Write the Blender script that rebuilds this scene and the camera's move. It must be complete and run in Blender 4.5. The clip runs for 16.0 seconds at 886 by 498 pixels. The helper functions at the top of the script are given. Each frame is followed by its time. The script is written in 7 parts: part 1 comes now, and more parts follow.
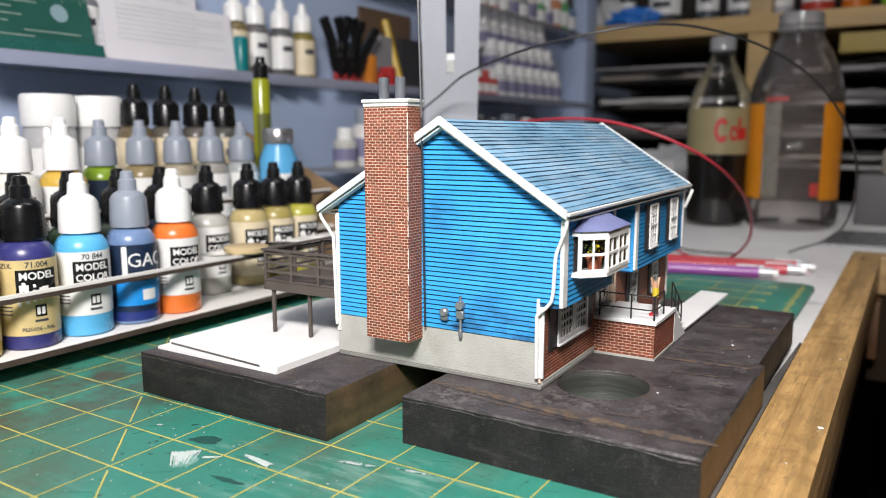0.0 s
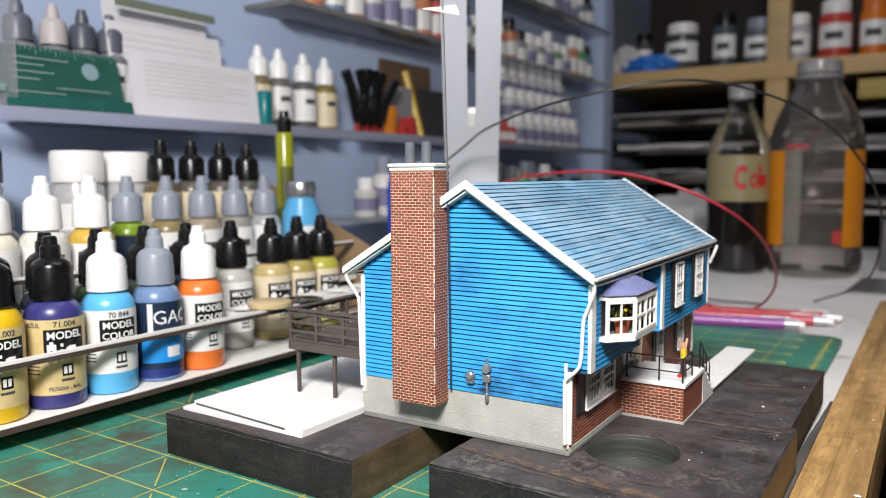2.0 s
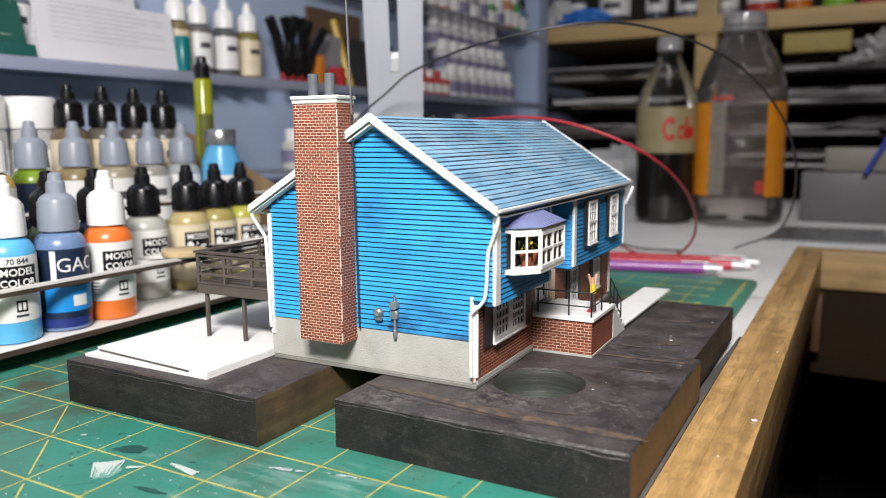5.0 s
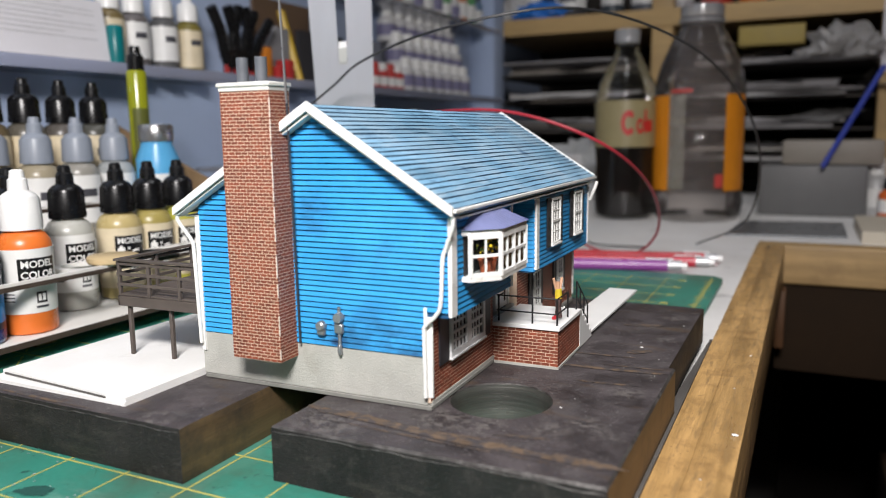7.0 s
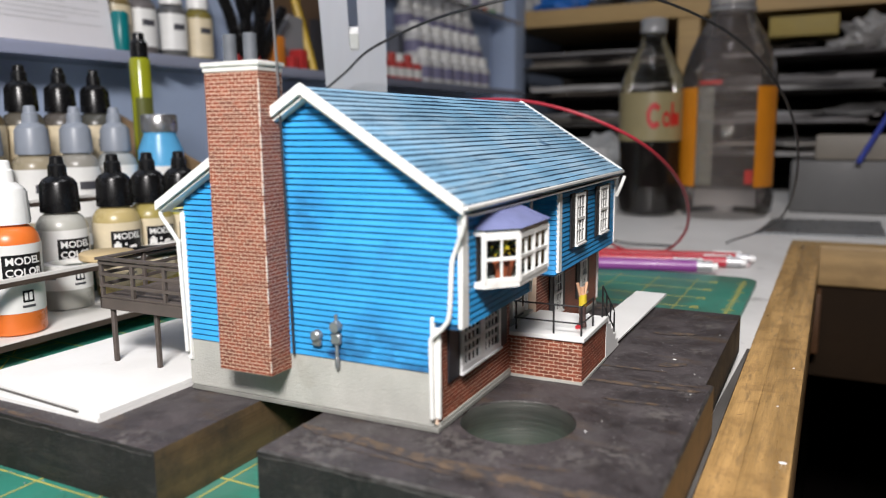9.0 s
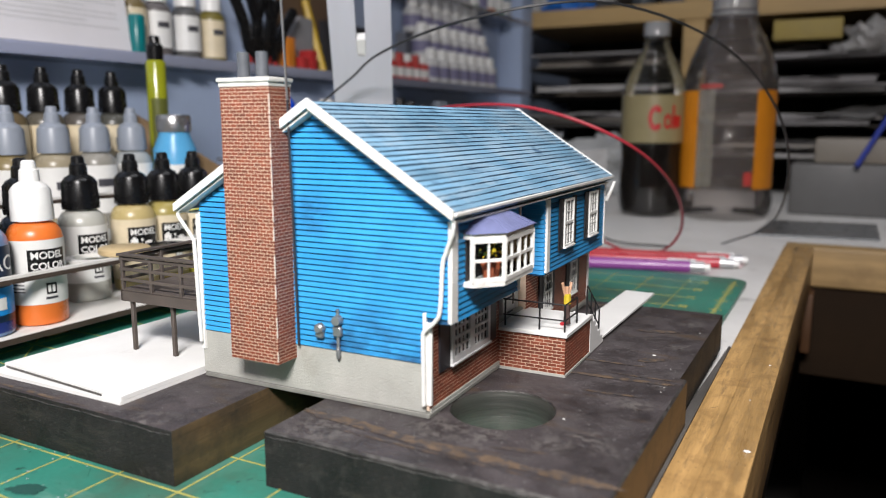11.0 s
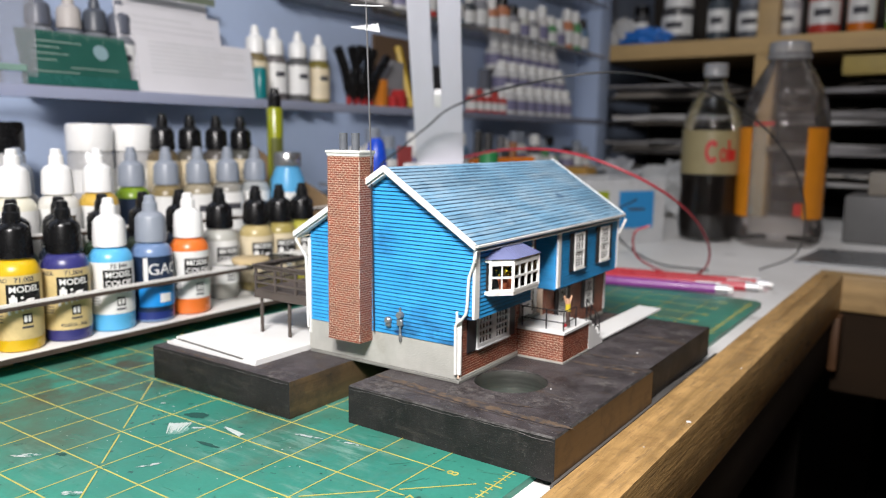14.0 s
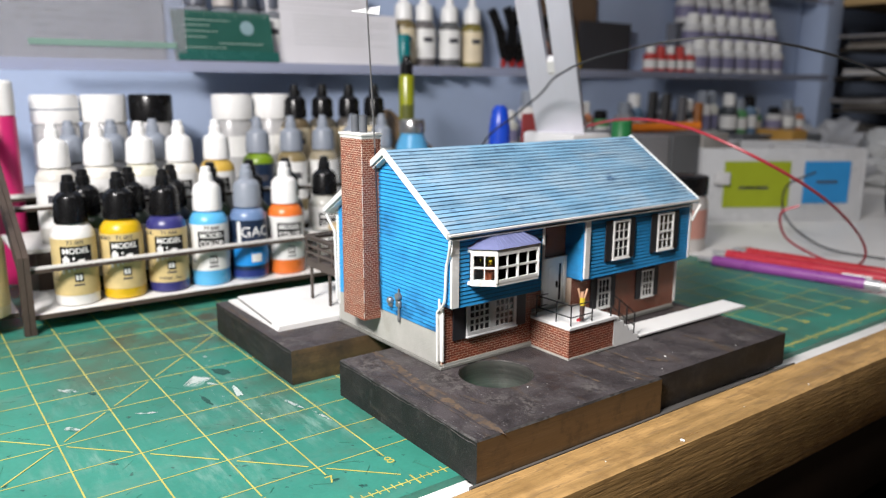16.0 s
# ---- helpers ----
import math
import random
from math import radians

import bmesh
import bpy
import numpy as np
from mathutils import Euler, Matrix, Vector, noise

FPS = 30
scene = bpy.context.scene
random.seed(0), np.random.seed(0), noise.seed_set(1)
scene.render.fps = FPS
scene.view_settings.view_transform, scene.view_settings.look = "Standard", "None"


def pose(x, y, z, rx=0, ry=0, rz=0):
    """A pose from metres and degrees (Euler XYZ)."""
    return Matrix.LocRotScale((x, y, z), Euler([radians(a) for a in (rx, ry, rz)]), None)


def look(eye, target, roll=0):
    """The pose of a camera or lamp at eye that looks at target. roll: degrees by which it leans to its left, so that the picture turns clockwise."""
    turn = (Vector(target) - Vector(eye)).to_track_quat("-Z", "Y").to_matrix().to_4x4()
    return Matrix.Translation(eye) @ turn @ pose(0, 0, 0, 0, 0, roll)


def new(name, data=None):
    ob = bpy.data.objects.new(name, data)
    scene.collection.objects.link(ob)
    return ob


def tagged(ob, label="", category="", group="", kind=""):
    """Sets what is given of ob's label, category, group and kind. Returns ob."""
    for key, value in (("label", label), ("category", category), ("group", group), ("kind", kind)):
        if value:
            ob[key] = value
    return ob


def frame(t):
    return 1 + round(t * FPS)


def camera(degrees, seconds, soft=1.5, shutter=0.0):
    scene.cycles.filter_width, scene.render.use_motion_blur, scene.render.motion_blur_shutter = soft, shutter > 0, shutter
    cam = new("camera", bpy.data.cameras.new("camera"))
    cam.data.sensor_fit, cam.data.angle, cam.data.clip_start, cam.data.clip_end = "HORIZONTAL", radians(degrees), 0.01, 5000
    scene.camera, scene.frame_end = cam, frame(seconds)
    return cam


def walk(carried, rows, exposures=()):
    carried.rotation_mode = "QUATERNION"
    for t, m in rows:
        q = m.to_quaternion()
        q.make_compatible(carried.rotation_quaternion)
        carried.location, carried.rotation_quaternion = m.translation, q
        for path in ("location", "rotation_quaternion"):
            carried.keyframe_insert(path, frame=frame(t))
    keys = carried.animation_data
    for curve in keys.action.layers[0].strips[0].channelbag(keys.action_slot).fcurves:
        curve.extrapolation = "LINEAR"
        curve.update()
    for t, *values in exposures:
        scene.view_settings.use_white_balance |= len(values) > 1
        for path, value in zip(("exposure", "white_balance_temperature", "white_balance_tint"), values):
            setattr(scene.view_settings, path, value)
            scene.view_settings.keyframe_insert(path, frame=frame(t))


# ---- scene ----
cam = camera(60.50, 16.0, soft=1.0)
PATH = [
    (0, (0.06472, 0.00935, 0.10759), (-0.45574, 0.85011, -0.04151), -0.01),
    (0.5, (0.06426, 0.01122, 0.10757), (-0.45193, 0.85346, -0.04790), -0.16),
    (1, (0.06378, 0.01137, 0.11004), (-0.45470, 0.85457, -0.03208), -0.34),
    (1.5, (0.06234, 0.00937, 0.11416), (-0.46829, 0.84900, -0.00187), -0.18),
    (2, (0.06145, 0.00829, 0.11560), (-0.48132, 0.84274, 0.02026), -0.28),
    (2.5, (0.05866, 0.00546, 0.11283), (-0.49252, 0.83284, 0.00490), -0.22),
    (3, (0.05648, 0.00352, 0.10980), (-0.50009, 0.82570, -0.00958), -0.18),
    (3.5, (0.05964, 0.00644, 0.11017), (-0.49036, 0.83149, -0.01940), -0.32),
    (4, (0.06854, 0.01342, 0.11223), (-0.47841, 0.83861, -0.02885), -0.77),
    (4.5, (0.07282, 0.01702, 0.11102), (-0.44447, 0.86117, -0.02982), -1.22),
    (5, (0.07148, 0.01804, 0.10565), (-0.40536, 0.88473, -0.04086), -0.40),
    (5.2, (0.07218, 0.01862, 0.10476), (-0.39170, 0.89250, -0.04068), -0.59),
    (7.3, (0.05561, 0.06020, 0.10386), (-0.37213, 0.95122, -0.04817), -0.76),
    (7.5, (0.05251, 0.06994, 0.10384), (-0.38351, 0.95609, -0.05306), -0.40),
    (8, (0.05031, 0.07162, 0.10365), (-0.39473, 0.95324, -0.05349), -0.55),
    (8.5, (0.04989, 0.07183, 0.10308), (-0.39848, 0.95180, -0.05381), -0.56),
    (9, (0.05055, 0.07102, 0.10152), (-0.40032, 0.94957, -0.05613), -0.57),
    (9.5, (0.05091, 0.07113, 0.10093), (-0.40387, 0.94700, -0.06042), -0.60),
    (10, (0.05049, 0.07148, 0.10216), (-0.40619, 0.94613, -0.06044), -0.31),
    (10.2, (0.05113, 0.07189, 0.10329), (-0.40792, 0.94480, -0.06194), 0.10),
    (12.3, (0.09412, -0.01790, 0.10806), (-0.36475, 0.85952, -0.03181), -0.15),
    (12.5, (0.09711, -0.02935, 0.10798), (-0.35463, 0.85326, -0.02212), -0.21),
    (13, (0.10257, -0.03471, 0.10971), (-0.36900, 0.83883, -0.01090), -1.26),
    (13.5, (0.11585, -0.03063, 0.11513), (-0.38981, 0.82209, -0.01593), 0.14),
    (14, (0.13778, -0.02527, 0.12736), (-0.42587, 0.78760, -0.01941), 0.72),
    (14.5, (0.16280, -0.01596, 0.13547), (-0.46403, 0.74611, -0.02679), 1.24),
    (15, (0.18289, -0.00025, 0.14275), (-0.49030, 0.71217, -0.05543), 1.00),
    (15.5, (0.20648, 0.01104, 0.15620), (-0.51471, 0.67548, -0.03974), 0.94),
    (16, (0.21570, 0.05885, 0.14296), (-0.57108, 0.63846, -0.06927), 0.33),
]
walk(cam, [(t, look(eye, target, roll)) for t, eye, target, roll in PATH], exposures=[(0.0, -0.03), (5.2, -0.03), (7.3, -0.13), (10.2, -0.13), (12.3, -0.05), (16.0, -0.05)])

# a phone-sized lens, focused on the model
cam.data.dof.use_dof = True
cam.data.dof.focus_distance = 0.294
cam.data.dof.aperture_fstop = 10.8

# ---- world and lights ----
world = bpy.data.worlds.new("world")
scene.world = world
world.use_nodes = True
world.node_tree.nodes["Background"].inputs[0].default_value = (0.75, 0.85, 1.0, 1)
world.node_tree.nodes["Background"].inputs[1].default_value = 0.02
scene.view_settings.exposure = 0.0


def area_lamp(name, eye, target, w, h, watts, colour):
    data = bpy.data.lights.new(name, "AREA")
    data.shape, data.size, data.size_y, data.energy, data.color = "RECTANGLE", w, h, watts, colour
    data.spread = radians(150)
    ob = new(name, data)
    ob.matrix_world = look(eye, target)
    return ob


# bench lamp over the model, and an unseen overhead light added to fill the workshop
area_lamp("bench_lamp_light", (0.130, -0.20, 0.50), (-0.10, 0.27, 0.05), 0.20, 0.11, 7.0, (1.0, 0.955, 0.945))
area_lamp("ceiling_tube_light", (0.04, 0.42, 1.55), (0.04, 0.42, 0.0), 0.30, 1.3, 4.6, (0.95, 0.955, 1.0))


# ---- materials ----
def ramp_between(nt, fac, a, b, lo=0.35, hi=0.65):
    r = nt.nodes.new("ShaderNodeValToRGB")
    r.color_ramp.elements[0].position, r.color_ramp.elements[1].position = lo, hi
    r.color_ramp.elements[0].color, r.color_ramp.elements[1].color = (*a, 1), (*b, 1)
    nt.links.new(fac, r.inputs[0])
    return r.outputs[0]


def tex_noise(nt, vec, scale, detail=4.0, rough=0.6, stretch=None):
    if stretch:
        m = nt.nodes.new("ShaderNodeMapping")
        m.inputs["Scale"].default_value = stretch
        nt.links.new(vec, m.inputs["Vector"])
        vec = m.outputs[0]
    n = nt.nodes.new("ShaderNodeTexNoise")
    n.inputs["Scale"].default_value, n.inputs["Detail"].default_value, n.inputs["Roughness"].default_value = scale, detail, rough
    nt.links.new(vec, n.inputs["Vector"])
    return n.outputs[0]


def mix_colour(nt, fac, a, b, mode="MIX"):
    m = nt.nodes.new("ShaderNodeMix")
    m.data_type, m.blend_type = "RGBA", mode
    for value, slot in ((fac, 0), (a, 6), (b, 7)):
        if isinstance(value, (int, float)):
            m.inputs[slot].default_value = value
        elif isinstance(value, tuple):
            m.inputs[slot].default_value = (*value[:3], 1)
        else:
            nt.links.new(value, m.inputs[slot])
    return m.outputs[2]


def surface(name, colour, rough=0.5, metal=0.0, vary=0.12, big=15.0, fine=400.0, bump=0.15, depth=0.0003, stretch=None,
            stain=None, stain_scale=25.0, stain_at=(0.55, 0.72), chips=None, chips_scale=300.0, chips_at=(0.68, 0.72),
            island=0.0, per_object=0.0, rough_vary=0.1, coat=0.0, spec=0.5, streak=None, streak_map=(0.2, 1, 1), streak_scale=60.0, streak_at=(0.58, 0.7)):
    """A paint, wood, metal or plastic: a colour that varies at two scales, stains and chips with a shape of their own, and fine relief."""
    mat = bpy.data.materials.new(name)
    mat.use_nodes = True
    nt = mat.node_tree
    bsdf = nt.nodes["Principled BSDF"]
    vec = nt.nodes.new("ShaderNodeTexCoord").outputs["Object"]
    low = tex_noise(nt, vec, big, 5.0, 0.6, stretch)
    high = tex_noise(nt, vec, fine, 3.0, 0.6, stretch)
    dark = tuple(c * (1 - vary) for c in colour)
    light = tuple(min(1.0, c * (1 + vary)) for c in colour)
    col = ramp_between(nt, low, dark, light, 0.3, 0.7)
    col = mix_colour(nt, ramp_between(nt, high, (0, 0, 0), (vary, vary, vary), 0.3, 0.7), col, tuple(c * 0.55 for c in colour))
    if island:
        g = nt.nodes.new("ShaderNodeNewGeometry")
        shade = ramp_between(nt, g.outputs["Random Per Island"], (1 - island,) * 3, (1 + island,) * 3, 0.0, 1.0)
        col = mix_colour(nt, 1.0, col, shade, "MULTIPLY")
    if per_object:
        g = nt.nodes.new("ShaderNodeObjectInfo")
        shade = ramp_between(nt, g.outputs["Random"], (1 - per_object,) * 3, (1 + per_object,) * 3, 0.0, 1.0)
        col = mix_colour(nt, 1.0, col, shade, "MULTIPLY")
    if stain:
        s = tex_noise(nt, vec, stain_scale, 6.0, 0.65)
        col = mix_colour(nt, ramp_between(nt, s, (0, 0, 0), (1, 1, 1), *stain_at), col, stain)
    if chips:
        s = tex_noise(nt, vec, chips_scale, 4.0, 0.6)
        col = mix_colour(nt, ramp_between(nt, s, (0, 0, 0), (1, 1, 1), *chips_at), col, chips)
    if streak:
        s = tex_noise(nt, vec, streak_scale, 6.0, 0.65, streak_map)
        col = mix_colour(nt, ramp_between(nt, s, (0, 0, 0), (1, 1, 1), *streak_at), col, streak)
    nt.links.new(col, bsdf.inputs["Base Color"])
    rv = ramp_between(nt, low, (max(0, rough - rough_vary),) * 3, (min(1, rough + rough_vary),) * 3, 0.3, 0.7)
    nt.links.new(rv, bsdf.inputs["Roughness"])
    bsdf.inputs["Metallic"].default_value = metal
    bsdf.inputs["Coat Weight"].default_value = coat
    bsdf.inputs["Specular IOR Level"].default_value = spec
    if bump:
        b = nt.nodes.new("ShaderNodeBump")
        b.inputs["Strength"].default_value, b.inputs["Distance"].default_value = bump, depth
        nt.links.new(high, b.inputs["Height"])
        nt.links.new(b.outputs[0], bsdf.inputs["Normal"])
    return mat


def clear(name, colour, rough=0.03, haze=0.0, wrinkle=0.0, wrinkle_scale=30.0, cloud_colour=(0.6, 0.6, 0.6)):
    """Thin clear plastic or glass: light passes straight through a tint, with a mirror film by Fresnel and a little cloudiness."""
    mat = bpy.data.materials.new(name)
    mat.use_nodes = True
    nt = mat.node_tree
    nt.nodes.remove(nt.nodes["Principled BSDF"])
    see, gloss, cloud = (nt.nodes.new("ShaderNodeBsdf" + k) for k in ("Transparent", "Glossy", "Diffuse"))
    see.inputs[0].default_value, cloud.inputs[0].default_value = (*colour, 1), (*cloud_colour, 1)
    gloss.inputs["Roughness"].default_value = rough
    fres = nt.nodes.new("ShaderNodeFresnel")
    fres.inputs[0].default_value = 1.5
    a, b = nt.nodes.new("ShaderNodeMixShader"), nt.nodes.new("ShaderNodeMixShader")
    a.inputs[0].default_value = haze
    if wrinkle:
        tex = tex_noise(nt, nt.nodes.new("ShaderNodeTexCoord").outputs["Object"], wrinkle_scale, 2.0, 0.5)
        relief = nt.nodes.new("ShaderNodeBump")
        relief.inputs["Strength"].default_value, relief.inputs["Distance"].default_value = 1.0, wrinkle
        nt.links.new(tex, relief.inputs["Height"])
        nt.links.new(relief.outputs[0], gloss.inputs["Normal"])
    nt.links.new(see.outputs[0], a.inputs[1])
    nt.links.new(cloud.outputs[0], a.inputs[2])
    nt.links.new(fres.outputs[0], b.inputs[0])
    nt.links.new(a.outputs[0], b.inputs[1])
    nt.links.new(gloss.outputs[0], b.inputs[2])
    nt.links.new(b.outputs[0], nt.nodes["Material Output"].inputs[0])
    return mat


_plain = {}


def plastic(colour, rough=0.4, vary=0.06, metal=0.0):
    key = (tuple(round(c, 3) for c in colour), rough, metal)
    if key not in _plain:
        _plain[key] = surface("plastic", colour, rough, metal, vary, 60, 900, 0.08, 0.0001, rough_vary=0.06)
    return _plain[key]


WHITE = plastic((0.82, 0.82, 0.80), 0.35)
BLACK = surface("black_plastic", (0.006, 0.006, 0.0065), 0.27, vary=0.1, big=60, fine=900, bump=0.08, depth=0.0001, spec=0.35)
GREY = plastic((0.25, 0.28, 0.33), 0.4)
mat_green = surface("cutting_mat_green", (0.035, 0.222, 0.163), 0.45, vary=0.24, big=9, fine=500, bump=0.25, depth=0.0002,
                    stain=(0.082, 0.078, 0.048), stain_scale=13, stain_at=(0.50, 0.78), chips=(0.012, 0.06, 0.046), chips_scale=170, chips_at=(0.63, 0.70),
                    streak=(0.11, 0.24, 0.19), streak_map=(1, 0.35, 1), streak_scale=42, streak_at=(0.56, 0.82))
mat_line = surface("mat_yellow", (0.47, 0.42, 0.10), 0.5, vary=0.2, big=40, fine=600, bump=0.0, stain=(0.2, 0.2, 0.06), stain_scale=60, stain_at=(0.6, 0.75))
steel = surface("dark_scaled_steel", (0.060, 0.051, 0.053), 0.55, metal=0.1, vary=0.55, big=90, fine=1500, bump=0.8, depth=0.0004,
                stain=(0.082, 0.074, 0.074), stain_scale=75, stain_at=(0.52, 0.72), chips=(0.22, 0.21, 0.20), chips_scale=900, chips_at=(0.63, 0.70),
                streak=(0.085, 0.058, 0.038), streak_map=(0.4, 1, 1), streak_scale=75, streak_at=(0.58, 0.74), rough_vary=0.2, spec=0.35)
# front faces: darker than the top; pale specks paint in grainy highlights
steel_face = surface("darker_scaled_front", (0.0165, 0.0152, 0.0148), 0.6, metal=0.1, vary=0.4, big=70, fine=1500, bump=0.6, depth=0.0005, chips=(0.060, 0.056, 0.052), chips_scale=1100, chips_at=(0.60, 0.72),
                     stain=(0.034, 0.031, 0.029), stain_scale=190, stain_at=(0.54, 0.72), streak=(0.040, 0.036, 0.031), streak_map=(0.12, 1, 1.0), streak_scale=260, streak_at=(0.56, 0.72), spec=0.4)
steel_worn = surface("worn_steel_edge", (0.095, 0.09, 0.086), 0.5, metal=0.4, vary=0.5, big=120, fine=900, bump=0.6, depth=0.0003, stain=(0.04, 0.036, 0.034), stain_scale=180, stain_at=(0.46, 0.56))
# sawn side: golden brown made brighter to show lamp light on it
steel_sawn = surface("lit_sawn_edge", (0.150, 0.098, 0.050), 0.5, metal=0.4, vary=0.3, big=30, fine=300, bump=0.4, depth=0.0003, stretch=(1, 0.15, 4),
                     stain=(0.05, 0.04, 0.03), stain_scale=50, stain_at=(0.5, 0.7))
steel_bore = surface("bored_steel", (0.21, 0.205, 0.19), 0.36, metal=0.8, vary=0.3, big=60, fine=420, bump=0.5, depth=0.0003, stretch=(0.2, 0.2, 6))
wood = surface("pine_lumber", (0.47, 0.285, 0.108), 0.45, vary=0.34, big=22, fine=150, bump=0.55, depth=0.0008, stretch=(6, 0.5, 6),
               stain=(0.19, 0.105, 0.040), stain_scale=70, stain_at=(0.50, 0.80), chips=(0.26, 0.155, 0.062), chips_scale=420, chips_at=(0.62, 0.70),
               streak=(0.29, 0.18, 0.075), streak_map=(5, 0.7, 5), streak_scale=75, streak_at=(0.53, 0.66), rough_vary=0.2)
wood_x = surface("pine_lumber_across", (0.38, 0.25, 0.11), 0.55, vary=0.25, big=22, fine=160, bump=0.35, depth=0.0006, stretch=(0.5, 6, 6),
                 stain=(0.17, 0.10, 0.045), stain_scale=14, stain_at=(0.52, 0.75))
wood_shelf = surface("yellow_pine", (0.50, 0.34, 0.15), 0.6, vary=0.18, big=8, fine=80, bump=0.2, depth=0.0008, stretch=(0.5, 4, 4))
ply = surface("thin_plywood_edge", (0.055, 0.038, 0.028), 0.7, vary=0.25, big=60, fine=400, bump=0.3, depth=0.0002)
board_white = surface("white_melamine", (0.72, 0.71, 0.68), 0.45, vary=0.06, big=20, fine=300, bump=0.08, depth=0.0002, stain=(0.45, 0.43, 0.40), stain_scale=30, stain_at=(0.66, 0.8))
desk_white = surface("worn_white_desktop", (0.72, 0.71, 0.69), 0.5, vary=0.1, big=8, fine=200, bump=0.1, stain=(0.30, 0.29, 0.28), stain_scale=14, stain_at=(0.6, 0.75))
wall_blue = surface("lavender_blue_wall", (0.40, 0.49, 0.67), 0.7, vary=0.06, big=4, fine=150, bump=0.15, depth=0.0006)
room_grey = surface("dim_room_wall", (0.30, 0.28, 0.26), 0.8, vary=0.1, big=2, fine=30, bump=0.1, depth=0.002)
# near-black colour stands in for the unlit space under the bench
void_dark = surface("unlit_void_black", (0.010, 0.008, 0.007), 0.9, vary=0.2, big=3, fine=40, bump=0.2, depth=0.002, spec=0.1)
paper = surface("white_paper", (0.68, 0.67, 0.70), 0.7, vary=0.04, big=15, fine=300, bump=0.05)
ink = plastic((0.05, 0.05, 0.06), 0.6)
styrene = surface("white_styrene", (0.80, 0.80, 0.78), 0.45, vary=0.04, big=40, fine=500, bump=0.05, depth=0.0001, stain=(0.62, 0.60, 0.56), stain_scale=60, stain_at=(0.64, 0.8))
siding_blue = surface("blue_painted_clapboard", (0.027, 0.295, 0.635), 0.5, vary=0.10, big=70, fine=700, bump=0.12, depth=0.0001,
                      stain=(0.03, 0.13, 0.30), stain_scale=42, stain_at=(0.57, 0.80), per_object=0.06)


def smudges(mat, marks, colour, scale=130, stretch=(0.5, 1, 1), at=(0.38, 0.60)):
    """Smudges of another colour rubbed into a surface: centre and reach in metres, broken up by noise."""
    nt = mat.node_tree
    bsdf = nt.nodes["Principled BSDF"]
    vec = nt.nodes.new("ShaderNodeTexCoord").outputs["Object"]
    grain = tex_noise(nt, vec, scale, 6.0, 0.65, stretch)
    for centre, reach, strength in marks:
        col = bsdf.inputs["Base Color"].links[0].from_socket
        away = nt.nodes.new("ShaderNodeVectorMath")
        away.operation = "DISTANCE"
        away.inputs[1].default_value = centre
        nt.links.new(vec, away.inputs[0])
        fall = nt.nodes.new("ShaderNodeMapRange")
        fall.inputs["From Min"].default_value, fall.inputs["From Max"].default_value = reach, 0.0
        fall.inputs["To Max"].default_value = strength
        nt.links.new(away.outputs["Value"], fall.inputs["Value"])
        both = nt.nodes.new("ShaderNodeMath")
        both.operation = "MULTIPLY"
        nt.links.new(fall.outputs[0], both.inputs[0])
        nt.links.new(ramp_between(nt, grain, (0, 0, 0), (1, 1, 1), *at), both.inputs[1])
        nt.links.new(mix_colour(nt, both.outputs[0], col, colour), bsdf.inputs["Base Color"])


smudges(siding_blue, (((-0.034, 0.0, 0.0195), 0.011, 1.2), ((-0.018, 0.0, 0.0195), 0.016, 1.0), ((-0.006, 0.0, 0.0180), 0.010, 0.9), ((-0.042, 0.0, 0.060), 0.010, 0.8), ((-0.030, 0.0, 0.045), 0.008, 0.35)), (0.010, 0.045, 0.12))
# dark blue that paints in the shadow line under each siding lap
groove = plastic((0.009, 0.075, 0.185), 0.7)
roof_blue = surface("weathered_blue_shingle", (0.18, 0.365, 0.53), 0.5, vary=0.22, big=60, fine=900, bump=0.3, depth=0.0001, stretch=(1, 0.25, 1),
                    stain=(0.33, 0.46, 0.56), stain_scale=36, stain_at=(0.42, 0.72), chips=(0.06, 0.14, 0.25), chips_scale=80, chips_at=(0.62, 0.74), per_object=0.16,
                    streak=(0.42, 0.50, 0.55), streak_map=(1, 0.12, 1), streak_scale=130, streak_at=(0.58, 0.75))
bay_roof = surface("purple_grey_standing_roof", (0.16, 0.18, 0.34), 0.5, vary=0.15, big=120, fine=900, bump=0.2, depth=0.0001)
trim_white = surface("white_trim_paint", (0.78, 0.78, 0.75), 0.45, vary=0.05, big=120, fine=900, bump=0.1, depth=0.0001, stain=(0.5, 0.48, 0.44), stain_scale=160, stain_at=(0.66, 0.8))
brick_red = surface("printed_red_brick", (0.200, 0.048, 0.022), 0.65, vary=0.22, big=200, fine=2500, bump=0.2, depth=0.00005, island=0.24)
mortar = surface("pale_mortar", (0.66, 0.51, 0.39), 0.75, vary=0.12, big=300, fine=2500, bump=0.1, depth=0.00005)
concrete = surface("grey_foundation", (0.41, 0.41, 0.375), 0.7, vary=0.12, big=80, fine=1300, bump=0.9, depth=0.00025, stain=(0.30, 0.29, 0.25), stain_scale=60, stain_at=(0.58, 0.8))
cap_stone = surface("pale_chimney_cap", (0.66, 0.66, 0.62), 0.6, vary=0.1, big=200, fine=900, bump=0.3, depth=0.0001)
flue_grey = surface("grey_flue", (0.10, 0.11, 0.125), 0.5, vary=0.1, big=200, fine=900, bump=0.1, depth=0.0001)
iron = plastic((0.010, 0.010, 0.011), 0.5)
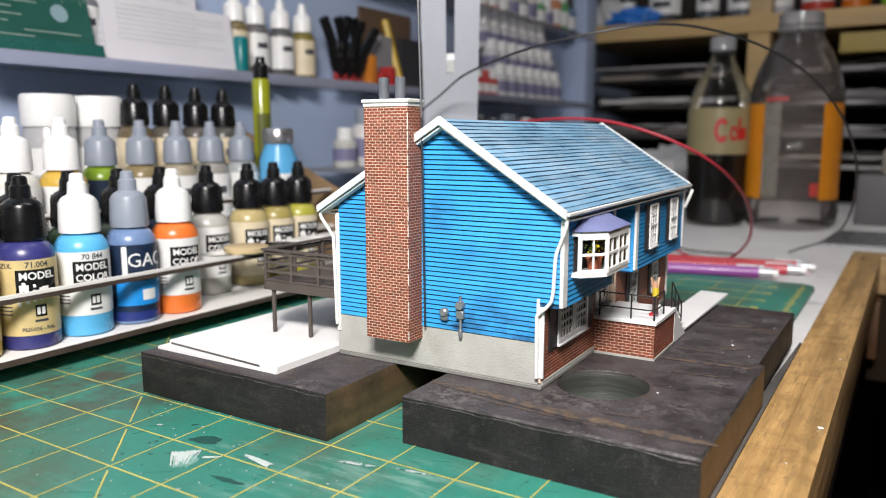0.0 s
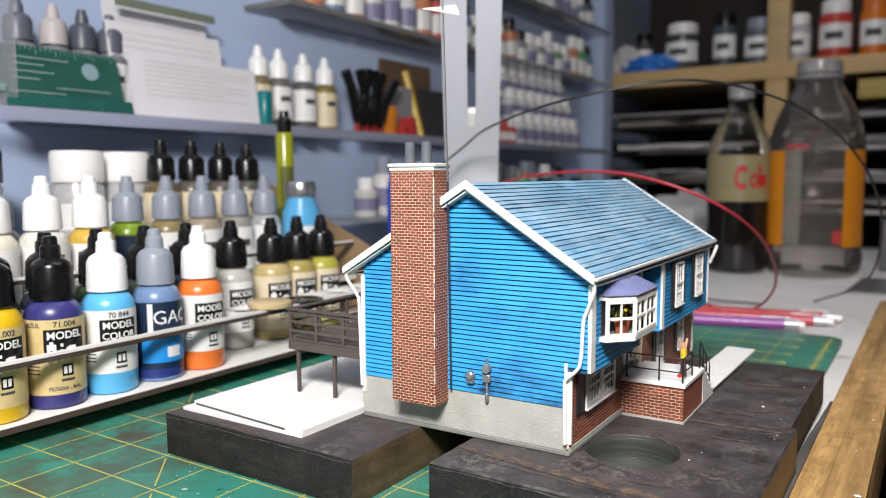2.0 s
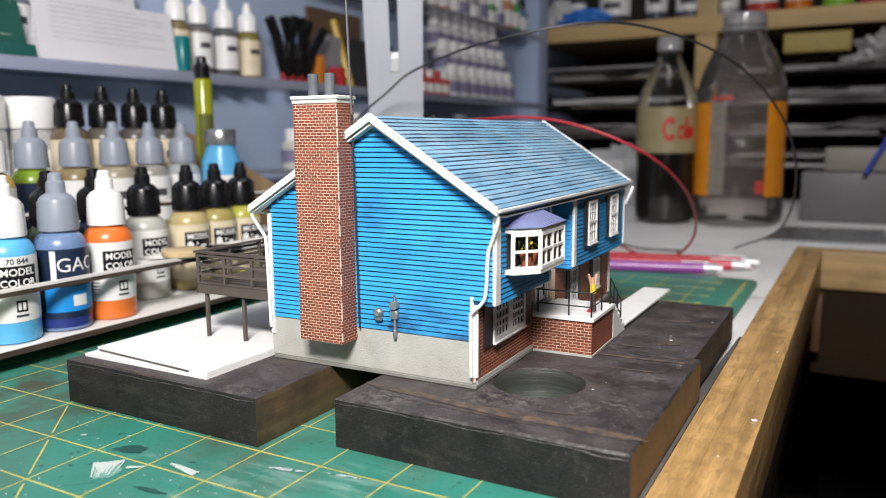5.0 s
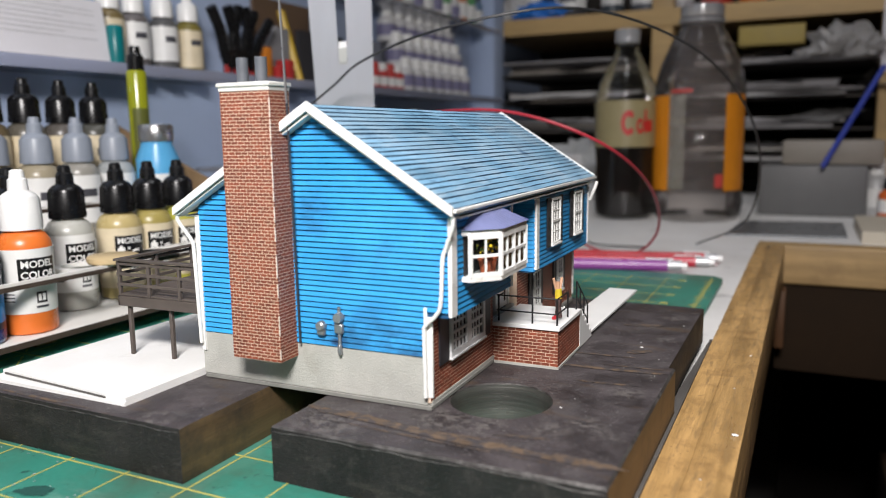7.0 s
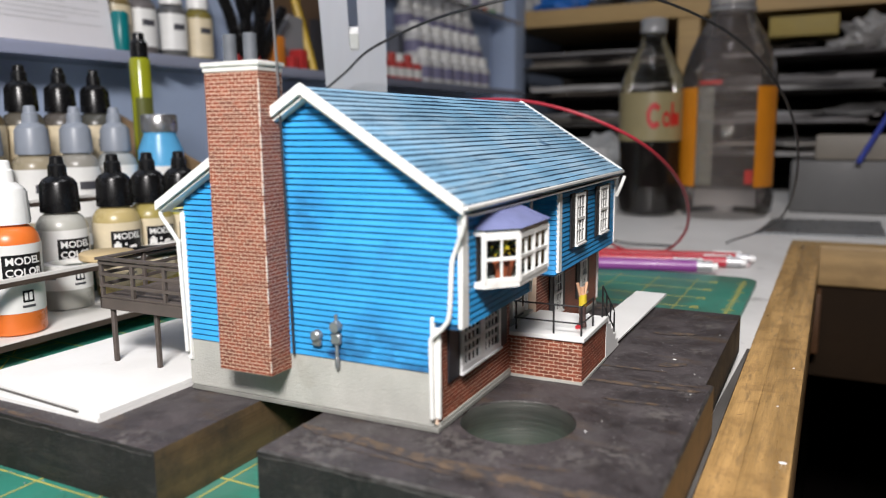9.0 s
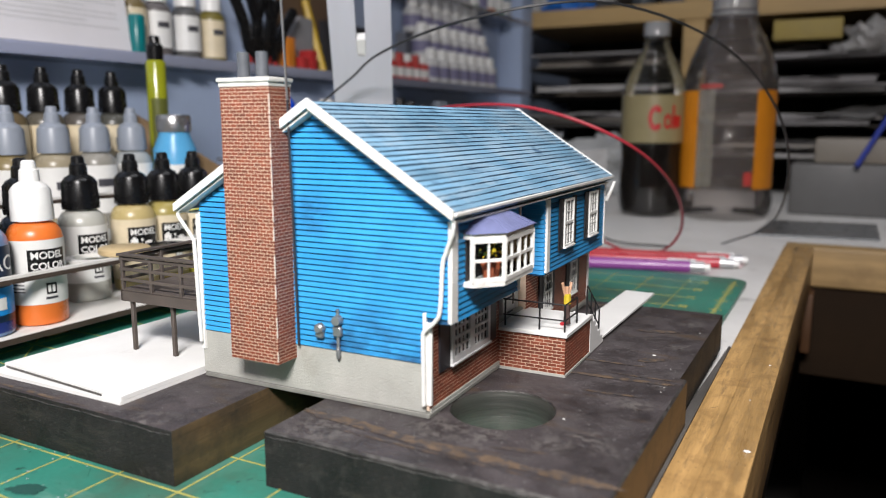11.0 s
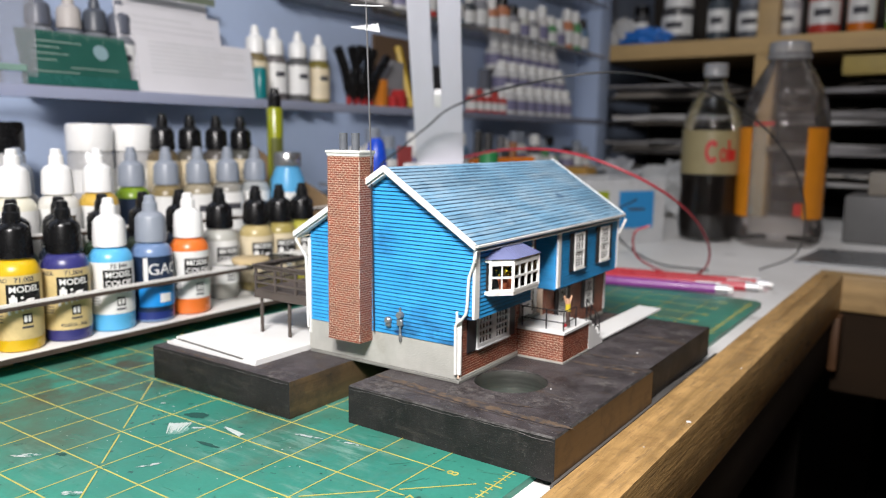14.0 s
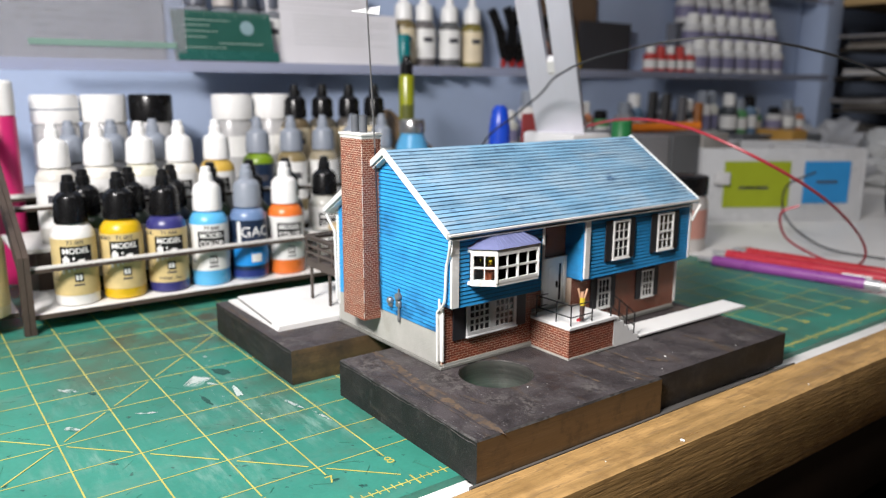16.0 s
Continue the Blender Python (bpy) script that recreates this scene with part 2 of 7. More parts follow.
deck_brown = surface("weathered_deck", (0.080, 0.064, 0.055), 0.7, vary=0.2, big=200, fine=1500, bump=0.2, depth=0.0001, stretch=(0.3, 1, 1))
meter_grey = surface("pewter_paint", (0.30, 0.31, 0.32), 0.35, metal=0.6, vary=0.15, big=300, fine=1500, bump=0.1, depth=0.0001)
shutter_black = plastic((0.014, 0.014, 0.018), 0.55)
glass_dark = plastic((0.02, 0.022, 0.026), 0.12)
aluminium = surface("brushed_white_metal", (0.70, 0.70, 0.77), 0.42, metal=0.1, vary=0.06, big=10, fine=200, bump=0.1, depth=0.0002, stretch=(1, 1, 0.2))


# ---- mesh helpers ----
def finish(bm, name, mat):
    me = bpy.data.meshes.new(name)
    bm.normal_update()
    bm.to_mesh(me)
    bm.free()
    for m in (mat if isinstance(mat, (list, tuple)) else [mat]):
        me.materials.append(m)
    me.set_sharp_from_angle(angle=radians(38))
    return me


def part(name, bm, mat, parent, label=""):
    ob = new(name, finish(bm, name, mat) if isinstance(bm, bmesh.types.BMesh) else bm)
    ob.parent = parent
    return tagged(ob, label)


def solid(name, bm, mat, label, category, group="", kind=""):
    return tagged(new(name, finish(bm, name, mat)), label, category, group, kind)


def thing(name, label, category, m=None, group="", kind=""):
    ob = new(name)
    ob.empty_display_size = 0.01
    if m is not None:
        ob.matrix_world = m
    return tagged(ob, label, category, group, kind)


def box(bm, x0, x1, y0, y1, z0, z1, bevel=0.0, seg=2):
    r = bmesh.ops.create_cube(bm, size=1.0)
    for v in r["verts"]:
        v.co = Vector(((x0 + x1) / 2 + v.co.x * (x1 - x0), (y0 + y1) / 2 + v.co.y * (y1 - y0), (z0 + z1) / 2 + v.co.z * (z1 - z0)))
    if bevel:
        edges = list({e for v in r["verts"] for e in v.link_edges})
        bmesh.ops.bevel(bm, geom=edges, offset=bevel, segments=seg, affect="EDGES", profile=0.6)
    return bm


def boxed(*a, **k):
    return box(bmesh.new(), *a, **k)


def lathe(bm, profile, seg=24, x=0.0, y=0.0, ribs=0, rib_depth=0.0, rib_z=(0, 0)):
    """Turn (radius, z) points round the z axis."""
    rings = []
    for r, z in profile:
        ring = []
        for i in range(seg):
            a = 2 * math.pi * i / seg
            rr = r - rib_depth if ribs and i % 2 and rib_z[0] <= z <= rib_z[1] else r
            ring.append(bm.verts.new((x + rr * math.cos(a), y + rr * math.sin(a), z)))
        rings.append(ring)
    for a, b in zip(rings, rings[1:]):
        for i in range(seg):
            f = bm.faces.new((a[i], a[(i + 1) % seg], b[(i + 1) % seg], b[i]))
            f.smooth = not ribs
    for ring, flip in ((rings[0], True), (rings[-1], False)):
        bm.faces.new(ring[::-1] if flip else ring)
    return bm


def turned(profile, **k):
    return lathe(bmesh.new(), profile, **k)


def tube(bm, pts, r, seg=8):
    """A round rod along points."""
    pts = [Vector(p) for p in pts]
    rings, side = [], None
    for i, p in enumerate(pts):
        d = (pts[min(i + 1, len(pts) - 1)] - pts[max(i - 1, 0)]).normalized()
        if side is None:
            side = d.cross(Vector((0, 0, 1)) if abs(d.z) < 0.9 else Vector((1, 0, 0))).normalized()
        side = (side - d * side.dot(d)).normalized()
        up = d.cross(side)
        rings.append([bm.verts.new(p + r * (math.cos(2 * math.pi * k / seg) * side + math.sin(2 * math.pi * k / seg) * up)) for k in range(seg)])
    for a, b in zip(rings, rings[1:]):
        for k in range(seg):
            bm.faces.new((a[k], a[(k + 1) % seg], b[(k + 1) % seg], b[k])).smooth = True
    bm.faces.new(rings[0][::-1])
    bm.faces.new(rings[-1])
    return bm


def rod(pts, r, seg=8):
    return tube(bmesh.new(), pts, r, seg)


def curve_pts(pts, n=40):
    """A smooth line through points (Catmull-Rom)."""
    p = [Vector(q) for q in pts]
    p = [2 * p[0] - p[1]] + p + [2 * p[-1] - p[-2]]
    out = []
    for i in range(1, len(p) - 2):
        for k in range(n // (len(p) - 3)):
            t = k / (n // (len(p) - 3))
            a, b, c, d = p[i - 1:i + 3]
            out.append(0.5 * (2 * b + (c - a) * t + (2 * a - 5 * b + 4 * c - d) * t * t + (3 * b - a - 3 * c + d) * t ** 3))
    return out + [p[-2]]


def prism(bm, outline, axis, lo, hi):
    """A flat outline pushed along an axis: for y the outline is (x, z), for x (y, z), for z (x, y)."""
    def place(u, v, w):
        return {"y": (u, w, v), "x": (w, u, v), "z": (u, v, w)}[axis]
    a = [bm.verts.new(place(u, v, lo)) for u, v in outline]
    b = [bm.verts.new(place(u, v, hi)) for u, v in outline]
    n = len(outline)
    bm.faces.new(a)
    bm.faces.new(b[::-1])
    for i in range(n):
        bm.faces.new((a[i], b[i], b[(i + 1) % n], a[(i + 1) % n]))
    bmesh.ops.recalc_face_normals(bm, faces=bm.faces)
    return bm


def prismed(*a):
    return prism(bmesh.new(), *a)


def lettering(text, size, depth=0.0001, bold=0.0):
    """A mesh of built-in-font text, flat in x and y, centred."""
    cu = bpy.data.curves.new("text", "FONT")
    cu.body, cu.size, cu.extrude, cu.align_x, cu.align_y, cu.resolution_u = text, size, depth, "CENTER", "CENTER", 3
    cu.offset = bold
    ob = bpy.data.objects.new("text", cu)
    scene.collection.objects.link(ob)
    me = bpy.data.meshes.new_from_object(ob.evaluated_get(bpy.context.evaluated_depsgraph_get()))
    bpy.data.objects.remove(ob)
    return me


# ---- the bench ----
# brown darkened for the shade below the bench edges
apron_brown = surface("shade_darkened_board", (0.022, 0.013, 0.007), 0.85, vary=0.3, big=15, fine=120, bump=0.2, spec=0.15)
MAT_X0, MAT_X1, MAT_Y1 = -0.447, 0.0105, 0.6096
desk = bmesh.new()
prism(desk, [(-0.483, -0.6), (0.0215, -0.6), (0.0215, 0.78), (1.3, 0.78), (1.3, 1.42), (-0.483, 1.42)], "z", -0.022, -0.003)
solid("desk_top", desk, desk_white, "worn white laminate bench top with a timber edge", "desk top", kind="structure")

bm = bmesh.new()
outline = []
for cx, cy, a0 in ((MAT_X1 - 0.012, 0.012, -90), (MAT_X1 - 0.012, MAT_Y1 - 0.012, 0), (MAT_X0 + 0.012, MAT_Y1 - 0.012, 90), (MAT_X0 + 0.012, 0.012, 180)):
    for k in range(6):
        a = radians(a0 + 18 * k)
        outline.append((cx + 0.012 * math.cos(a), cy + 0.012 * math.sin(a)))
prism(bm, outline, "z", -0.003, 0.0)
cutting_mat = solid("cutting_mat", bm, mat_green, "scuffed green self-healing cutting mat with yellow inch grid", "cutting mat")

INCH = 0.0254


def strip(bm, a, b, w, z=0.00012):
    a, b = Vector((*a, z)), Vector((*b, z))
    d = (b - a).normalized()
    s = Vector((-d.y, d.x, 0)) * w / 2
    lo = Vector((0, 0, 0.0001))
    top = [bm.verts.new(p) for p in (a - s, b - s, b + s, a + s)]
    low = [bm.verts.new(p - lo) for p in (a - s, b - s, b + s, a + s)]
    bm.faces.new(top)
    for i in range(4):
        bm.faces.new((low[i], low[(i + 1) % 4], top[(i + 1) % 4], top[i]))


for k in range(1, 24):
    bm = bmesh.new()
    strip(bm, (MAT_X0 + 0.02, k * INCH), (-0.0185, k * INCH), 0.0006)
    part("grid_line", bm, mat_line, cutting_mat)
for k in range(1, 17):
    bm = bmesh.new()
    strip(bm, (-k * INCH, 0.018), (-k * INCH, MAT_Y1 - 0.018), 0.0005, 0.00016)
    part("grid_line", bm, mat_line, cutting_mat)
bm = bmesh.new()
strip(bm, (0.0033, 0.01), (0.0033, MAT_Y1 - 0.01), 0.0006)
for k in range(4, 188):
    y = k * INCH / 8
    w = {0: 0.0075, 4: 0.005}.get(k % 8, 0.0035)
    strip(bm, (0.0033 - w / 2, y), (0.0033 + w / 2, y), 0.00045 if k % 8 else 0.0007, 0.0002)
part("ruler_edge", bm, mat_line, cutting_mat, "yellow ruler ticks along the edge")
for name, to_x in (("rising", lambda k: -k), ("falling", lambda k: k - 8)):
    bm = bmesh.new()
    for k in range(1, 17):
        if not -16.5 < to_x(k + 1) < 0.5:
            continue
        a, b = Vector((to_x(k) * INCH, k * INCH)), Vector((to_x(k + 1) * INCH, (k + 1) * INCH))
        strip(bm, a + (b - a) * 0.10, a + (b - a) * 0.90, 0.00065, 0.0002)
    part("dashed_diagonal", bm, mat_line, cutting_mat)
for k in range(1, 24):
    me = lettering(str(k), 0.0072, 0.00008)
    me.materials.append(mat_line)
    ob = part("number", me, None, cutting_mat)
    ob.matrix_local = pose(-0.0145, k * INCH, 0.0001, 0, 0, 90)

# dried paint on the mat: a ragged flat blob of a given length, width and turn
def smear(cx, cy, length, width, angle, mat, label, name="paint_smear"):
    bm = bmesh.new()
    ca, sa = math.cos(radians(angle)), math.sin(radians(angle))
    ring, n = [], 36
    for k in range(n):
        a = 2 * math.pi * k / n
        j = 1 + 0.38 * noise.noise(Vector((cx * 900 + 2.2 * math.cos(a), cy * 900 + 2.2 * math.sin(a), 3.1))) + 0.2 * noise.noise(Vector((cx * 500 + 7 * math.cos(a), 7 * math.sin(a), 1.7)))
        u, v = length / 2 * j * math.cos(a), width / 2 * j * math.sin(a)
        ring.append(bm.verts.new((cx + u * ca - v * sa, cy + u * sa + v * ca, 0.00021)))
    mid = bm.verts.new((cx, cy, 0.00030))
    for k in range(n):
        bm.faces.new((ring[k], ring[(k + 1) % n], mid)).smooth = True
    return part(name, bm, mat, cutting_mat, label)


def brushed(cx, cy, length, width, angle, mat, label, hairs, seed, bend=0.0):
    """Dried brush marks: a fan of thin tapered strokes side by side, solid where the brush was set down."""
    rng = random.Random(seed)
    bm = bmesh.new()
    ca, sa = math.cos(radians(angle)), math.sin(radians(angle))
    for k in range(hairs):
        v0 = width * ((k + 0.5) / hairs - 0.5)
        a, b = -length / 2 + length * rng.uniform(0.0, 0.10), length / 2 - length * rng.random() ** 1.5 * 0.7
        half, n = width / hairs * rng.uniform(0.5, 1.5), 9
        left, right = [], []
        for i in range(n):
            f = i / (n - 1)
            u = a + (b - a) * f
            w = half * (1.15 - f) ** 0.7 * (0.6 + 0.4 * min(1, f * 6))
            v = v0 * (1 - 0.35 * f) + bend * (u / length) ** 2 * length + 0.25 * half * noise.noise(Vector((u * 900, k * 3.1, seed)))
            for lst, e in ((left, -w), (right, w)):
                lst.append(bm.verts.new((cx + u * ca - (v + e) * sa, cy + u * sa + (v + e) * ca, 0.00026 + 0.00001 * (k % 3))))
        for i in range(n - 1):
            bm.faces.new((left[i], left[i + 1], right[i + 1], right[i])).smooth = True
    bmesh.ops.recalc_face_normals(bm, faces=bm.faces)
    return tagged(part("paint_smear", bm, mat, cutting_mat, label), label, kind="stuff")


# brown grime worn into the mat beside the rack, and pale rubbed scuffs in front of the steel
# the brown also darkens the mat towards the rack, where light falls off
smudges(mat_green, (((-0.238, 0.205, 0), 0.050, 1.5), ((-0.225, 0.165, 0), 0.045, 1.3), ((-0.236, 0.255, 0), 0.050, 1.5), ((-0.195, 0.195, 0), 0.035, 1.0), ((-0.215, 0.125, 0), 0.035, 0.7), ((-0.170, 0.150, 0), 0.030, 0.5), ((-0.120, 0.200, 0), 0.025, 0.6)),
        (0.070, 0.066, 0.043), 55, (1, 1, 1), (0.36, 0.66))
smudges(mat_green, (((-0.090, 0.188, 0), 0.024, 0.8), ((-0.060, 0.195, 0), 0.026, 0.8), ((-0.100, 0.160, 0), 0.022, 0.6), ((-0.045, 0.150, 0), 0.030, 0.7), ((-0.130, 0.185, 0), 0.016, 0.5), ((-0.150, 0.120, 0), 0.030, 0.5), ((-0.080, 0.110, 0), 0.030, 0.6)),
        (0.22, 0.36, 0.30), 160, (0.35, 1.6, 1), (0.47, 0.68))


# ---- timber edge ----
solid("bench_edge", boxed(0.0218, 0.03168, -0.60, 0.779, -0.034, 0.0004, bevel=0.00012, seg=1), wood, "scratched inner pine batten along the bench front", "bench edge", kind="structure")
solid("bench_edge", boxed(0.0317, 0.0450, -0.60, 0.779, -0.036, 0.0005, bevel=0.00015, seg=2), wood, "scratched outer pine board along the bench front", "bench edge", kind="structure")
solid("bench_edge", boxed(0.0218, 1.3, 0.7795, 0.806, -0.034, 0.0005, bevel=0.002, seg=3), wood_x, "pine board along the far bench edge", "bench edge", kind="structure")
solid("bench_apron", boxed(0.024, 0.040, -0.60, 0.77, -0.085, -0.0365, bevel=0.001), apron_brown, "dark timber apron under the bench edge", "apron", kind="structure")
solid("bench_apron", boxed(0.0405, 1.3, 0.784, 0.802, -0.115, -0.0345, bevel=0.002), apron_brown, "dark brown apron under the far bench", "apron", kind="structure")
solid("bench_leg", boxed(0.0405, 0.0485, 0.756, 0.7835, -0.088, -0.0365, bevel=0.002), surface("orange_stained_pine", (0.085, 0.036, 0.012), 0.6, vary=0.2), "short orange-stained corner block under the bench", "post", kind="structure")
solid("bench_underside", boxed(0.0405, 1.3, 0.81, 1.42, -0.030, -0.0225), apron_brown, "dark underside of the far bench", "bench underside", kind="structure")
# two unseen panels added to close off the darkness below the bench
solid("bench_back_panel", boxed(0.0405, 1.3, 1.38, 1.40, -0.75, -0.031), void_dark, "added near-black panel closing the unlit space under the far bench", "panel", kind="structure")
solid("bench_side_panel", boxed(-0.467, 0.020, 0.77, 0.78, -0.75, -0.023), void_dark, "added near-black panel closing the unlit space under the bench", "panel", kind="structure")

# added strip whose grey stands for shade and dirt on the desk here
solid("caulk_strip", prismed([(0.0205, 0.215), (0.0217, 0.215), (0.0217, 0.432), (0.0207, 0.432), (0.0181, 0.350), (0.0181, 0.3234), (0.0205, 0.3234)], "z", -0.002, 0.0008), surface("dirty_grey_shade", (0.10, 0.094, 0.088), 0.45, vary=0.35, big=60, fine=700, bump=0.4, depth=0.0003, stretch=(1, 0.3, 1)), "added grey strip for shade and dirt between the steel and the pine edge", "strip", kind="structure")

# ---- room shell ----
solid("floor", boxed(-0.60, 2.2, -1.6, 2.1, -0.80, -0.75), void_dark, "workshop floor coloured near-black to look unlit", "floor", kind="structure")
solid("ceiling", boxed(-0.60, 2.2, -1.6, 2.1, 1.60, 1.65), room_grey, "plain workshop ceiling", "ceiling", kind="structure")
solid("wall_west", boxed(-0.60, -0.4835, -1.6, 1.30, -0.75, 1.60), wall_blue, "lavender blue painted wall behind the shelves", "wall", kind="structure")
solid("wall_west", boxed(-0.60, -0.515, 1.3005, 1.82, -0.75, 1.60), wall_blue, "lavender blue painted wall beside the timber shelving", "wall", kind="structure")
solid("wall_north", boxed(-0.515, 2.2, 1.82, 1.92, -0.75, 1.60), room_grey, "plain wall behind the timber shelving", "wall", kind="structure")
solid("wall_east", boxed(2.1, 2.2, -1.6, 1.82, -0.75, 1.60), room_grey, "plain workshop wall", "wall", kind="structure")
solid("wall_south", boxed(-0.483, 2.1, -1.6, -1.5, -0.75, 1.60), room_grey, "plain workshop wall", "wall", kind="structure")


# ---- steel blocks ----
def steel_block(x0, x1, y0, y1, z1, label, hole=None, sawn=2):
    bm = bmesh.new()
    if hole is None:
        box(bm, x0, x1, y0, y1, 0.0, z1, bevel=0.0005, seg=2)
    else:
        cx, cy, r = hole
        n = 64
        # top and bottom sheets with a round bore
        def edge_pt(a):
            dx, dy = math.cos(a), math.sin(a)
            tx = ((x1 if dx > 0 else x0) - cx) / dx if abs(dx) > 1e-9 else 1e9
            ty = ((y1 if dy > 0 else y0) - cy) / dy if abs(dy) > 1e-9 else 1e9
            t = min(tx, ty)
            return cx + dx * t, cy + dy * t
        angles = sorted([2 * math.pi * i / n for i in range(n)] + [math.atan2(y - cy, x - cx) % (2 * math.pi) for x in (x0, x1) for y in (y0, y1)])
        m = len(angles)
        loops = {}
        b = 0.0007
        for key, z, rr, inset in (("it", z1, r + 0.0004, 0), ("im", z1 - 0.0004, r, 0), ("ib", 0.0, r, 0)):
            loops[key] = [bm.verts.new((cx + rr * math.cos(a), cy + rr * math.sin(a), z)) for a in angles]
        for key, z, inset in (("ot", z1, b), ("om", z1 - b, 0.0), ("ob", 0.0, 0.0)):
            ring = []
            for a in angles:
                x, y = edge_pt(a)
                ring.append(bm.verts.new((min(max(x, x0 + inset), x1 - inset), min(max(y, y0 + inset), y1 - inset), z)))
            loops[key] = ring
        for p, q in (("ot", "it"), ("it", "im"), ("im", "ib"), ("ib", "ob"), ("ob", "om"), ("om", "ot")):
            for i in range(m):
                j = (i + 1) % m
                f = bm.faces.new((loops[p][i], loops[p][j], loops[q][j], loops[q][i]))
                if p == "im":
                    f.material_index, f.smooth = 3, True
        bmesh.ops.recalc_face_normals(bm, faces=bm.faces)
    bm.normal_update()
    # faces turned to x get the light-brightened brown, front faces the darker colour
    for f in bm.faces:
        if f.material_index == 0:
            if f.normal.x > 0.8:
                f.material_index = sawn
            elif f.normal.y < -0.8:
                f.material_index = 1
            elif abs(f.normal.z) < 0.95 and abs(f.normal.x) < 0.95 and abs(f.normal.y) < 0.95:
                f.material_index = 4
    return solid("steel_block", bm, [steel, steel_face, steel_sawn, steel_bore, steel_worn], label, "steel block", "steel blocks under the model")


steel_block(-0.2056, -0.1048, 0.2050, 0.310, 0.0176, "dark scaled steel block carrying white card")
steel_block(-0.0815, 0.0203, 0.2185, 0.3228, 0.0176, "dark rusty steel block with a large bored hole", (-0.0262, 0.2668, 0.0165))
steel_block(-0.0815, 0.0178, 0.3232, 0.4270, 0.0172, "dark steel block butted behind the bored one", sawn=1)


# rust bands, scuffs and bare patches on the steel: ragged flat stains
rust = surface("rust_band", (0.125, 0.085, 0.055), 0.7, vary=0.4, big=160, fine=1200, bump=0.5, depth=0.0003, stain=(0.05, 0.043, 0.043), stain_scale=240, stain_at=(0.44, 0.56))
smudges(steel, (((-0.118, 0.2080, 0.0176), 0.0090, 1.3), ((0.004, 0.2560, 0.0176), 0.0090, 1.3), ((0.012, 0.2500, 0.0176), 0.0053, 1.3), ((-0.004, 0.2480, 0.0176), 0.0075, 1.3), ((0.010, 0.2900, 0.0176), 0.0083, 1.3), ((0.0135, 0.3100, 0.0176), 0.0037, 1.3), ((-0.066, 0.2256, 0.0176), 0.0150, 1.3), ((0.010, 0.3620, 0.0176), 0.0060, 1.3), ((0.008, 0.4020, 0.0176), 0.0075, 1.3), ((-0.036, 0.2445, 0.0176), 0.012, 1.5), ((-0.022, 0.2435, 0.0176), 0.010, 1.2), ((-0.066, 0.2340, 0.0176), 0.010, 0.8)), (0.125, 0.114, 0.108), 420, (1, 1, 1), (0.49, 0.56))


def stain_patch(parent, cx, cy, length, width, angle, mat, label, z):
    ob = smear(cx, cy, length, width, angle, mat, label, "stain")
    ob.location.z = z
    ob.parent = parent
    return ob


def scale_lip(block, x0, x1, y, z):
    """The ragged lip of mill scale just under the top front edge."""
    pts = [(x, y + 0.00012 * noise.noise(Vector((x * 300, y * 50, 2))), z + 0.00075 * noise.noise(Vector((x * 70, 1.5, y * 9))) + 0.0003 * noise.noise(Vector((x * 420, 5.5, 0)))) for x in (x0 + (x1 - x0) * k / 90 for k in range(91))]
    part("scale_lip", rod(pts, 0.00022, 5), steel_worn, block, "ragged lip of mill scale")


blocks = [ob for ob in scene.objects if ob.name.startswith("steel_block")]
blocks.sort(key=lambda ob: (min(v.co.x for v in ob.data.vertices) > -0.1, min(v.co.y for v in ob.data.vertices)))
scale_lip(blocks[0], -0.2050, -0.1055, 0.20500, 0.0162)
scale_lip(blocks[1], -0.0809, 0.0197, 0.21850, 0.0160)
for which, z, marks in ((0, 0.0176, ((-0.170, 0.2066, 0.05, 0.0016, -1, rust),)),
                        (1, 0.0176, ((-0.0590, 0.2345, 0.044, 0.0048, -6, rust), (-0.0230, 0.2312, 0.050, 0.0055, -3, rust), (0.0090, 0.2304, 0.024, 0.0046, -1, rust), (-0.030, 0.2275, 0.07, 0.0008, -2, rust),
                                     
                                     (-0.002, 0.3120, 0.040, 0.0030, 4, rust), (0.006, 0.3175, 0.024, 0.0014, 2, rust), (0.001, 0.2960, 0.020, 0.0016, 5, rust),
                                     (-0.010, 0.2400, 0.016, 0.0022, 12, rust))),
                        (2, 0.0172, ((0.004, 0.3400, 0.012, 0.005, 30, rust), (-0.002, 0.3820, 0.018, 0.004, 15, rust), 
                                     (-0.012, 0.3300, 0.030, 0.0018, 2, rust), (-0.050, 0.4150, 0.03, 0.008, 20, rust)))):
    for cx, cy, ln, wd, an, m in marks:
        stain_patch(blocks[which], cx, cy, ln, wd, an, m, "brown rust band", z)


# ---- the model house (local millimetres: x to its front, y along it, z up from the steel) ----
MM = 0.001
HOUSE = pose(-0.0424, 0.2486, 0.0177, 0, 0, 1.0)
house = thing("model_house", "blue clapboard split-level scale model house with brick chimney on steel blocks", "model house", HOUSE)
LEN, FRONT, REAR, PEAK_X, PEAK_Z = 168.0, 6.9, -91.0, -39.5, 96.0


def roof_z(x):
    return PEAK_Z - (x - PEAK_X) * 0.644 if x > PEAK_X else PEAK_Z + (x - PEAK_X) * 0.606


def mbox(x0, x1, y0, y1, z0, z1, bevel=0.0):
    return boxed(x0 * MM, x1 * MM, y0 * MM, y1 * MM, z0 * MM, z1 * MM, bevel=bevel * MM, seg=1)


def mprism(outline, axis, lo, hi):
    return prismed([(a * MM, b * MM) for a, b in outline], axis, lo * MM, hi * MM)


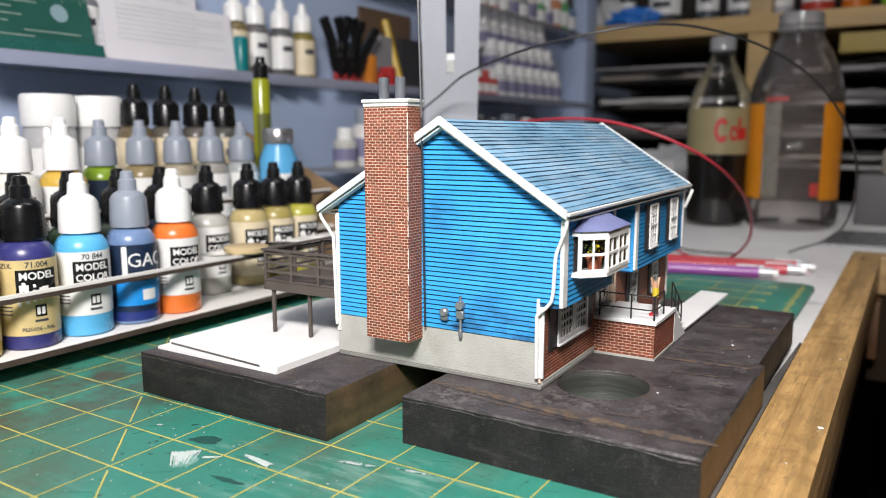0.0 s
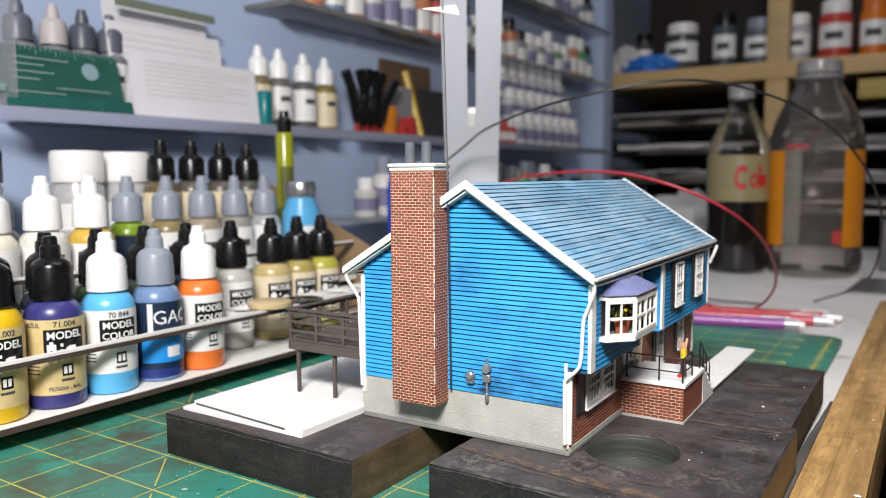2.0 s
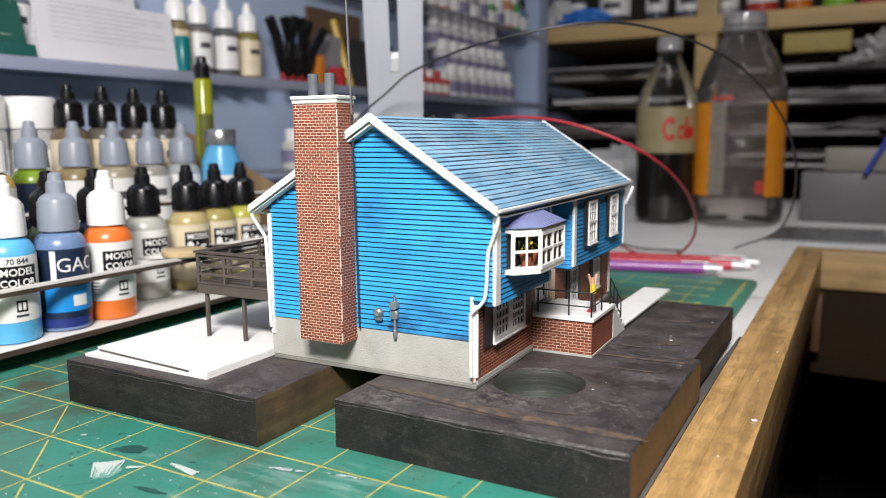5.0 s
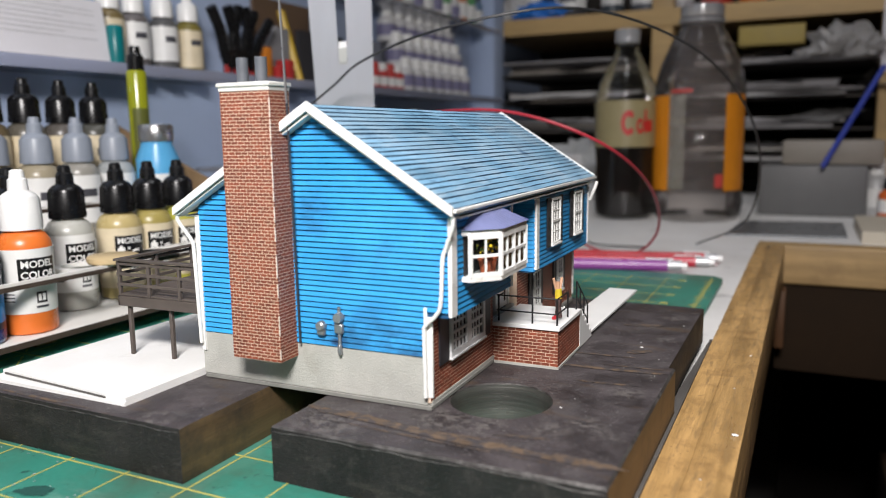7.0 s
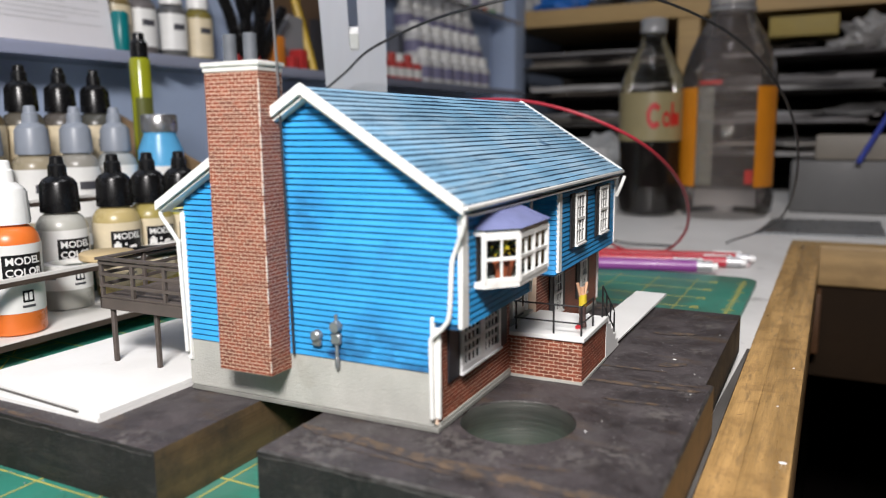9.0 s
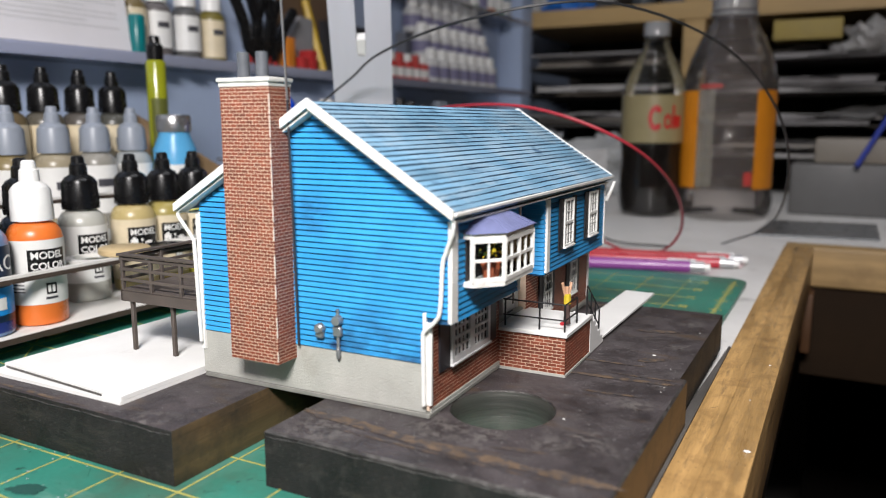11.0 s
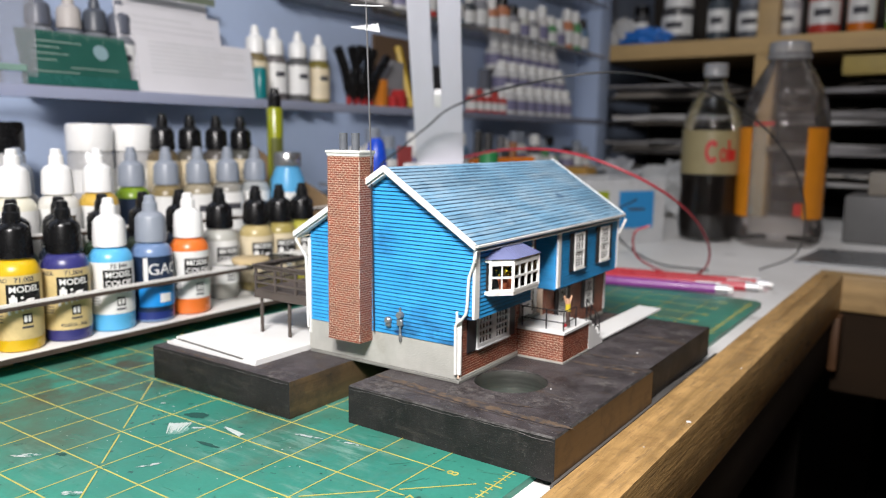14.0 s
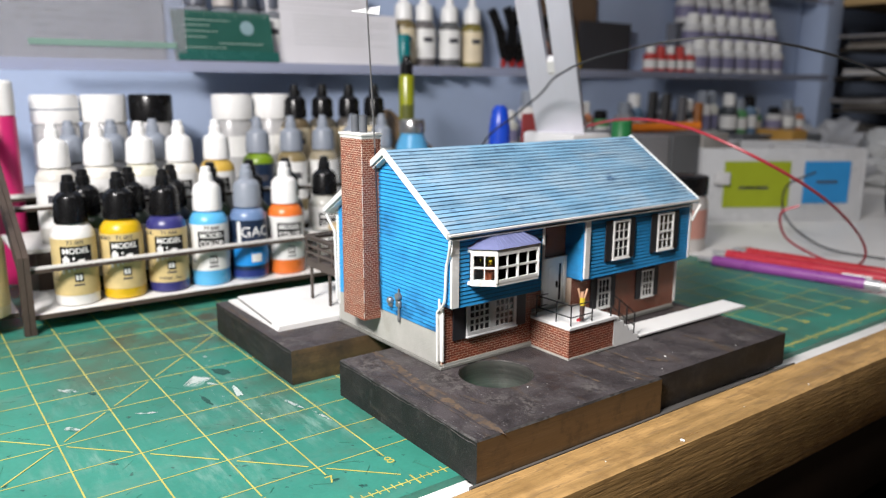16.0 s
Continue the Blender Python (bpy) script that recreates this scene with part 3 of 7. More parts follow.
def scaled(bm):
    bmesh.ops.scale(bm, vec=(MM, MM, MM), verts=bm.verts)
    return bm


def bricks(name, parent, origin, u, v, width, height, bl, bh, joint=0.20, proud=0.07):
    """Courses of small bricks on a face: origin, unit ways along and up, sizes in millimetres."""
    o, u, v = Vector(origin), Vector(u), Vector(v)
    n = u.cross(v)
    verts, faces = [], []
    row, z = 0, joint / 2
    while z < height - 0.2:
        h = min(bh, height - z)
        x = -bl / 2 if row % 2 else 0.0
        while x < width:
            a, b = max(x, 0.0), min(x + bl - joint, width)
            if b - a > 0.25:
                base = len(verts)
                j = (noise.noise(Vector((x * 0.9, z * 0.9, origin[0]))) * 0.03)
                for du, dv, dn in ((a, z, 0), (b, z, 0), (b, z + h - joint, 0), (a, z + h - joint, 0),
                                   (a + .04, z + .04, proud + j), (b - .04, z + .04, proud + j), (b - .04, z + h - joint - .04, proud + j), (a + .04, z + h - joint - .04, proud + j)):
                    verts.append((o + u * du + v * dv + n * dn) * MM)
                faces += [[base + k for k in f] for f in ((4, 5, 6, 7), (0, 1, 5, 4), (1, 2, 6, 5), (2, 3, 7, 6), (3, 0, 4, 7))]
            x += bl
        z += bh
        row += 1
    me = bpy.data.meshes.new(name)
    me.from_pydata(verts, [], faces)
    me.materials.append(brick_red)
    ob = new(name, me)
    ob.parent = parent
    return tagged(ob, kind="stuff")


# foundation and floor plate
part("foundation", mbox(-91.0, -1.4, 0, LEN, 1.5, 17.0, 0.2), concrete, house, "grey textured foundation")
part("base_plate", mbox(-90.2, 0.2, -0.6, LEN, 0, 1.5, 0.2), surface("dusty_grey_plate", (0.21, 0.21, 0.19), 0.7, vary=0.15, big=90, fine=900, bump=0.3, depth=0.0001), house, "thin dusty grey base plate")

# gable wall, one lapped board a course
gable = [(-89.5, 17), (-1.6, 17), (-1.6, 32), (FRONT, 32), (FRONT, roof_z(FRONT) - 3.4), (PEAK_X, PEAK_Z - 3.4), (-89.5, roof_z(-89.5) - 3.4)]
for name, y0, y1 in (("gable_wall", 0.3, 3.0), ("far_gable_wall", LEN - 3, LEN)):
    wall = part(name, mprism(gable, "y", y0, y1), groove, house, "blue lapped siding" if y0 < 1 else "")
    if y0 > 1:
        continue
    z, pitch = 17.0, 1.82
    while z < PEAK_Z - 5:
        top = min(z + pitch, PEAK_Z - 4)
        x0 = max(-89.5, PEAK_X - (PEAK_Z - 3.4 - top) / 0.606)
        x1 = min(FRONT if z > 31.5 else -1.6, PEAK_X + (PEAK_Z - 3.4 - top) / 0.644)
        if x1 - x0 > 1:
            bm = bmesh.new()
            # board stops short so the painted shadow line shows above it; underside matches
            a = [bm.verts.new(Vector(p) * MM) for p in ((x0, 0.3, z), (x1, 0.3, z), (x1, 0.3, top - 0.30), (x0, 0.3, top - 0.30))]
            b = [bm.verts.new(Vector(p) * MM) for p in ((x0, -0.46, z + 0.22), (x1, -0.46, z + 0.22), (x1, -0.02, top - 0.30), (x0, -0.02, top - 0.30))]
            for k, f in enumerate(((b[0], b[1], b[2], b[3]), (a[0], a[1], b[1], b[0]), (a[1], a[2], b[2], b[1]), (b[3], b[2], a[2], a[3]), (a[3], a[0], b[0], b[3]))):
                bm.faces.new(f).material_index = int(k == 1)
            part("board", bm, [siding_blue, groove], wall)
        z += pitch


def lap_front(parent, x, y0, y1, z0, z1, pitch=1.82):
    z = z0
    while z < z1 - 0.3:
        top = min(z + pitch, z1)
        bm = bmesh.new()
        # top left short again for the painted shadow line
        a = [bm.verts.new(Vector(p) * MM) for p in ((x, y0, z), (x, y1, z), (x, y1, top - 0.28), (x, y0, top - 0.28))]
        b = [bm.verts.new(Vector(p) * MM) for p in ((x + 0.6, y0, z + 0.2), (x + 0.6, y1, z + 0.2), (x + 0.3, y1, top - 0.28), (x + 0.3, y0, top - 0.28))]
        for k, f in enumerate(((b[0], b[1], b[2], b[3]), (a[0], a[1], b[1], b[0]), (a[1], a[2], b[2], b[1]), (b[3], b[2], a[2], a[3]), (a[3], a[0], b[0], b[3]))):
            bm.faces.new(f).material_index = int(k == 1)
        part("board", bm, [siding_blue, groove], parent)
        z += pitch


# front: two overhanging blue storeys with the brick entrance between them
TOP = roof_z(FRONT) - 3.4
wall = part("upper_front_wall", mbox(-6, FRONT - 0.2, 0.31, 54, 30, TOP + 2), groove, house)
lap_front(wall, FRONT - 0.2, 0.3, 54, 30, TOP)
wall = part("upper_front_wall", mbox(-6, FRONT - 0.2, 82, LEN - 0.5, 30, TOP + 2), groove, house)
lap_front(wall, FRONT - 0.2, 82, LEN - 0.5, 30.5, TOP)
# the side of the far storey that faces the entrance
z = 30.5
while z < TOP - 0.3:
    top = min(z + 1.82, TOP)
    bm = bmesh.new()
    a = [Vector(p) * MM for p in ((-6, 82, z), (FRONT, 82, z), (FRONT, 82, top), (-6, 82, top))]
    b = [Vector(p) * MM for p in ((-6, 81.4, z + .16), (FRONT, 81.4, z + .16), (FRONT, 81.8, top), (-6, 81.8, top))]
    vs = [bm.verts.new(p) for p in a + b]
    for f in ((4, 5, 6, 7), (0, 1, 5, 4), (1, 2, 6, 5), (7, 6, 2, 3), (3, 0, 4, 7)):
        bm.faces.new([vs[k] for k in f])
    part("board", bm, siding_blue, wall)
    z += 1.82
core = part("lower_front_wall", mbox(-8, -0.3, 0.4, 54.5, 2.2, 30), mortar, house)
bricks("brickwork", core, (-0.3, 0.2, 2.8), (0, 1, 0), (0, 0, 1), 54.5, 27.2, 3.3, 1.2)
part("footing", mbox(-4, 0.05, 1, LEN - 1, 1.5, 2.7), concrete, house)
core = part("lower_front_wall", mbox(-8, -0.3, 82, LEN - 0.5, 2.2, 30), mortar, house)
bricks("brickwork", core, (-0.3, 82, 2.8), (0, 1, 0), (0, 0, 1), 85, 27.0, 3.3, 1.2)
core = part("entrance_wall", mbox(-9, -5, 52, 84, 2.2, TOP + 2), mortar, house)
bricks("brickwork", core, (-5, 52, 14), (0, 1, 0), (0, 0, 1), 32, TOP - 12, 3.3, 1.2)
part("rear_wall", mbox(-89.5, -86, 3, LEN - 3, 17, roof_z(-89.5) - 3.4), siding_blue, house)

# white corner boards
for y0, y1, x0, x1, z0, z1 in ((-0.7, 3.4, FRONT - 0.5, FRONT + 0.9, 30.5, 61), (-0.75, 1.0, -2.0, -1.0, 4, 33), (0.0, 0.9, -1.2, 0.6, 4, 30),
                               (53.4, 54.8, FRONT - 0.6, FRONT + 0.8, 30, 60), (82.2, 85.6, FRONT - 1.0, FRONT + 1.2, 31.2, 60),
                               (LEN - 1.0, LEN + 0.6, FRONT - 1.5, FRONT + 0.8, 31, 60), (LEN - 1, LEN + 0.5, -1.8, 0.4, 4, 31), (-0.7, 1.5, -91.0, -89.2, 10, 58)):
    part("corner_board", mbox(x0, x1, y0, y1, z0, z1, 0.15), trim_white, house, "white corner board")

shingle_gap = plastic((0.035, 0.08, 0.135), 0.7)
# roof: slabs, shingle courses, rakes, fascia and gutter
EAVE_F, EAVE_R, Y0, Y1 = 9.9, -96.8, -4.2, LEN + 2.6
for x_eave in (EAVE_F, EAVE_R):
    s = [(PEAK_X, PEAK_Z - 0.5), (x_eave, roof_z(x_eave) - 0.5), (x_eave, roof_z(x_eave) - 2.2), (PEAK_X, PEAK_Z - 2.4)]
    slab = part("roof_slope", mprism(s, "y", Y0 + 0.3, Y1 - 0.3), roof_blue, house, "weathered blue shingle roof")
    n = 23
    rng = random.Random(5)
    for k in range(n):
        a, b = x_eave + (PEAK_X - x_eave) * k / n, x_eave + (PEAK_X - x_eave) * (k + 1.04) / n
        lift0, lift1 = 0.52, 0.05
        bm = bmesh.new()
        cols = 14
        low, top, base = [], [], []
        for i in range(cols + 1):
            y = Y0 + 0.1 + (Y1 - Y0 - 0.2) * i / cols
            j = rng.uniform(-0.22, 0.16)
            low.append(bm.verts.new(Vector((a, y, roof_z(a) - 0.5 + lift0 + j)) * MM))
            top.append(bm.verts.new(Vector((b, y, roof_z(b) - 0.5 + lift1)) * MM))
            base.append(bm.verts.new(Vector((a, y, roof_z(a) - 0.55)) * MM))
        for i in range(cols):
            bm.faces.new((low[i], low[i + 1], top[i + 1], top[i]))
            bm.faces.new((base[i], base[i + 1], low[i + 1], low[i])).material_index = 1
        bmesh.ops.recalc_face_normals(bm, faces=bm.faces)
        part("shingle_course", bm, [roof_blue, shingle_gap], slab)
for name, y0, y1 in (("rake_board", Y0 - 0.8, Y0 + 0.5), ("rake_board", Y1 - 0.5, Y1 + 0.6)):
    for x_eave in (EAVE_F, EAVE_R):
        s = [(PEAK_X, PEAK_Z + 0.4), (x_eave, roof_z(x_eave) + 0.4), (x_eave, roof_z(x_eave) - 2.3), (PEAK_X, PEAK_Z - 2.6)]
        part(name, mprism(s, "y", y0, y1), trim_white, house, "white rake board")
for x_eave in (EAVE_F, EAVE_R):
    s = [(PEAK_X, PEAK_Z - 3.0), (x_eave, roof_z(x_eave) - 2.6), (x_eave, roof_z(x_eave) - 3.2), (PEAK_X, PEAK_Z - 3.8)]
    part("soffit", mprism(s, "y", Y0 + 0.5, Y0 + 5.4), trim_white, house)
    d = 1 if x_eave > 0 else -1
    part("fascia", mbox(min(x_eave, x_eave + d), max(x_eave, x_eave + d), Y0, Y1, roof_z(x_eave) - 1.35, roof_z(x_eave) - 0.2, 0.2), trim_white, house, "white gutter and fascia")
    part("soffit", mbox(min(x_eave, x_eave - d * 6), max(x_eave, x_eave - d * 6), Y0 + 5.5, Y1 - 5, roof_z(x_eave) - 3.4, roof_z(x_eave) - 2.8), trim_white, house)

# downspouts
for pts in (((9.4, -3.2, 61.4), (9.1, -3.0, 58.3), (6.4, -1.9, 52.0), (5.2, -1.8, 48), (4.4, -1.8, 35), (2.6, -1.6, 31.0), (-1.0, -1.5, 27.5), (-1.5, -1.4, 24), (-1.3, -1.4, 4.5)),
            ((-96.4, -3.2, 58.5), (-96, -3.0, 56.5), (-91.8, -1.6, 49.5), (-91.2, -1.6, 46), (-90.2, -1.6, 13))):
    part("downspout", scaled(rod(curve_pts(pts, 48), 0.66, 8)), trim_white, house, "white downspout")
part("gutter_elbow", scaled(rod(curve_pts(((FRONT + 4, LEN + 3, 61), (FRONT + 3, LEN + 1, 57), (FRONT + 1, LEN + 0.6, 52)), 12), 0.8)), trim_white, house)

# chimney with its cap and flues
cx0, cx1, cy0, cz0, cz1 = -69.2, -49.8, -9.4, 12.3, 101.3
stack = part("chimney", mbox(cx0, cx1, cy0, 1.0, cz0, cz1), mortar, house, "tall red brick chimney")
bricks("brickwork", stack, (cx0, cy0, cz0), (1, 0, 0), (0, 0, 1), cx1 - cx0, cz1 - cz0, 2.55, 1.09)
bricks("brickwork", stack, (cx1, cy0, cz0), (0, 1, 0), (0, 0, 1), 1.0 - cy0, cz1 - cz0, 2.55, 1.09)
bricks("brickwork", stack, (cx0, 1.0, cz0), (0, -1, 0), (0, 0, 1), 1.0 - cy0, cz1 - cz0, 2.55, 1.09)
paper_edge = surface("pale_torn_paper_edge", (0.70, 0.62, 0.54), 0.7, vary=0.15, big=200, fine=1500, bump=0.1, depth=0.0001)
z = cz0 + 1.0
rng = random.Random(14)
while z < cz1 - 3:
    h = rng.uniform(2.5, 9.0)
    part("worn_corner", mbox(cx1 - 0.13, cx1 + 0.13, cy0 - 0.13, cy0 + 0.13, z, min(z + h, cz1 - 1.4)), paper_edge, stack, "pale worn corner of the printed brick")
    z += h + rng.uniform(0.2, 2.2) * (3 if z < 45 else 1)
part("chimney_cap", mbox(cx0 - 0.9, cx1 + 0.7, cy0 - 0.8, 1.8, cz1, cz1 + 1.4, 0.3), cap_stone, house, "pale concrete chimney cap")
part("cap_course", mbox(cx0 - 0.3, cx1 + 0.2, cy0 - 0.3, 1.3, cz1 - 1.3, cz1, 0.1), cap_stone, house)
for fx in (-63.4, -56.0):
    part("flue", scaled(turned([(1.95, cz1 + 1.3), (1.95, cz1 + 9.4), (1.5, cz1 + 9.4), (1.5, cz1 + 2.0)], seg=20, x=fx, y=-4.6)), flue_grey, house, "grey clay flue")

# electric meter and service on the gable
meter = part("gas_meter", mbox(-40.9, -37.8, -1.9, -0.3, 20.6, 24.2, 0.5), meter_grey, house, "grey meter box")
bm = turned([(1.75, 0), (1.7, 1.6), (1.1, 2.2)], seg=18)
bmesh.ops.rotate(bm, verts=bm.verts, matrix=Euler((radians(90), 0, 0)).to_matrix(), cent=(0, 0, 0))
bmesh.ops.translate(bm, vec=(-39.3, -0.5, 23.8), verts=bm.verts)
part("meter_dial", scaled(bm), meter_grey, meter)
bm = bmesh.new()
lathe(bm, [(1.75, 0), (1.75, 1.4), (1.5, 2.2)], seg=18)
bmesh.ops.rotate(bm, verts=bm.verts, matrix=Euler((radians(90), 0, 0)).to_matrix(), cent=(0, 0, 0))
bmesh.ops.translate(bm, vec=(-32.4, -0.3, 27.2), verts=bm.verts)
part("electric_meter", scaled(bm), meter_grey, house)
part("meter_box", mbox(-34.0, -30.9, -1.9, -0.3, 22.0, 25.2, 0.3), meter_grey, house)
part("meter_conduit", scaled(rod(((-32.4, -1.0, 15.4), (-32.4, -1.0, 22), (-32.4, -1.0, 30.8)), 0.55)), meter_grey, house)
part("conduit_foot", scaled(turned([(0.5, 14.6), (0.8, 15.6), (0.8, 17.6), (0.5, 18.2)], x=-32.4, y=-1.0, seg=10)), meter_grey, house)

# antenna mast beside the chimney
# one metal rod: its lower length is coloured dark to look unlit
part("antenna_mast", scaled(rod(((-47.8, -1.2, 17.0), (-47.5, -3.6, 96)), 0.40, 8)), plastic((0.03, 0.032, 0.04), 0.4), house, "lower antenna mast, metal coloured dark to look unlit")
part("antenna_mast", scaled(rod(((-47.5, -3.6, 96), (-47.2, -7.4, 168)), 0.40, 8)), plastic((0.34, 0.34, 0.35), 0.3, metal=0.75), house, "thin metal antenna mast")
boom, cross = Vector((0.66, 0.72, 0.02)).normalized(), Vector((-0.52, 0.46, 0.72)).normalized()
hub = Vector((-47.5, -6.9, 157.0))
bm = bmesh.new()
tube(bm, (hub - boom * 6.8, hub + boom * 5.8), 0.24, 5)
for k in range(17):
    c = hub + boom * (-6.4 + 12.0 * k / 16)
    w = 0.4 + 2.7 * k / 16
    tube(bm, (c + cross * w, c - cross * w), 0.24, 4)
part("antenna", scaled(bm), plastic((0.80, 0.80, 0.80), 0.4), house, "white fan-shaped antenna")
hub = Vector((-47.3, -7.3, 166.4))
bm = bmesh.new()
tube(bm, (hub - boom * 6.4, hub + boom * 7.4), 0.28, 5)
for k in range(8):
    c = hub + boom * (-6.0 + 13.0 * k / 7)
    tube(bm, (c + Vector((-1.9, 1.5, 0.45)), c - Vector((-1.9, 1.5, 0.45))), 0.2, 4)
part("antenna", scaled(bm), plastic((0.80, 0.80, 0.80), 0.4), house, "white yagi antenna")


# windows and shutters
def sash_window(x, y0, y1, z0, z1, cols, rows, shutters=(), fw=1.15, frame_mat=None, bar=0.24):
    frame_mat = frame_mat or trim_white
    win = part("window", mbox(x + 0.25, x + 0.55, y0 + 0.3, y1 - 0.3, z0 + 0.3, z1 - 0.3), glass_dark, house, "white-framed paned window")
    for a, b, c, d in ((y0, y1, z0, z0 + fw), (y0, y1, z1 - fw, z1), (y0, y0 + fw, z0 + fw, z1 - fw), (y1 - fw, y1, z0 + fw, z1 - fw)):
        part("frame", mbox(x + 0.1, x + 1.35, a, b, c, d, 0.1), frame_mat, win)
    part("sill", mbox(x, x + 1.9, y0 - 0.4, y1 + 0.4, z0 - 0.5, z0 + 0.2, 0.1), frame_mat, win)
    for k in range(1, cols):
        y = y0 + fw + (y1 - y0 - 2 * fw) * k / cols
        part("muntin", mbox(x + 0.5, x + 0.95, y - bar, y + bar, z0 + fw, z1 - fw), frame_mat, win)
    for k in range(1, rows):
        z = z0 + fw + (z1 - z0 - 2 * fw) * k / rows
        h = 0.5 if k * 2 == rows else bar
        part("muntin", mbox(x + 0.55, x + (1.2 if k * 2 == rows else 0.9), y0 + fw, y1 - fw, z - h, z + h), frame_mat, win)
    for a, b in shutters:
        sh = part("shutter", mbox(x + 0.1, x + 0.75, a, b, z0 - 0.6, z1 + 0.4, 0.1), shutter_black, win, "black shutter")
    return win


XF = FRONT + 0.5
sash_window(XF, 102.2, 114.8, 38.6, 58.4, 3, 4, ((96.8, 102.0), (115.0, 119.4)), 1.0, None, 0.18)
sash_window(XF, 138.0, 151.4, 38.6, 58.6, 3, 4, ((132.8, 137.8), (151.6, 156.2)), 1.0, None, 0.18)
sash_window(-0.3, 101.2, 111.0, 10.8, 26.8, 3, 4, ((96.2, 101.0), (111.2, 115.6)), 0.85, None, 0.14)
sash_window(-0.3, 137.2, 147.0, 11.0, 26.4, 3, 4, ((132.4, 137.0), (147.2, 151.8)), 0.85, None, 0.14)
# wide lower window: two small-paned lights
greyish = surface("off_white_window", (0.63, 0.63, 0.63), 0.5, vary=0.05, big=200, fine=900, bump=0.05, depth=0.0001)
sash_window(-0.3, 13.6, 29.0, 13.2, 29.4, 4, 4, ((6.0, 13.2),), 2.0, greyish, 0.38)
sash_window(-0.3, 29.0, 43.8, 13.2, 29.4, 4, 4, ((44.2, 50.4),), 2.0, greyish, 0.38)

# front door
door = part("front_door", mbox(-5, -3.9, 67, 79.8, 16, 40.0), trim_white, house, "white panelled front door")
for a, b, c, d in ((65.4, 67, 15.8, 41.6), (79.8, 81.4, 15.8, 41.6), (67, 79.8, 40.0, 41.6)):
    part("door_frame", mbox(-5, -3.2, a, b, c, d, 0.1), trim_white, door)
part("door_panel", mbox(-3.95, -3.7, 69, 73.5, 18, 37, 0.1), trim_white, door)
part("side_light", mbox(-3.95, -3.75, 76.6, 78.0, 19, 38), glass_dark, door)
part("handle", mbox(-3.95, -3.1, 74.6, 75.4, 26, 29), iron, door)
part("porch_light", mbox(-4.9, -3.6, 66.4, 67.4, 48, 53.5, 0.3), iron, house, "small black wall lantern")
part("porch_light_arm", mbox(-4.9, -4.2, 66.0, 68.4, 52.6, 53.2), iron, house)

# bay window: open frame with real panes, a tiled floor and two pots behind
bay = part("bay_window", mprism([(4.6, 8.4), (8.0, 8.4), (15.2, 16.2), (15.0, 41.2), (8.0, 48.6), (4.6, 48.6)], "z", 40.0, 41.6), trim_white, house, "white bay window with flower pots")
part("bay_head", mprism([(4.6, 8.4), (8.0, 8.4), (15.2, 16.2), (15.0, 41.2), (8.0, 48.6), (4.6, 48.6)], "z", 54.6, 56.4), trim_white, bay)
part("bay_back", mbox(4.6, 5.2, 9.5, 46, 41.6, 54.6), plastic((0.03, 0.03, 0.032), 0.7), bay)
roof_pts = [(4.6, 7.6, 56.4), (8.4, 7.6, 56.4), (16.0, 15.8, 56.4), (15.8, 41.6, 56.4), (8.4, 49.4, 56.4), (4.6, 49.4, 56.4), (5.0, 20.5, 61.6), (5.0, 37.5, 61.6)]
bm = bmesh.new()
v = [bm.verts.new(Vector(p) * MM) for p in roof_pts]
for f in ((0, 1, 2, 3, 4, 5), (1, 2, 6, 0), (2, 3, 7, 6), (3, 4, 5, 7), (0, 6, 7, 5)):
    bm.faces.new([v[k] for k in f])
bmesh.ops.recalc_face_normals(bm, faces=bm.faces)
part("bay_roof", bm, bay_roof, bay, "purple-grey hipped bay roof")
for k in range(9):
    f = (k + 0.5) / 9
    a, b = Vector((15.9, 15.8 + 25.8 * f, 56.5)), Vector((5.2, 20.5 + 17 * f, 61.6))
    part("roof_seam", scaled(rod((a, b), 0.16, 4)), bay_roof, bay)
glass_clear = clear("window_glass", (0.9, 0.95, 0.95), 0.02)
corners = [(7.6, 8.8), (14.8, 16.4), (14.7, 28.7), (14.6, 41.0), (7.6, 48.2)]
for i, (x, y) in enumerate(corners):
    part("bay_post", scaled(lathe(bmesh.new(), [(0.85 if i != 2 else 0.7, 41.4), (0.85 if i != 2 else 0.7, 54.8)], seg=6, x=x, y=y)), trim_white, bay)
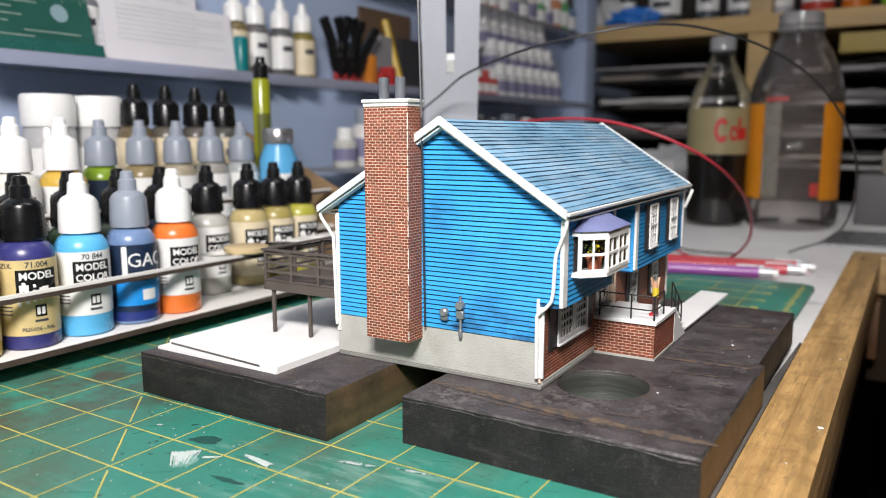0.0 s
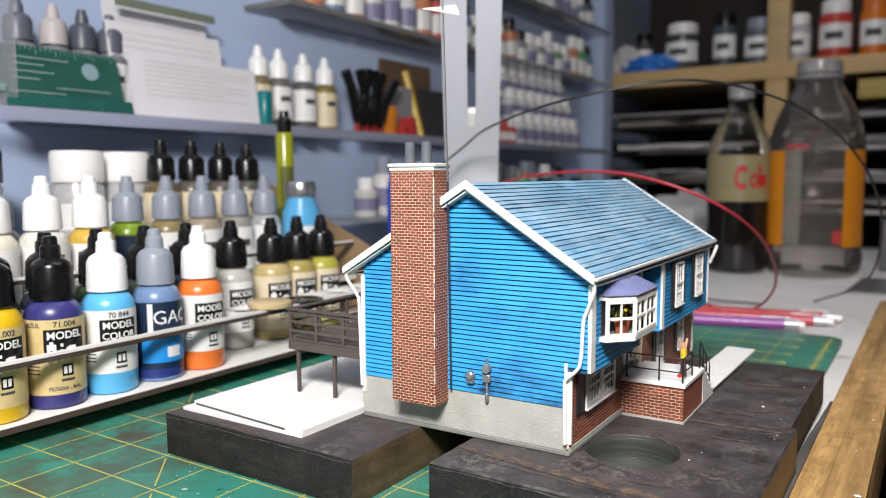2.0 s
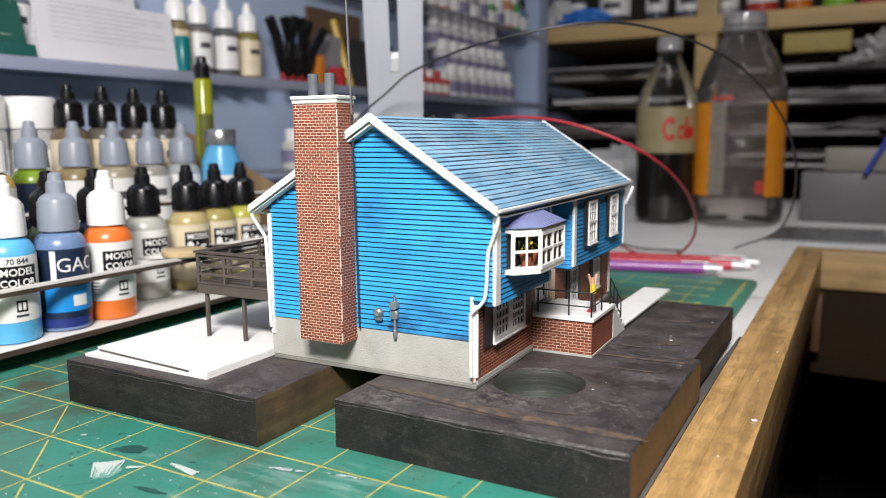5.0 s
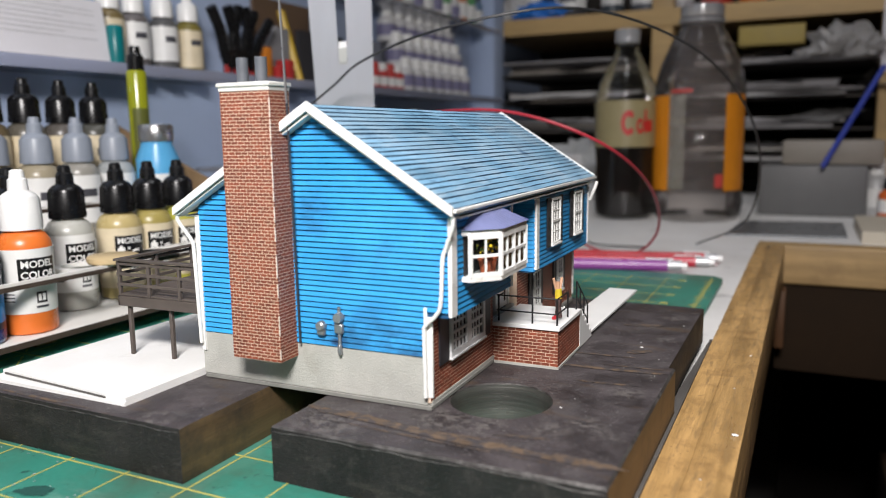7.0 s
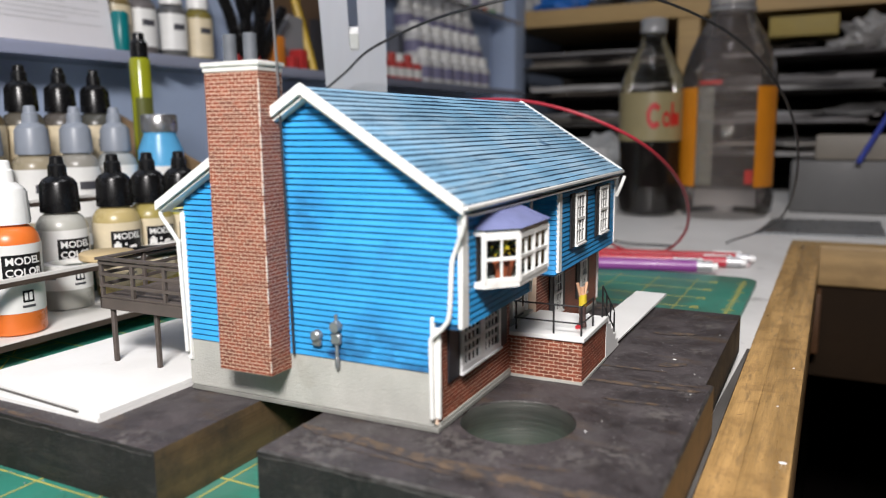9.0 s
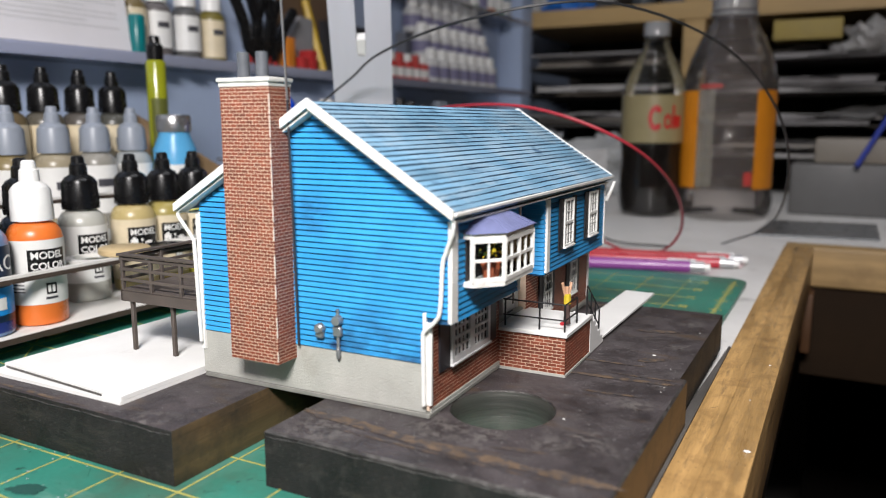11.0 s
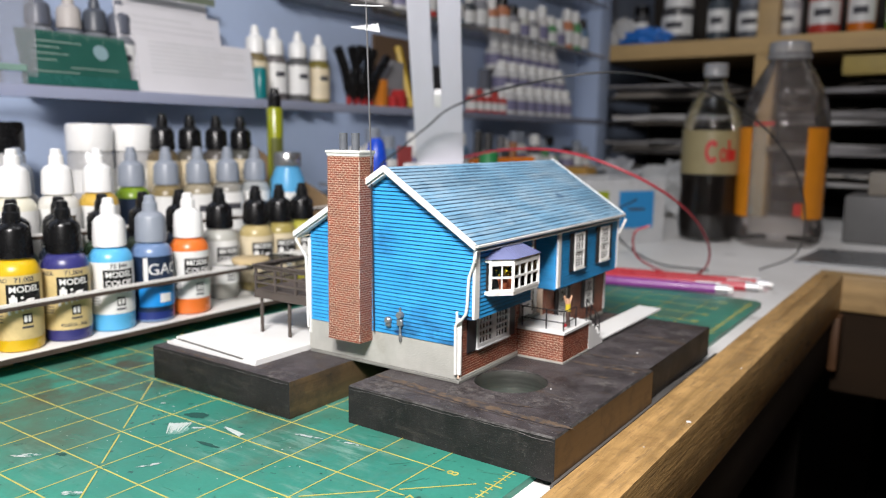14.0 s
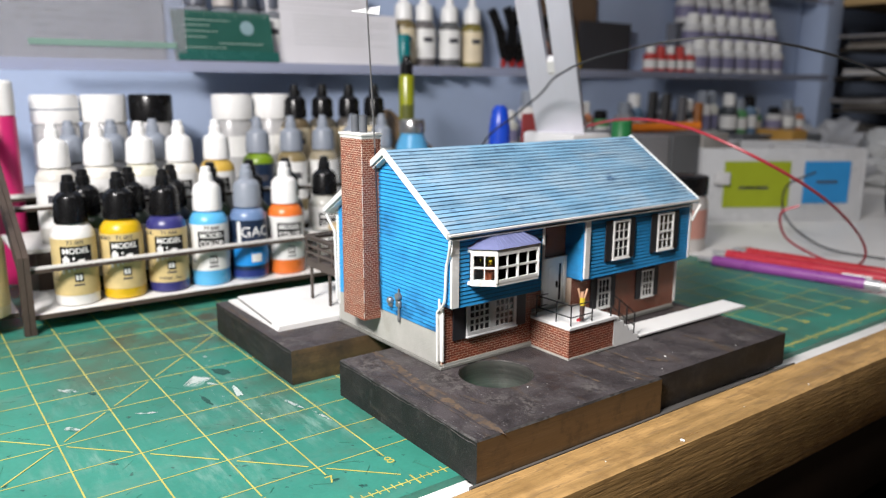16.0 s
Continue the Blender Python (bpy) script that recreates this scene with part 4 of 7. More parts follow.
for (xa, ya), (xb, yb) in zip(corners, corners[1:]):
    a, b = Vector((xa, ya, 0)), Vector((xb, yb, 0))
    d, n = (b - a).normalized(), Vector(((b - a).y, -(b - a).x, 0)).normalized()
    def bar(p, q, z0, z1, t):
        bm = bmesh.new()
        lo = [bm.verts.new((w + Vector((0, 0, z0))) * MM) for w in (p - n * t, q - n * t, q + n * t, p + n * t)]
        hi = [bm.verts.new((w + Vector((0, 0, z1))) * MM) for w in (p - n * t, q - n * t, q + n * t, p + n * t)]
        bm.faces.new(lo[::-1]), bm.faces.new(hi)
        for k in range(4):
            bm.faces.new((lo[k], lo[(k + 1) % 4], hi[(k + 1) % 4], hi[k]))
        bmesh.ops.recalc_face_normals(bm, faces=bm.faces)
        return bm
    part("bay_rail", bar(a, b, 41.4, 42.7, 0.6), trim_white, bay)
    part("bay_rail", bar(a, b, 53.4, 54.8, 0.6), trim_white, bay)
    part("bay_rail", bar(a, b, 47.6, 48.5, 0.45), trim_white, bay)
    mid = (a + b) / 2
    part("bay_muntin", bar(mid - d * 0.28, mid + d * 0.28, 42.7, 53.4, 0.35), trim_white, bay)
    pane = part("bay_pane", bar(a + d * 0.5, b - d * 0.5, 42.6, 53.5, 0.06), glass_clear, bay)
    pane.visible_shadow = False
for py in (16.5, 21.0):
    pot = part("flower_pot", scaled(turned([(1.5, 41.6), (2.2, 46.0), (2.5, 46.0), (2.5, 47.2), (2.1, 47.2), (2.0, 46.6)], x=9.5, y=py, seg=16)), plastic((0.42, 0.10, 0.04), 0.6), bay, "terracotta pot with yellow flowers")
    bm = bmesh.new()
    rng = random.Random(int(py))
    for k in range(26):
        c = Vector((9.5 + rng.gauss(0, 1.3), py + rng.gauss(0, 1.7), 48.4 + rng.random() * 3.6))
        r = bmesh.ops.create_icosphere(bm, subdivisions=1, radius=rng.uniform(0.35, 0.8), matrix=Matrix.Translation(c))
        for f in {f for w in r["verts"] for f in w.link_faces}:
            f.material_index = 0 if k % 3 else 1
    part("flowers", scaled(bm), [plastic((0.62, 0.45, 0.02), 0.6), plastic((0.05, 0.10, 0.02), 0.6)], pot)

bay.location.x = 2.3 * MM

# porch
porch = thing("model_porch", "brick porch with white slab and black railing of the model house", "porch", HOUSE)
slab = part("porch_base", mbox(-1.2, 24.8, 55.0, 86.0, 0.9, 14.4), mortar, porch, "red brick porch base")
bricks("brickwork", slab, (-1.2, 55.0, 0.9), (1, 0, 0), (0, 0, 1), 26.0, 13.5, 3.3, 1.22)
bricks("brickwork", slab, (24.8, 55.0, 0.9), (0, 1, 0), (0, 0, 1), 31.0, 13.5, 3.3, 1.22)
part("porch_slab", mbox(-5, 25.6, 54.2, 86.4, 14.4, 16.0, 0.2), styrene, porch, "white porch slab")
part("porch_footing", mbox(-1.5, 25.2, 54.6, 86.2, 0, 0.9), concrete, porch)
steps = [(86.0, 0)] + [(86.0, 15.2)]
for k in range(5):
    steps += [(86.4 + 3.8 * k + 3.0, 15.2 - 2.9 * k), (86.4 + 3.8 * k + 3.0, 15.2 - 2.9 * (k + 1))]
steps += [(106.0, 0.7), (106.0, 0)]
part("steps", mprism(steps, "x", 9.4, 25.0), styrene, porch, "white plastic steps")
bm = bmesh.new()
rng = random.Random(3)
for k in range(16):
    f = k / 15
    bmesh.ops.create_icosphere(bm, subdivisions=1, radius=rng.uniform(0.4, 0.9), matrix=Matrix.Translation((rng.uniform(10.5, 24), 88 + 17 * f, 15.6 - 14.5 * f)))
part("step_crumbs", scaled(bm), styrene, porch)
def railing(pts, height, posts):
    for p in posts:
        part("rail_post", scaled(rod((p, (p[0], p[1], p[2] + height)), 0.34, 6)), iron, porch, "black iron rail post")
    for h in (height, height * 0.42):
        part("rail", scaled(rod([(p[0], p[1], p[2] + h) for p in pts], 0.3, 6)), iron, porch, "black iron rail")
railing([(0.6, 56.6, 16), (24.0, 56.6, 16), (24.0, 71.0, 16)], 9.8, [(1.4, 56.6, 16), (14.6, 56.6, 16), (24.0, 56.6, 16), (24.0, 71.0, 16)])
railing([(23.8, 84.6, 16.2), (23.8, 103, 3.0)], 11.2, [(23.8, 84.6, 15.9), (23.8, 90.7, 11.6), (23.8, 96.8, 7.2), (23.8, 103, 2.6)])
railing([(1.2, 56.6, 16), (1.2, 64, 16)], 9.4, [])

# tiny painted doll on the porch, one plain mesh
bm = bmesh.new()
for a, b, r, m in (((15.4, 63.6, 16.6), (15.6, 63.8, 20.6), 0.8, 1), ((16.8, 63.0, 16.6), (16.2, 63.6, 20.6), 0.8, 1), ((15.9, 63.6, 20.4), (15.9, 63.7, 23.4), 1.25, 1),
                   ((15.9, 63.7, 23.2), (15.8, 63.8, 26.6), 1.35, 0), ((15.2, 63.2, 26.2), (14.4, 62.2, 30.4), 0.55, 2), ((16.2, 64.4, 26.2), (16.6, 66.0, 30.2), 0.55, 2),
                   ((15.7, 63.8, 26.6), (15.7, 63.8, 29.0), 0.85, 2), ((14.2, 62.8, 16.1), (15.6, 62.6, 17.0), 0.8, 3)):
    before = set(bm.faces)
    tube(bm, (Vector(a) * 0.75 + Vector(b) * 0.25, a), r * 0.8, 8)
    tube(bm, (a, (Vector(a) + Vector(b)) / 2, b), r, 8)
    for f in set(bm.faces) - before:
        f.material_index = m
doll = solid("porch_figurine", scaled(bm), [plastic((0.60, 0.45, 0.03), 0.5), plastic((0.07, 0.04, 0.035), 0.5), plastic((0.55, 0.32, 0.2), 0.5), plastic((0.5, 0.03, 0.04), 0.4)],
             "tiny painted plastic doll in a yellow top on the porch slab", "figurine")
doll.matrix_world = HOUSE @ pose(0.0056, 0.003, -0.0016) @ Matrix.Scale(1.1, 4, (0, 0, 1))

# white styrene walk leading away from the steps
bm = boxed(-0.0075, 0.0075, 0, 0.0915, 0, 0.0012, bevel=0.0002, seg=1)
plank = solid("styrene_strip", bm, styrene, "white plastic strip lying on the steel as a front walk", "plastic strip")
plank.matrix_world = pose(-0.0272, 0.3560, 0.0185, 0.0, 0, -0.6)
bm = boxed(-0.004, 0.004, 0, 0.012, 0, 0.0009)
prop = solid("styrene_scrap", bm, plastic((0.03, 0.03, 0.03), 0.6), "dark scrap wedged under the plastic strip", "plastic scrap")
prop.matrix_world = pose(-0.0252, 0.372, 0.0176)

# ---- deck at the rear, on its card base ----
sheet = thing("card_sheets", "two stacked white card sheets under the model deck", "card sheet")
part("lower_sheet", prismed([(-0.2030, 0.2118), (-0.1352, 0.2122), (-0.1340, 0.335), (-0.2010, 0.335)], "z", 0.0176, 0.0188), styrene, sheet)
part("upper_sheet", prismed([(-0.2022, 0.2172), (-0.1430, 0.2130), (-0.1352, 0.2128), (-0.1340, 0.335), (-0.2000, 0.335)], "z", 0.0189, 0.0203), styrene, sheet)
bm = boxed(0, 0.056, -0.0004, 0, 0, 0.0007, bevel=0.0001)
ob = solid("plastic_sliver", bm, plastic((0.075, 0.07, 0.065), 0.4), "long thin dark plastic sliver lying along the card edge", "sliver")
ob.matrix_world = pose(-0.2005, 0.21695, 0.0189, 0, 0, -4.0)

deck = thing("model_deck", "weathered grey-brown raised wooden deck with rails", "model deck", pose(-0.1775, 0.2493, 0.0203, 0, 0, 1.0))
DW, DD, DZ = 45.0, 62.0, 21.5
for k in range(20):
    part("deck_board", mbox(0.2, DW, 0.3 + k * 3.1, 3.1 + k * 3.1, DZ + 1.8, DZ + 2.5, 0.1), deck_brown, deck)
for a in (((0, 1.0, 0, DD)), ((DW - 2, DW - 1, 0, DD))):
    part("rim_joist", mbox(*a, DZ - 2.2, DZ + 1.7, 0.1), deck_brown, deck)
for y in (0, DD - 1.2):
    part("rim_joist", mbox(0, DW, y, y + 1.2, DZ - 2.2, DZ + 1.7, 0.1), deck_brown, deck)
for x, y in ((4.2, 1.8), (24.4, 2.4), (4.2, 58), (24.4, 58), (41.0, 30)):
    part("deck_post", mbox(x - 0.75, x + 0.75, y - 0.75, y + 0.75, 0, DZ - 2.1, 0.15), deck_brown, deck)
for x, y in ((0.9, 0.9), (16, 0.7), (31, 0.7), (43.5, 0.7), (0.7, 20), (0.7, 40), (0.9, 61)):
    part("rail_post", mbox(x - 0.65, x + 0.65, y - 0.65, y + 0.65, DZ + 1.8, DZ + 15, 0.1), deck_brown, deck)
for z in (5.6, 9.6, 13.6):
    part("rail", mbox(0, DW, 0.1, 0.9, DZ + z, DZ + z + 1.15, 0.1), deck_brown, deck)
    part("rail", mbox(0.1, 0.9, 1, DD, DZ + z, DZ + z + 1.15, 0.1), deck_brown, deck)
part("cap_rail", mbox(-0.6, DW, -0.6, 1.9, DZ + 15.2, DZ + 16.1, 0.1), deck_brown, deck)
part("cap_rail", mbox(-0.6, 1.9, 2.0, DD, DZ + 15.2, DZ + 16.1, 0.1), deck_brown, deck)


# ---- paint rack and dropper bottles ----
def arc_patch(r, a0, a1, z0, z1, t=0.00012, seg=10):
    """A thin curved plate on a cylinder, angles in degrees."""
    bm = bmesh.new()
    rows = []
    for rr in (r, r + t):
        for z in (z0, z1):
            rows.append([bm.verts.new((rr * math.cos(radians(a0 + (a1 - a0) * k / seg)), rr * math.sin(radians(a0 + (a1 - a0) * k / seg)), z)) for k in range(seg + 1)])
    for k in range(seg):
        bm.faces.new((rows[2][k], rows[2][k + 1], rows[3][k + 1], rows[3][k])).smooth = True
        bm.faces.new((rows[0][k], rows[0][k + 1], rows[2][k + 1], rows[2][k]))
        bm.faces.new((rows[3][k], rows[3][k + 1], rows[1][k + 1], rows[1][k]))
    for k in (0, seg):
        bm.faces.new((rows[0][k], rows[2][k], rows[3][k], rows[1][k]))
    bmesh.ops.recalc_face_normals(bm, faces=bm.faces)
    return bm


def wrapped_text(text, size, r, a_mid, z_mid, mat, bold=0.0):
    me = lettering(text, size, 0.00006, bold)
    for v in me.vertices:
        a = radians(a_mid) + v.co.x / r
        rr = r + v.co.z
        v.co = (rr * math.cos(a), rr * math.sin(a), z_mid + v.co.y)
    me.materials.append(mat)
    return me


label_white = surface("label_white", (0.74, 0.74, 0.72), 0.4, vary=0.04, big=100, fine=900, bump=0.03, depth=0.0001)
label_gold = surface("label_gold", (0.60, 0.47, 0.22), 0.4, vary=0.15, big=90, fine=900, bump=0.03, depth=0.0001)
label_cream = surface("label_cream", (0.66, 0.57, 0.40), 0.4, vary=0.1, big=90, fine=900, bump=0.03, depth=0.0001)
label_navy = surface("label_navy", (0.008, 0.020, 0.050), 0.4, vary=0.2, big=90, fine=900, bump=0.03, depth=0.0001)
_caps = {}


def dropper_bottle(x, y, z, paint, cap, style, words, label, turn=-28, tall=1.0, group="dropper bottles on the rack", detail=True):
    """A 17 ml dropper bottle: body, wrapped label with its blocks, ribbed cap and nozzle."""
    b = thing("paint_bottle", label, "paint bottle", pose(x, y, z) @ Matrix.Scale(tall, 4, (0, 0, 1)), group)
    R = 0.0125
    body_mat = plastic(paint, 0.3)
    key = ("body", paint)
    if key not in _caps:
        _caps[key] = finish(turned([(0.0108, 0), (0.0121, 0.0006), (R, 0.002), (R, 0.0415), (0.0119, 0.0445), (0.0100, 0.0475), (0.0078, 0.0490), (0.0078, 0.0515)], seg=28), "body", body_mat)
    part("body", _caps[key], None, b)
    if cap not in _caps:
        bm = bmesh.new()
        lathe(bm, [(0.0094, 0.0498), (0.0096, 0.0512), (0.0090, 0.0640), (0.0080, 0.0655)], seg=48, ribs=1, rib_depth=0.0006, rib_z=(0.0512, 0.0641))
        nozzle = turned([(0.0082, 0.0654), (0.0070, 0.0668), (0.0046, 0.0682), (0.0043, 0.0735), (0.0035, 0.0742), (0.0031, 0.0775), (0.0022, 0.0782)], seg=20)
        _caps[cap] = (finish(bm, "cap", cap), finish(nozzle, "nozzle", cap))
    c = part("cap", _caps[cap][0], None, b, "ribbed screw cap")
    part("nozzle", _caps[cap][1], None, c)
    r = R + 0.00005
    rest = {"white": label_white, "gold": label_gold, "navy": label_navy, "cream": label_cream}[style]
    wrap = part("label", arc_patch(r, turn - 125, turn + 125, 0.0105 if style == "white" else 0.0068, 0.0412, seg=30), rest, b)
    if not detail:
        part("title_block", arc_patch(r + 0.00013, turn - 8, turn + 40, 0.0275, 0.0325), ink, wrap)
        return b
    if style in ("white", "gold", "cream"):
        white = style == "white"
        part("title_block", arc_patch(r + 0.00013, turn - 36, turn + 46, 0.0258 if white else 0.0240, 0.0368, seg=14), BLACK, wrap)
        part("title", wrapped_text("MODEL", 0.0047, r + 0.0003, turn + 5, 0.0338, label_white, 0.00010), None, wrap)
        if white:
            part("title", wrapped_text("COLOR", 0.0047, r + 0.0003, turn + 5, 0.0287, label_white, 0.00010), None, wrap)
        else:
            # the light brush script under the title, as plain slanted strokes
            for a, w, z0, z1 in ((-34, 6, 0.0205, 0.0262), (-30, 6, 0.0240, 0.0300), (-25, 7, 0.0272, 0.0312), (-19, 6, 0.0215, 0.0300), (-30, 16, 0.0242, 0.0254), (-6, 5, 0.0222, 0.0276), (-5, 5, 0.0288, 0.0302), (6, 5, 0.0228, 0.0284), (11, 14, 0.0272, 0.0288)):
                part("script_stroke", arc_patch(r + 0.0003, turn + a, turn + a + w, z0, z1, seg=4), label_white, wrap)
        part("mark", arc_patch(r + 0.00013, turn - 4, turn + 18, 0.0152, 0.0206, seg=5), BLACK, wrap)
        part("mark_bar", arc_patch(r + 0.0003, turn - 1, turn + 5, 0.0162, 0.0196, seg=3), label_white, wrap)
        part("mark_bar", arc_patch(r + 0.0003, turn + 8, turn + 14, 0.0162, 0.0196, seg=3), label_white, wrap)
        part("print_bar", arc_patch(r + 0.00013, turn - 6, turn + 20, 0.0128, 0.0139, seg=5), ink, wrap)
        for z in (0.0215, 0.0198, 0.0181, 0.0164):
            part("print_bar", arc_patch(r + 0.00013, turn - 78, turn - 46, z, z + 0.0006, seg=5), ink, wrap)
        if style == "gold" and words == "71.004":
            part("lettering", wrapped_text("FS35056 - RAL", 0.0024, r + 0.0002, turn + 2, 0.0095, ink, 0.00004), None, wrap)
            part("lettering", wrapped_text("AZUL", 0.0029, r + 0.0002, turn - 58, 0.0387, ink, 0.00004), None, wrap)
        if words == "71.002":
            part("lettering", wrapped_text("MEDIO", 0.0029, r + 0.0002, turn - 52, 0.0387, ink, 0.00004), None, wrap)
    else:
        part("label_edge", arc_patch(r + 0.00013, turn - 44, turn - 32, 0.0225, 0.0405, seg=3), label_white, wrap)
        part("title", wrapped_text("GAC", 0.0098, r + 0.0002, turn + 14, 0.0330, label_white), None, wrap)
        part("label_band", arc_patch(r + 0.00013, turn - 60, turn + 80, 0.0100, 0.0225, seg=14), plastic((0.015, 0.25, 0.66), 0.35), wrap)
        part("label_patch", arc_patch(r + 0.0003, turn - 2, turn + 30, 0.0125, 0.0180, seg=6), label_white, wrap)
        part("paint_sediment", turned([(0.0110, 0.0003), (0.01255, 0.002), (0.01258, 0.0094), (0.01252, 0.0096)], seg=28), plastic((0.02, 0.035, 0.17), 0.3), b, "dark blue settled paint")
    if words:
        part("lettering", wrapped_text(words, 0.0037, r + 0.0002, turn + 5, 0.0388, ink if style != "navy" else label_white, 0.00006), None, wrap)
    for ob in wrap.children:
        if ob.name.split(".")[0] in ("title", "lettering"):
            tagged(ob, kind="stuff")
    return b


rack = thing("paint_rack", "stepped white and dark plywood rack holding dropper bottles", "paint rack")
RACK_Y0, RACK_Y1 = 0.1185, 0.466
for k, (front, back, z) in enumerate(((-0.2625, -0.322, 0.0085), (-0.320, -0.385, 0.0360), (-0.383, -0.445, 0.0615))):
    part("shelf", boxed(back, front, RACK_Y0, RACK_Y1, z, z + 0.0025, bevel=0.0003), board_white, rack, "white shelf")
    part("shelf_edge", boxed(front, front + 0.0006, RACK_Y0, RACK_Y1, z - 0.0006, z + 0.0021), ply, rack, "dark cut plywood edge")
    if k < 2:
        for a, b in ((front - 0.003, front), (back + 0.001, back + 0.004)):
            part("holding_strip", boxed(a, b, RACK_Y0, RACK_Y1, z + 0.0275, z + 0.0302), board_white, rack)
        part("shelf_edge", boxed(front, front + 0.0006, RACK_Y0, RACK_Y1, z + 0.0268, z + 0.0289), ply, rack)
for k in range(6):
    # plate of empty round holes in front of the set-back bottles
    y0, cx, cy, n = 0.3006 + 0.0275 * k, -0.2773, 0.3006 + 0.0275 * (k + 0.5), 24
    y1 = y0 + 0.0275
    bm = bmesh.new()
    rings = {z: ([], []) for z in (0.0362, 0.0384)}
    for i in range(n):
        w = 2 * math.pi * (i + 0.5) / n
        dx, dy = math.cos(w), math.sin(w)
        t = min(((-0.2656 if dx > 0 else -0.2890) - cx) / dx, ((y1 if dy > 0 else y0) - cy) / dy)
        for z, (hole, rim) in rings.items():
            hole.append(bm.verts.new((cx + 0.0104 * dx, cy + 0.0104 * dy, z)))
            rim.append(bm.verts.new((cx + t * dx, cy + t * dy, z)))
    (h0, r0), (h1, r1) = rings[0.0362], rings[0.0384]
    for i in range(n):
        j = (i + 1) % n
        for f in ((h1[i], r1[i], r1[j], h1[j]), (h0[i], h0[j], r0[j], r0[i]), (h0[i], h1[i], h1[j], h0[j]), (r0[i], r0[j], r1[j], r1[i])):
            bm.faces.new(f)
    bmesh.ops.recalc_face_normals(bm, faces=bm.faces)
    part("hole_plate", bm, board_white, rack, "white plate with an empty bottle hole")
for y in (RACK_Y0 - 0.0032, RACK_Y1 + 0.0002):
    tan = y > 0.3
    part("side_panel", prismed([(-0.2585, 0.0), (-0.262, 0.0), (-0.447, 0.0), (-0.447, 0.118), (-0.430, 0.118), (-0.2585, 0.041)] if tan else
                               [(-0.2585, 0.0), (-0.2640, 0.0), (-0.2640, 0.038), (-0.4180, 0.130), (-0.4280, 0.130), (-0.4280, 0.138), (-0.4150, 0.138), (-0.2585, 0.046)], "y", y, y + 0.003),
         surface("tan_plywood", (0.26, 0.17, 0.09), 0.6, vary=0.2, big=30, fine=300, bump=0.1) if tan else ply, rack, "plywood side panel")
for y in (0.16, 0.29, 0.40):
    part("foot", boxed(-0.30, -0.285, y, y + 0.012, 0.0, 0.0085), surface("foot_ply", (0.30, 0.19, 0.08), 0.6), rack)
part("foot", boxed(-0.425, -0.318, 0.13, 0.14, 0.0, 0.036), ply, rack)
part("back_panel", boxed(-0.4485, -0.4455, RACK_Y0, RACK_Y1, 0.0, 0.064), ply, rack)

G = 0.0277
row1 = [((0.74, 0.73, 0.70), BLACK, "gold", "71.001", "white paint in a black-capped dropper bottle with gold label"),
        ((0.62, 0.40, 0.01), BLACK, "gold", "71.002", "yellow paint in a black-capped dropper bottle with gold label"),
        ((0.035, 0.035, 0.16), BLACK, "gold", "71.004", "dark blue paint in a black-capped dropper bottle with gold label"),
        ((0.10, 0.42, 0.72), WHITE, "white", "70 844", "sky blue paint in a white-capped dropper bottle"),
        ((0.14, 0.22, 0.38), GREY, "navy", "", "deep blue paint in a grey-capped bottle with navy label"),
        ((0.72, 0.17, 0.03), WHITE, "white", "", "orange paint in a white-capped dropper bottle")]
for k, (paint, cap, style, words, label) in enumerate(row1):
    dropper_bottle(-0.2790, 0.1455 + G * k, 0.0111, paint, cap, style, words, label, turn=-14 + random.uniform(-5, 5))
tan_paints = [(0.42, 0.42, 0.38), (0.45, 0.36, 0.16), (0.33, 0.27, 0.08), (0.38, 0.36, 0.05)]
for k, y in enumerate((0.1590, 0.1867, 0.2140, 0.2415, 0.270, 0.298)):
    dropper_bottle(-0.3065, y, 0.0111, ((0.03, 0.06, 0.03), (0.05, 0.07, 0.05), (0.02, 0.03, 0.05))[k % 3], BLACK, "white", "", "dark paint in a black-capped dropper bottle in the second row", detail=False)
for k, y in enumerate((0.3276, 0.3612, 0.3850, 0.4090)):
    dropper_bottle(-0.3020, y, 0.0111, tan_paints[k], BLACK, "cream" if k else "white", "", ("grey", "tan", "khaki", "olive yellow")[k] + " paint in a black-capped dropper bottle", turn=-16 + random.uniform(-6, 6))
row2 = [((0.60, 0.58, 0.53), WHITE, "pale grey"), ((0.68, 0.66, 0.60), WHITE, "off-white"), ((0.66, 0.64, 0.52), WHITE, "ivory"), ((0.62, 0.61, 0.56), WHITE, "pale"), ((0.55, 0.36, 0.06), WHITE, "ochre yellow")]
for k, (paint, cap, word) in enumerate(row2):
    dropper_bottle(-0.3370, 0.1490 + 0.0272 * k, 0.0386, paint, cap, "white", "", word + " paint in a white-capped dropper bottle on the middle step", detail=k > 2)
row2 = [((0.16, 0.26, 0.01), "lime green"), ((0.22, 0.17, 0.08), "brown"), ((0.30, 0.26, 0.18), "taupe"), ((0.26, 0.25, 0.22), "dark grey"), ((0.34, 0.36, 0.36), "grey")]
for k, (paint, word) in enumerate(row2):
    dropper_bottle(-0.3700, 0.3040 + 0.0293 * k, 0.0386, paint, GREY, "navy" if k == 0 else "white", "", word + " paint in a grey-capped dropper bottle on the middle step", detail=False)
for k, y in enumerate((0.165, 0.193, 0.222)):
    dropper_bottle(-0.3690, y, 0.0386, (0.25, 0.25, 0.26), GREY, "white", "", "grey paint in a grey-capped dropper bottle behind the white caps", detail=False)
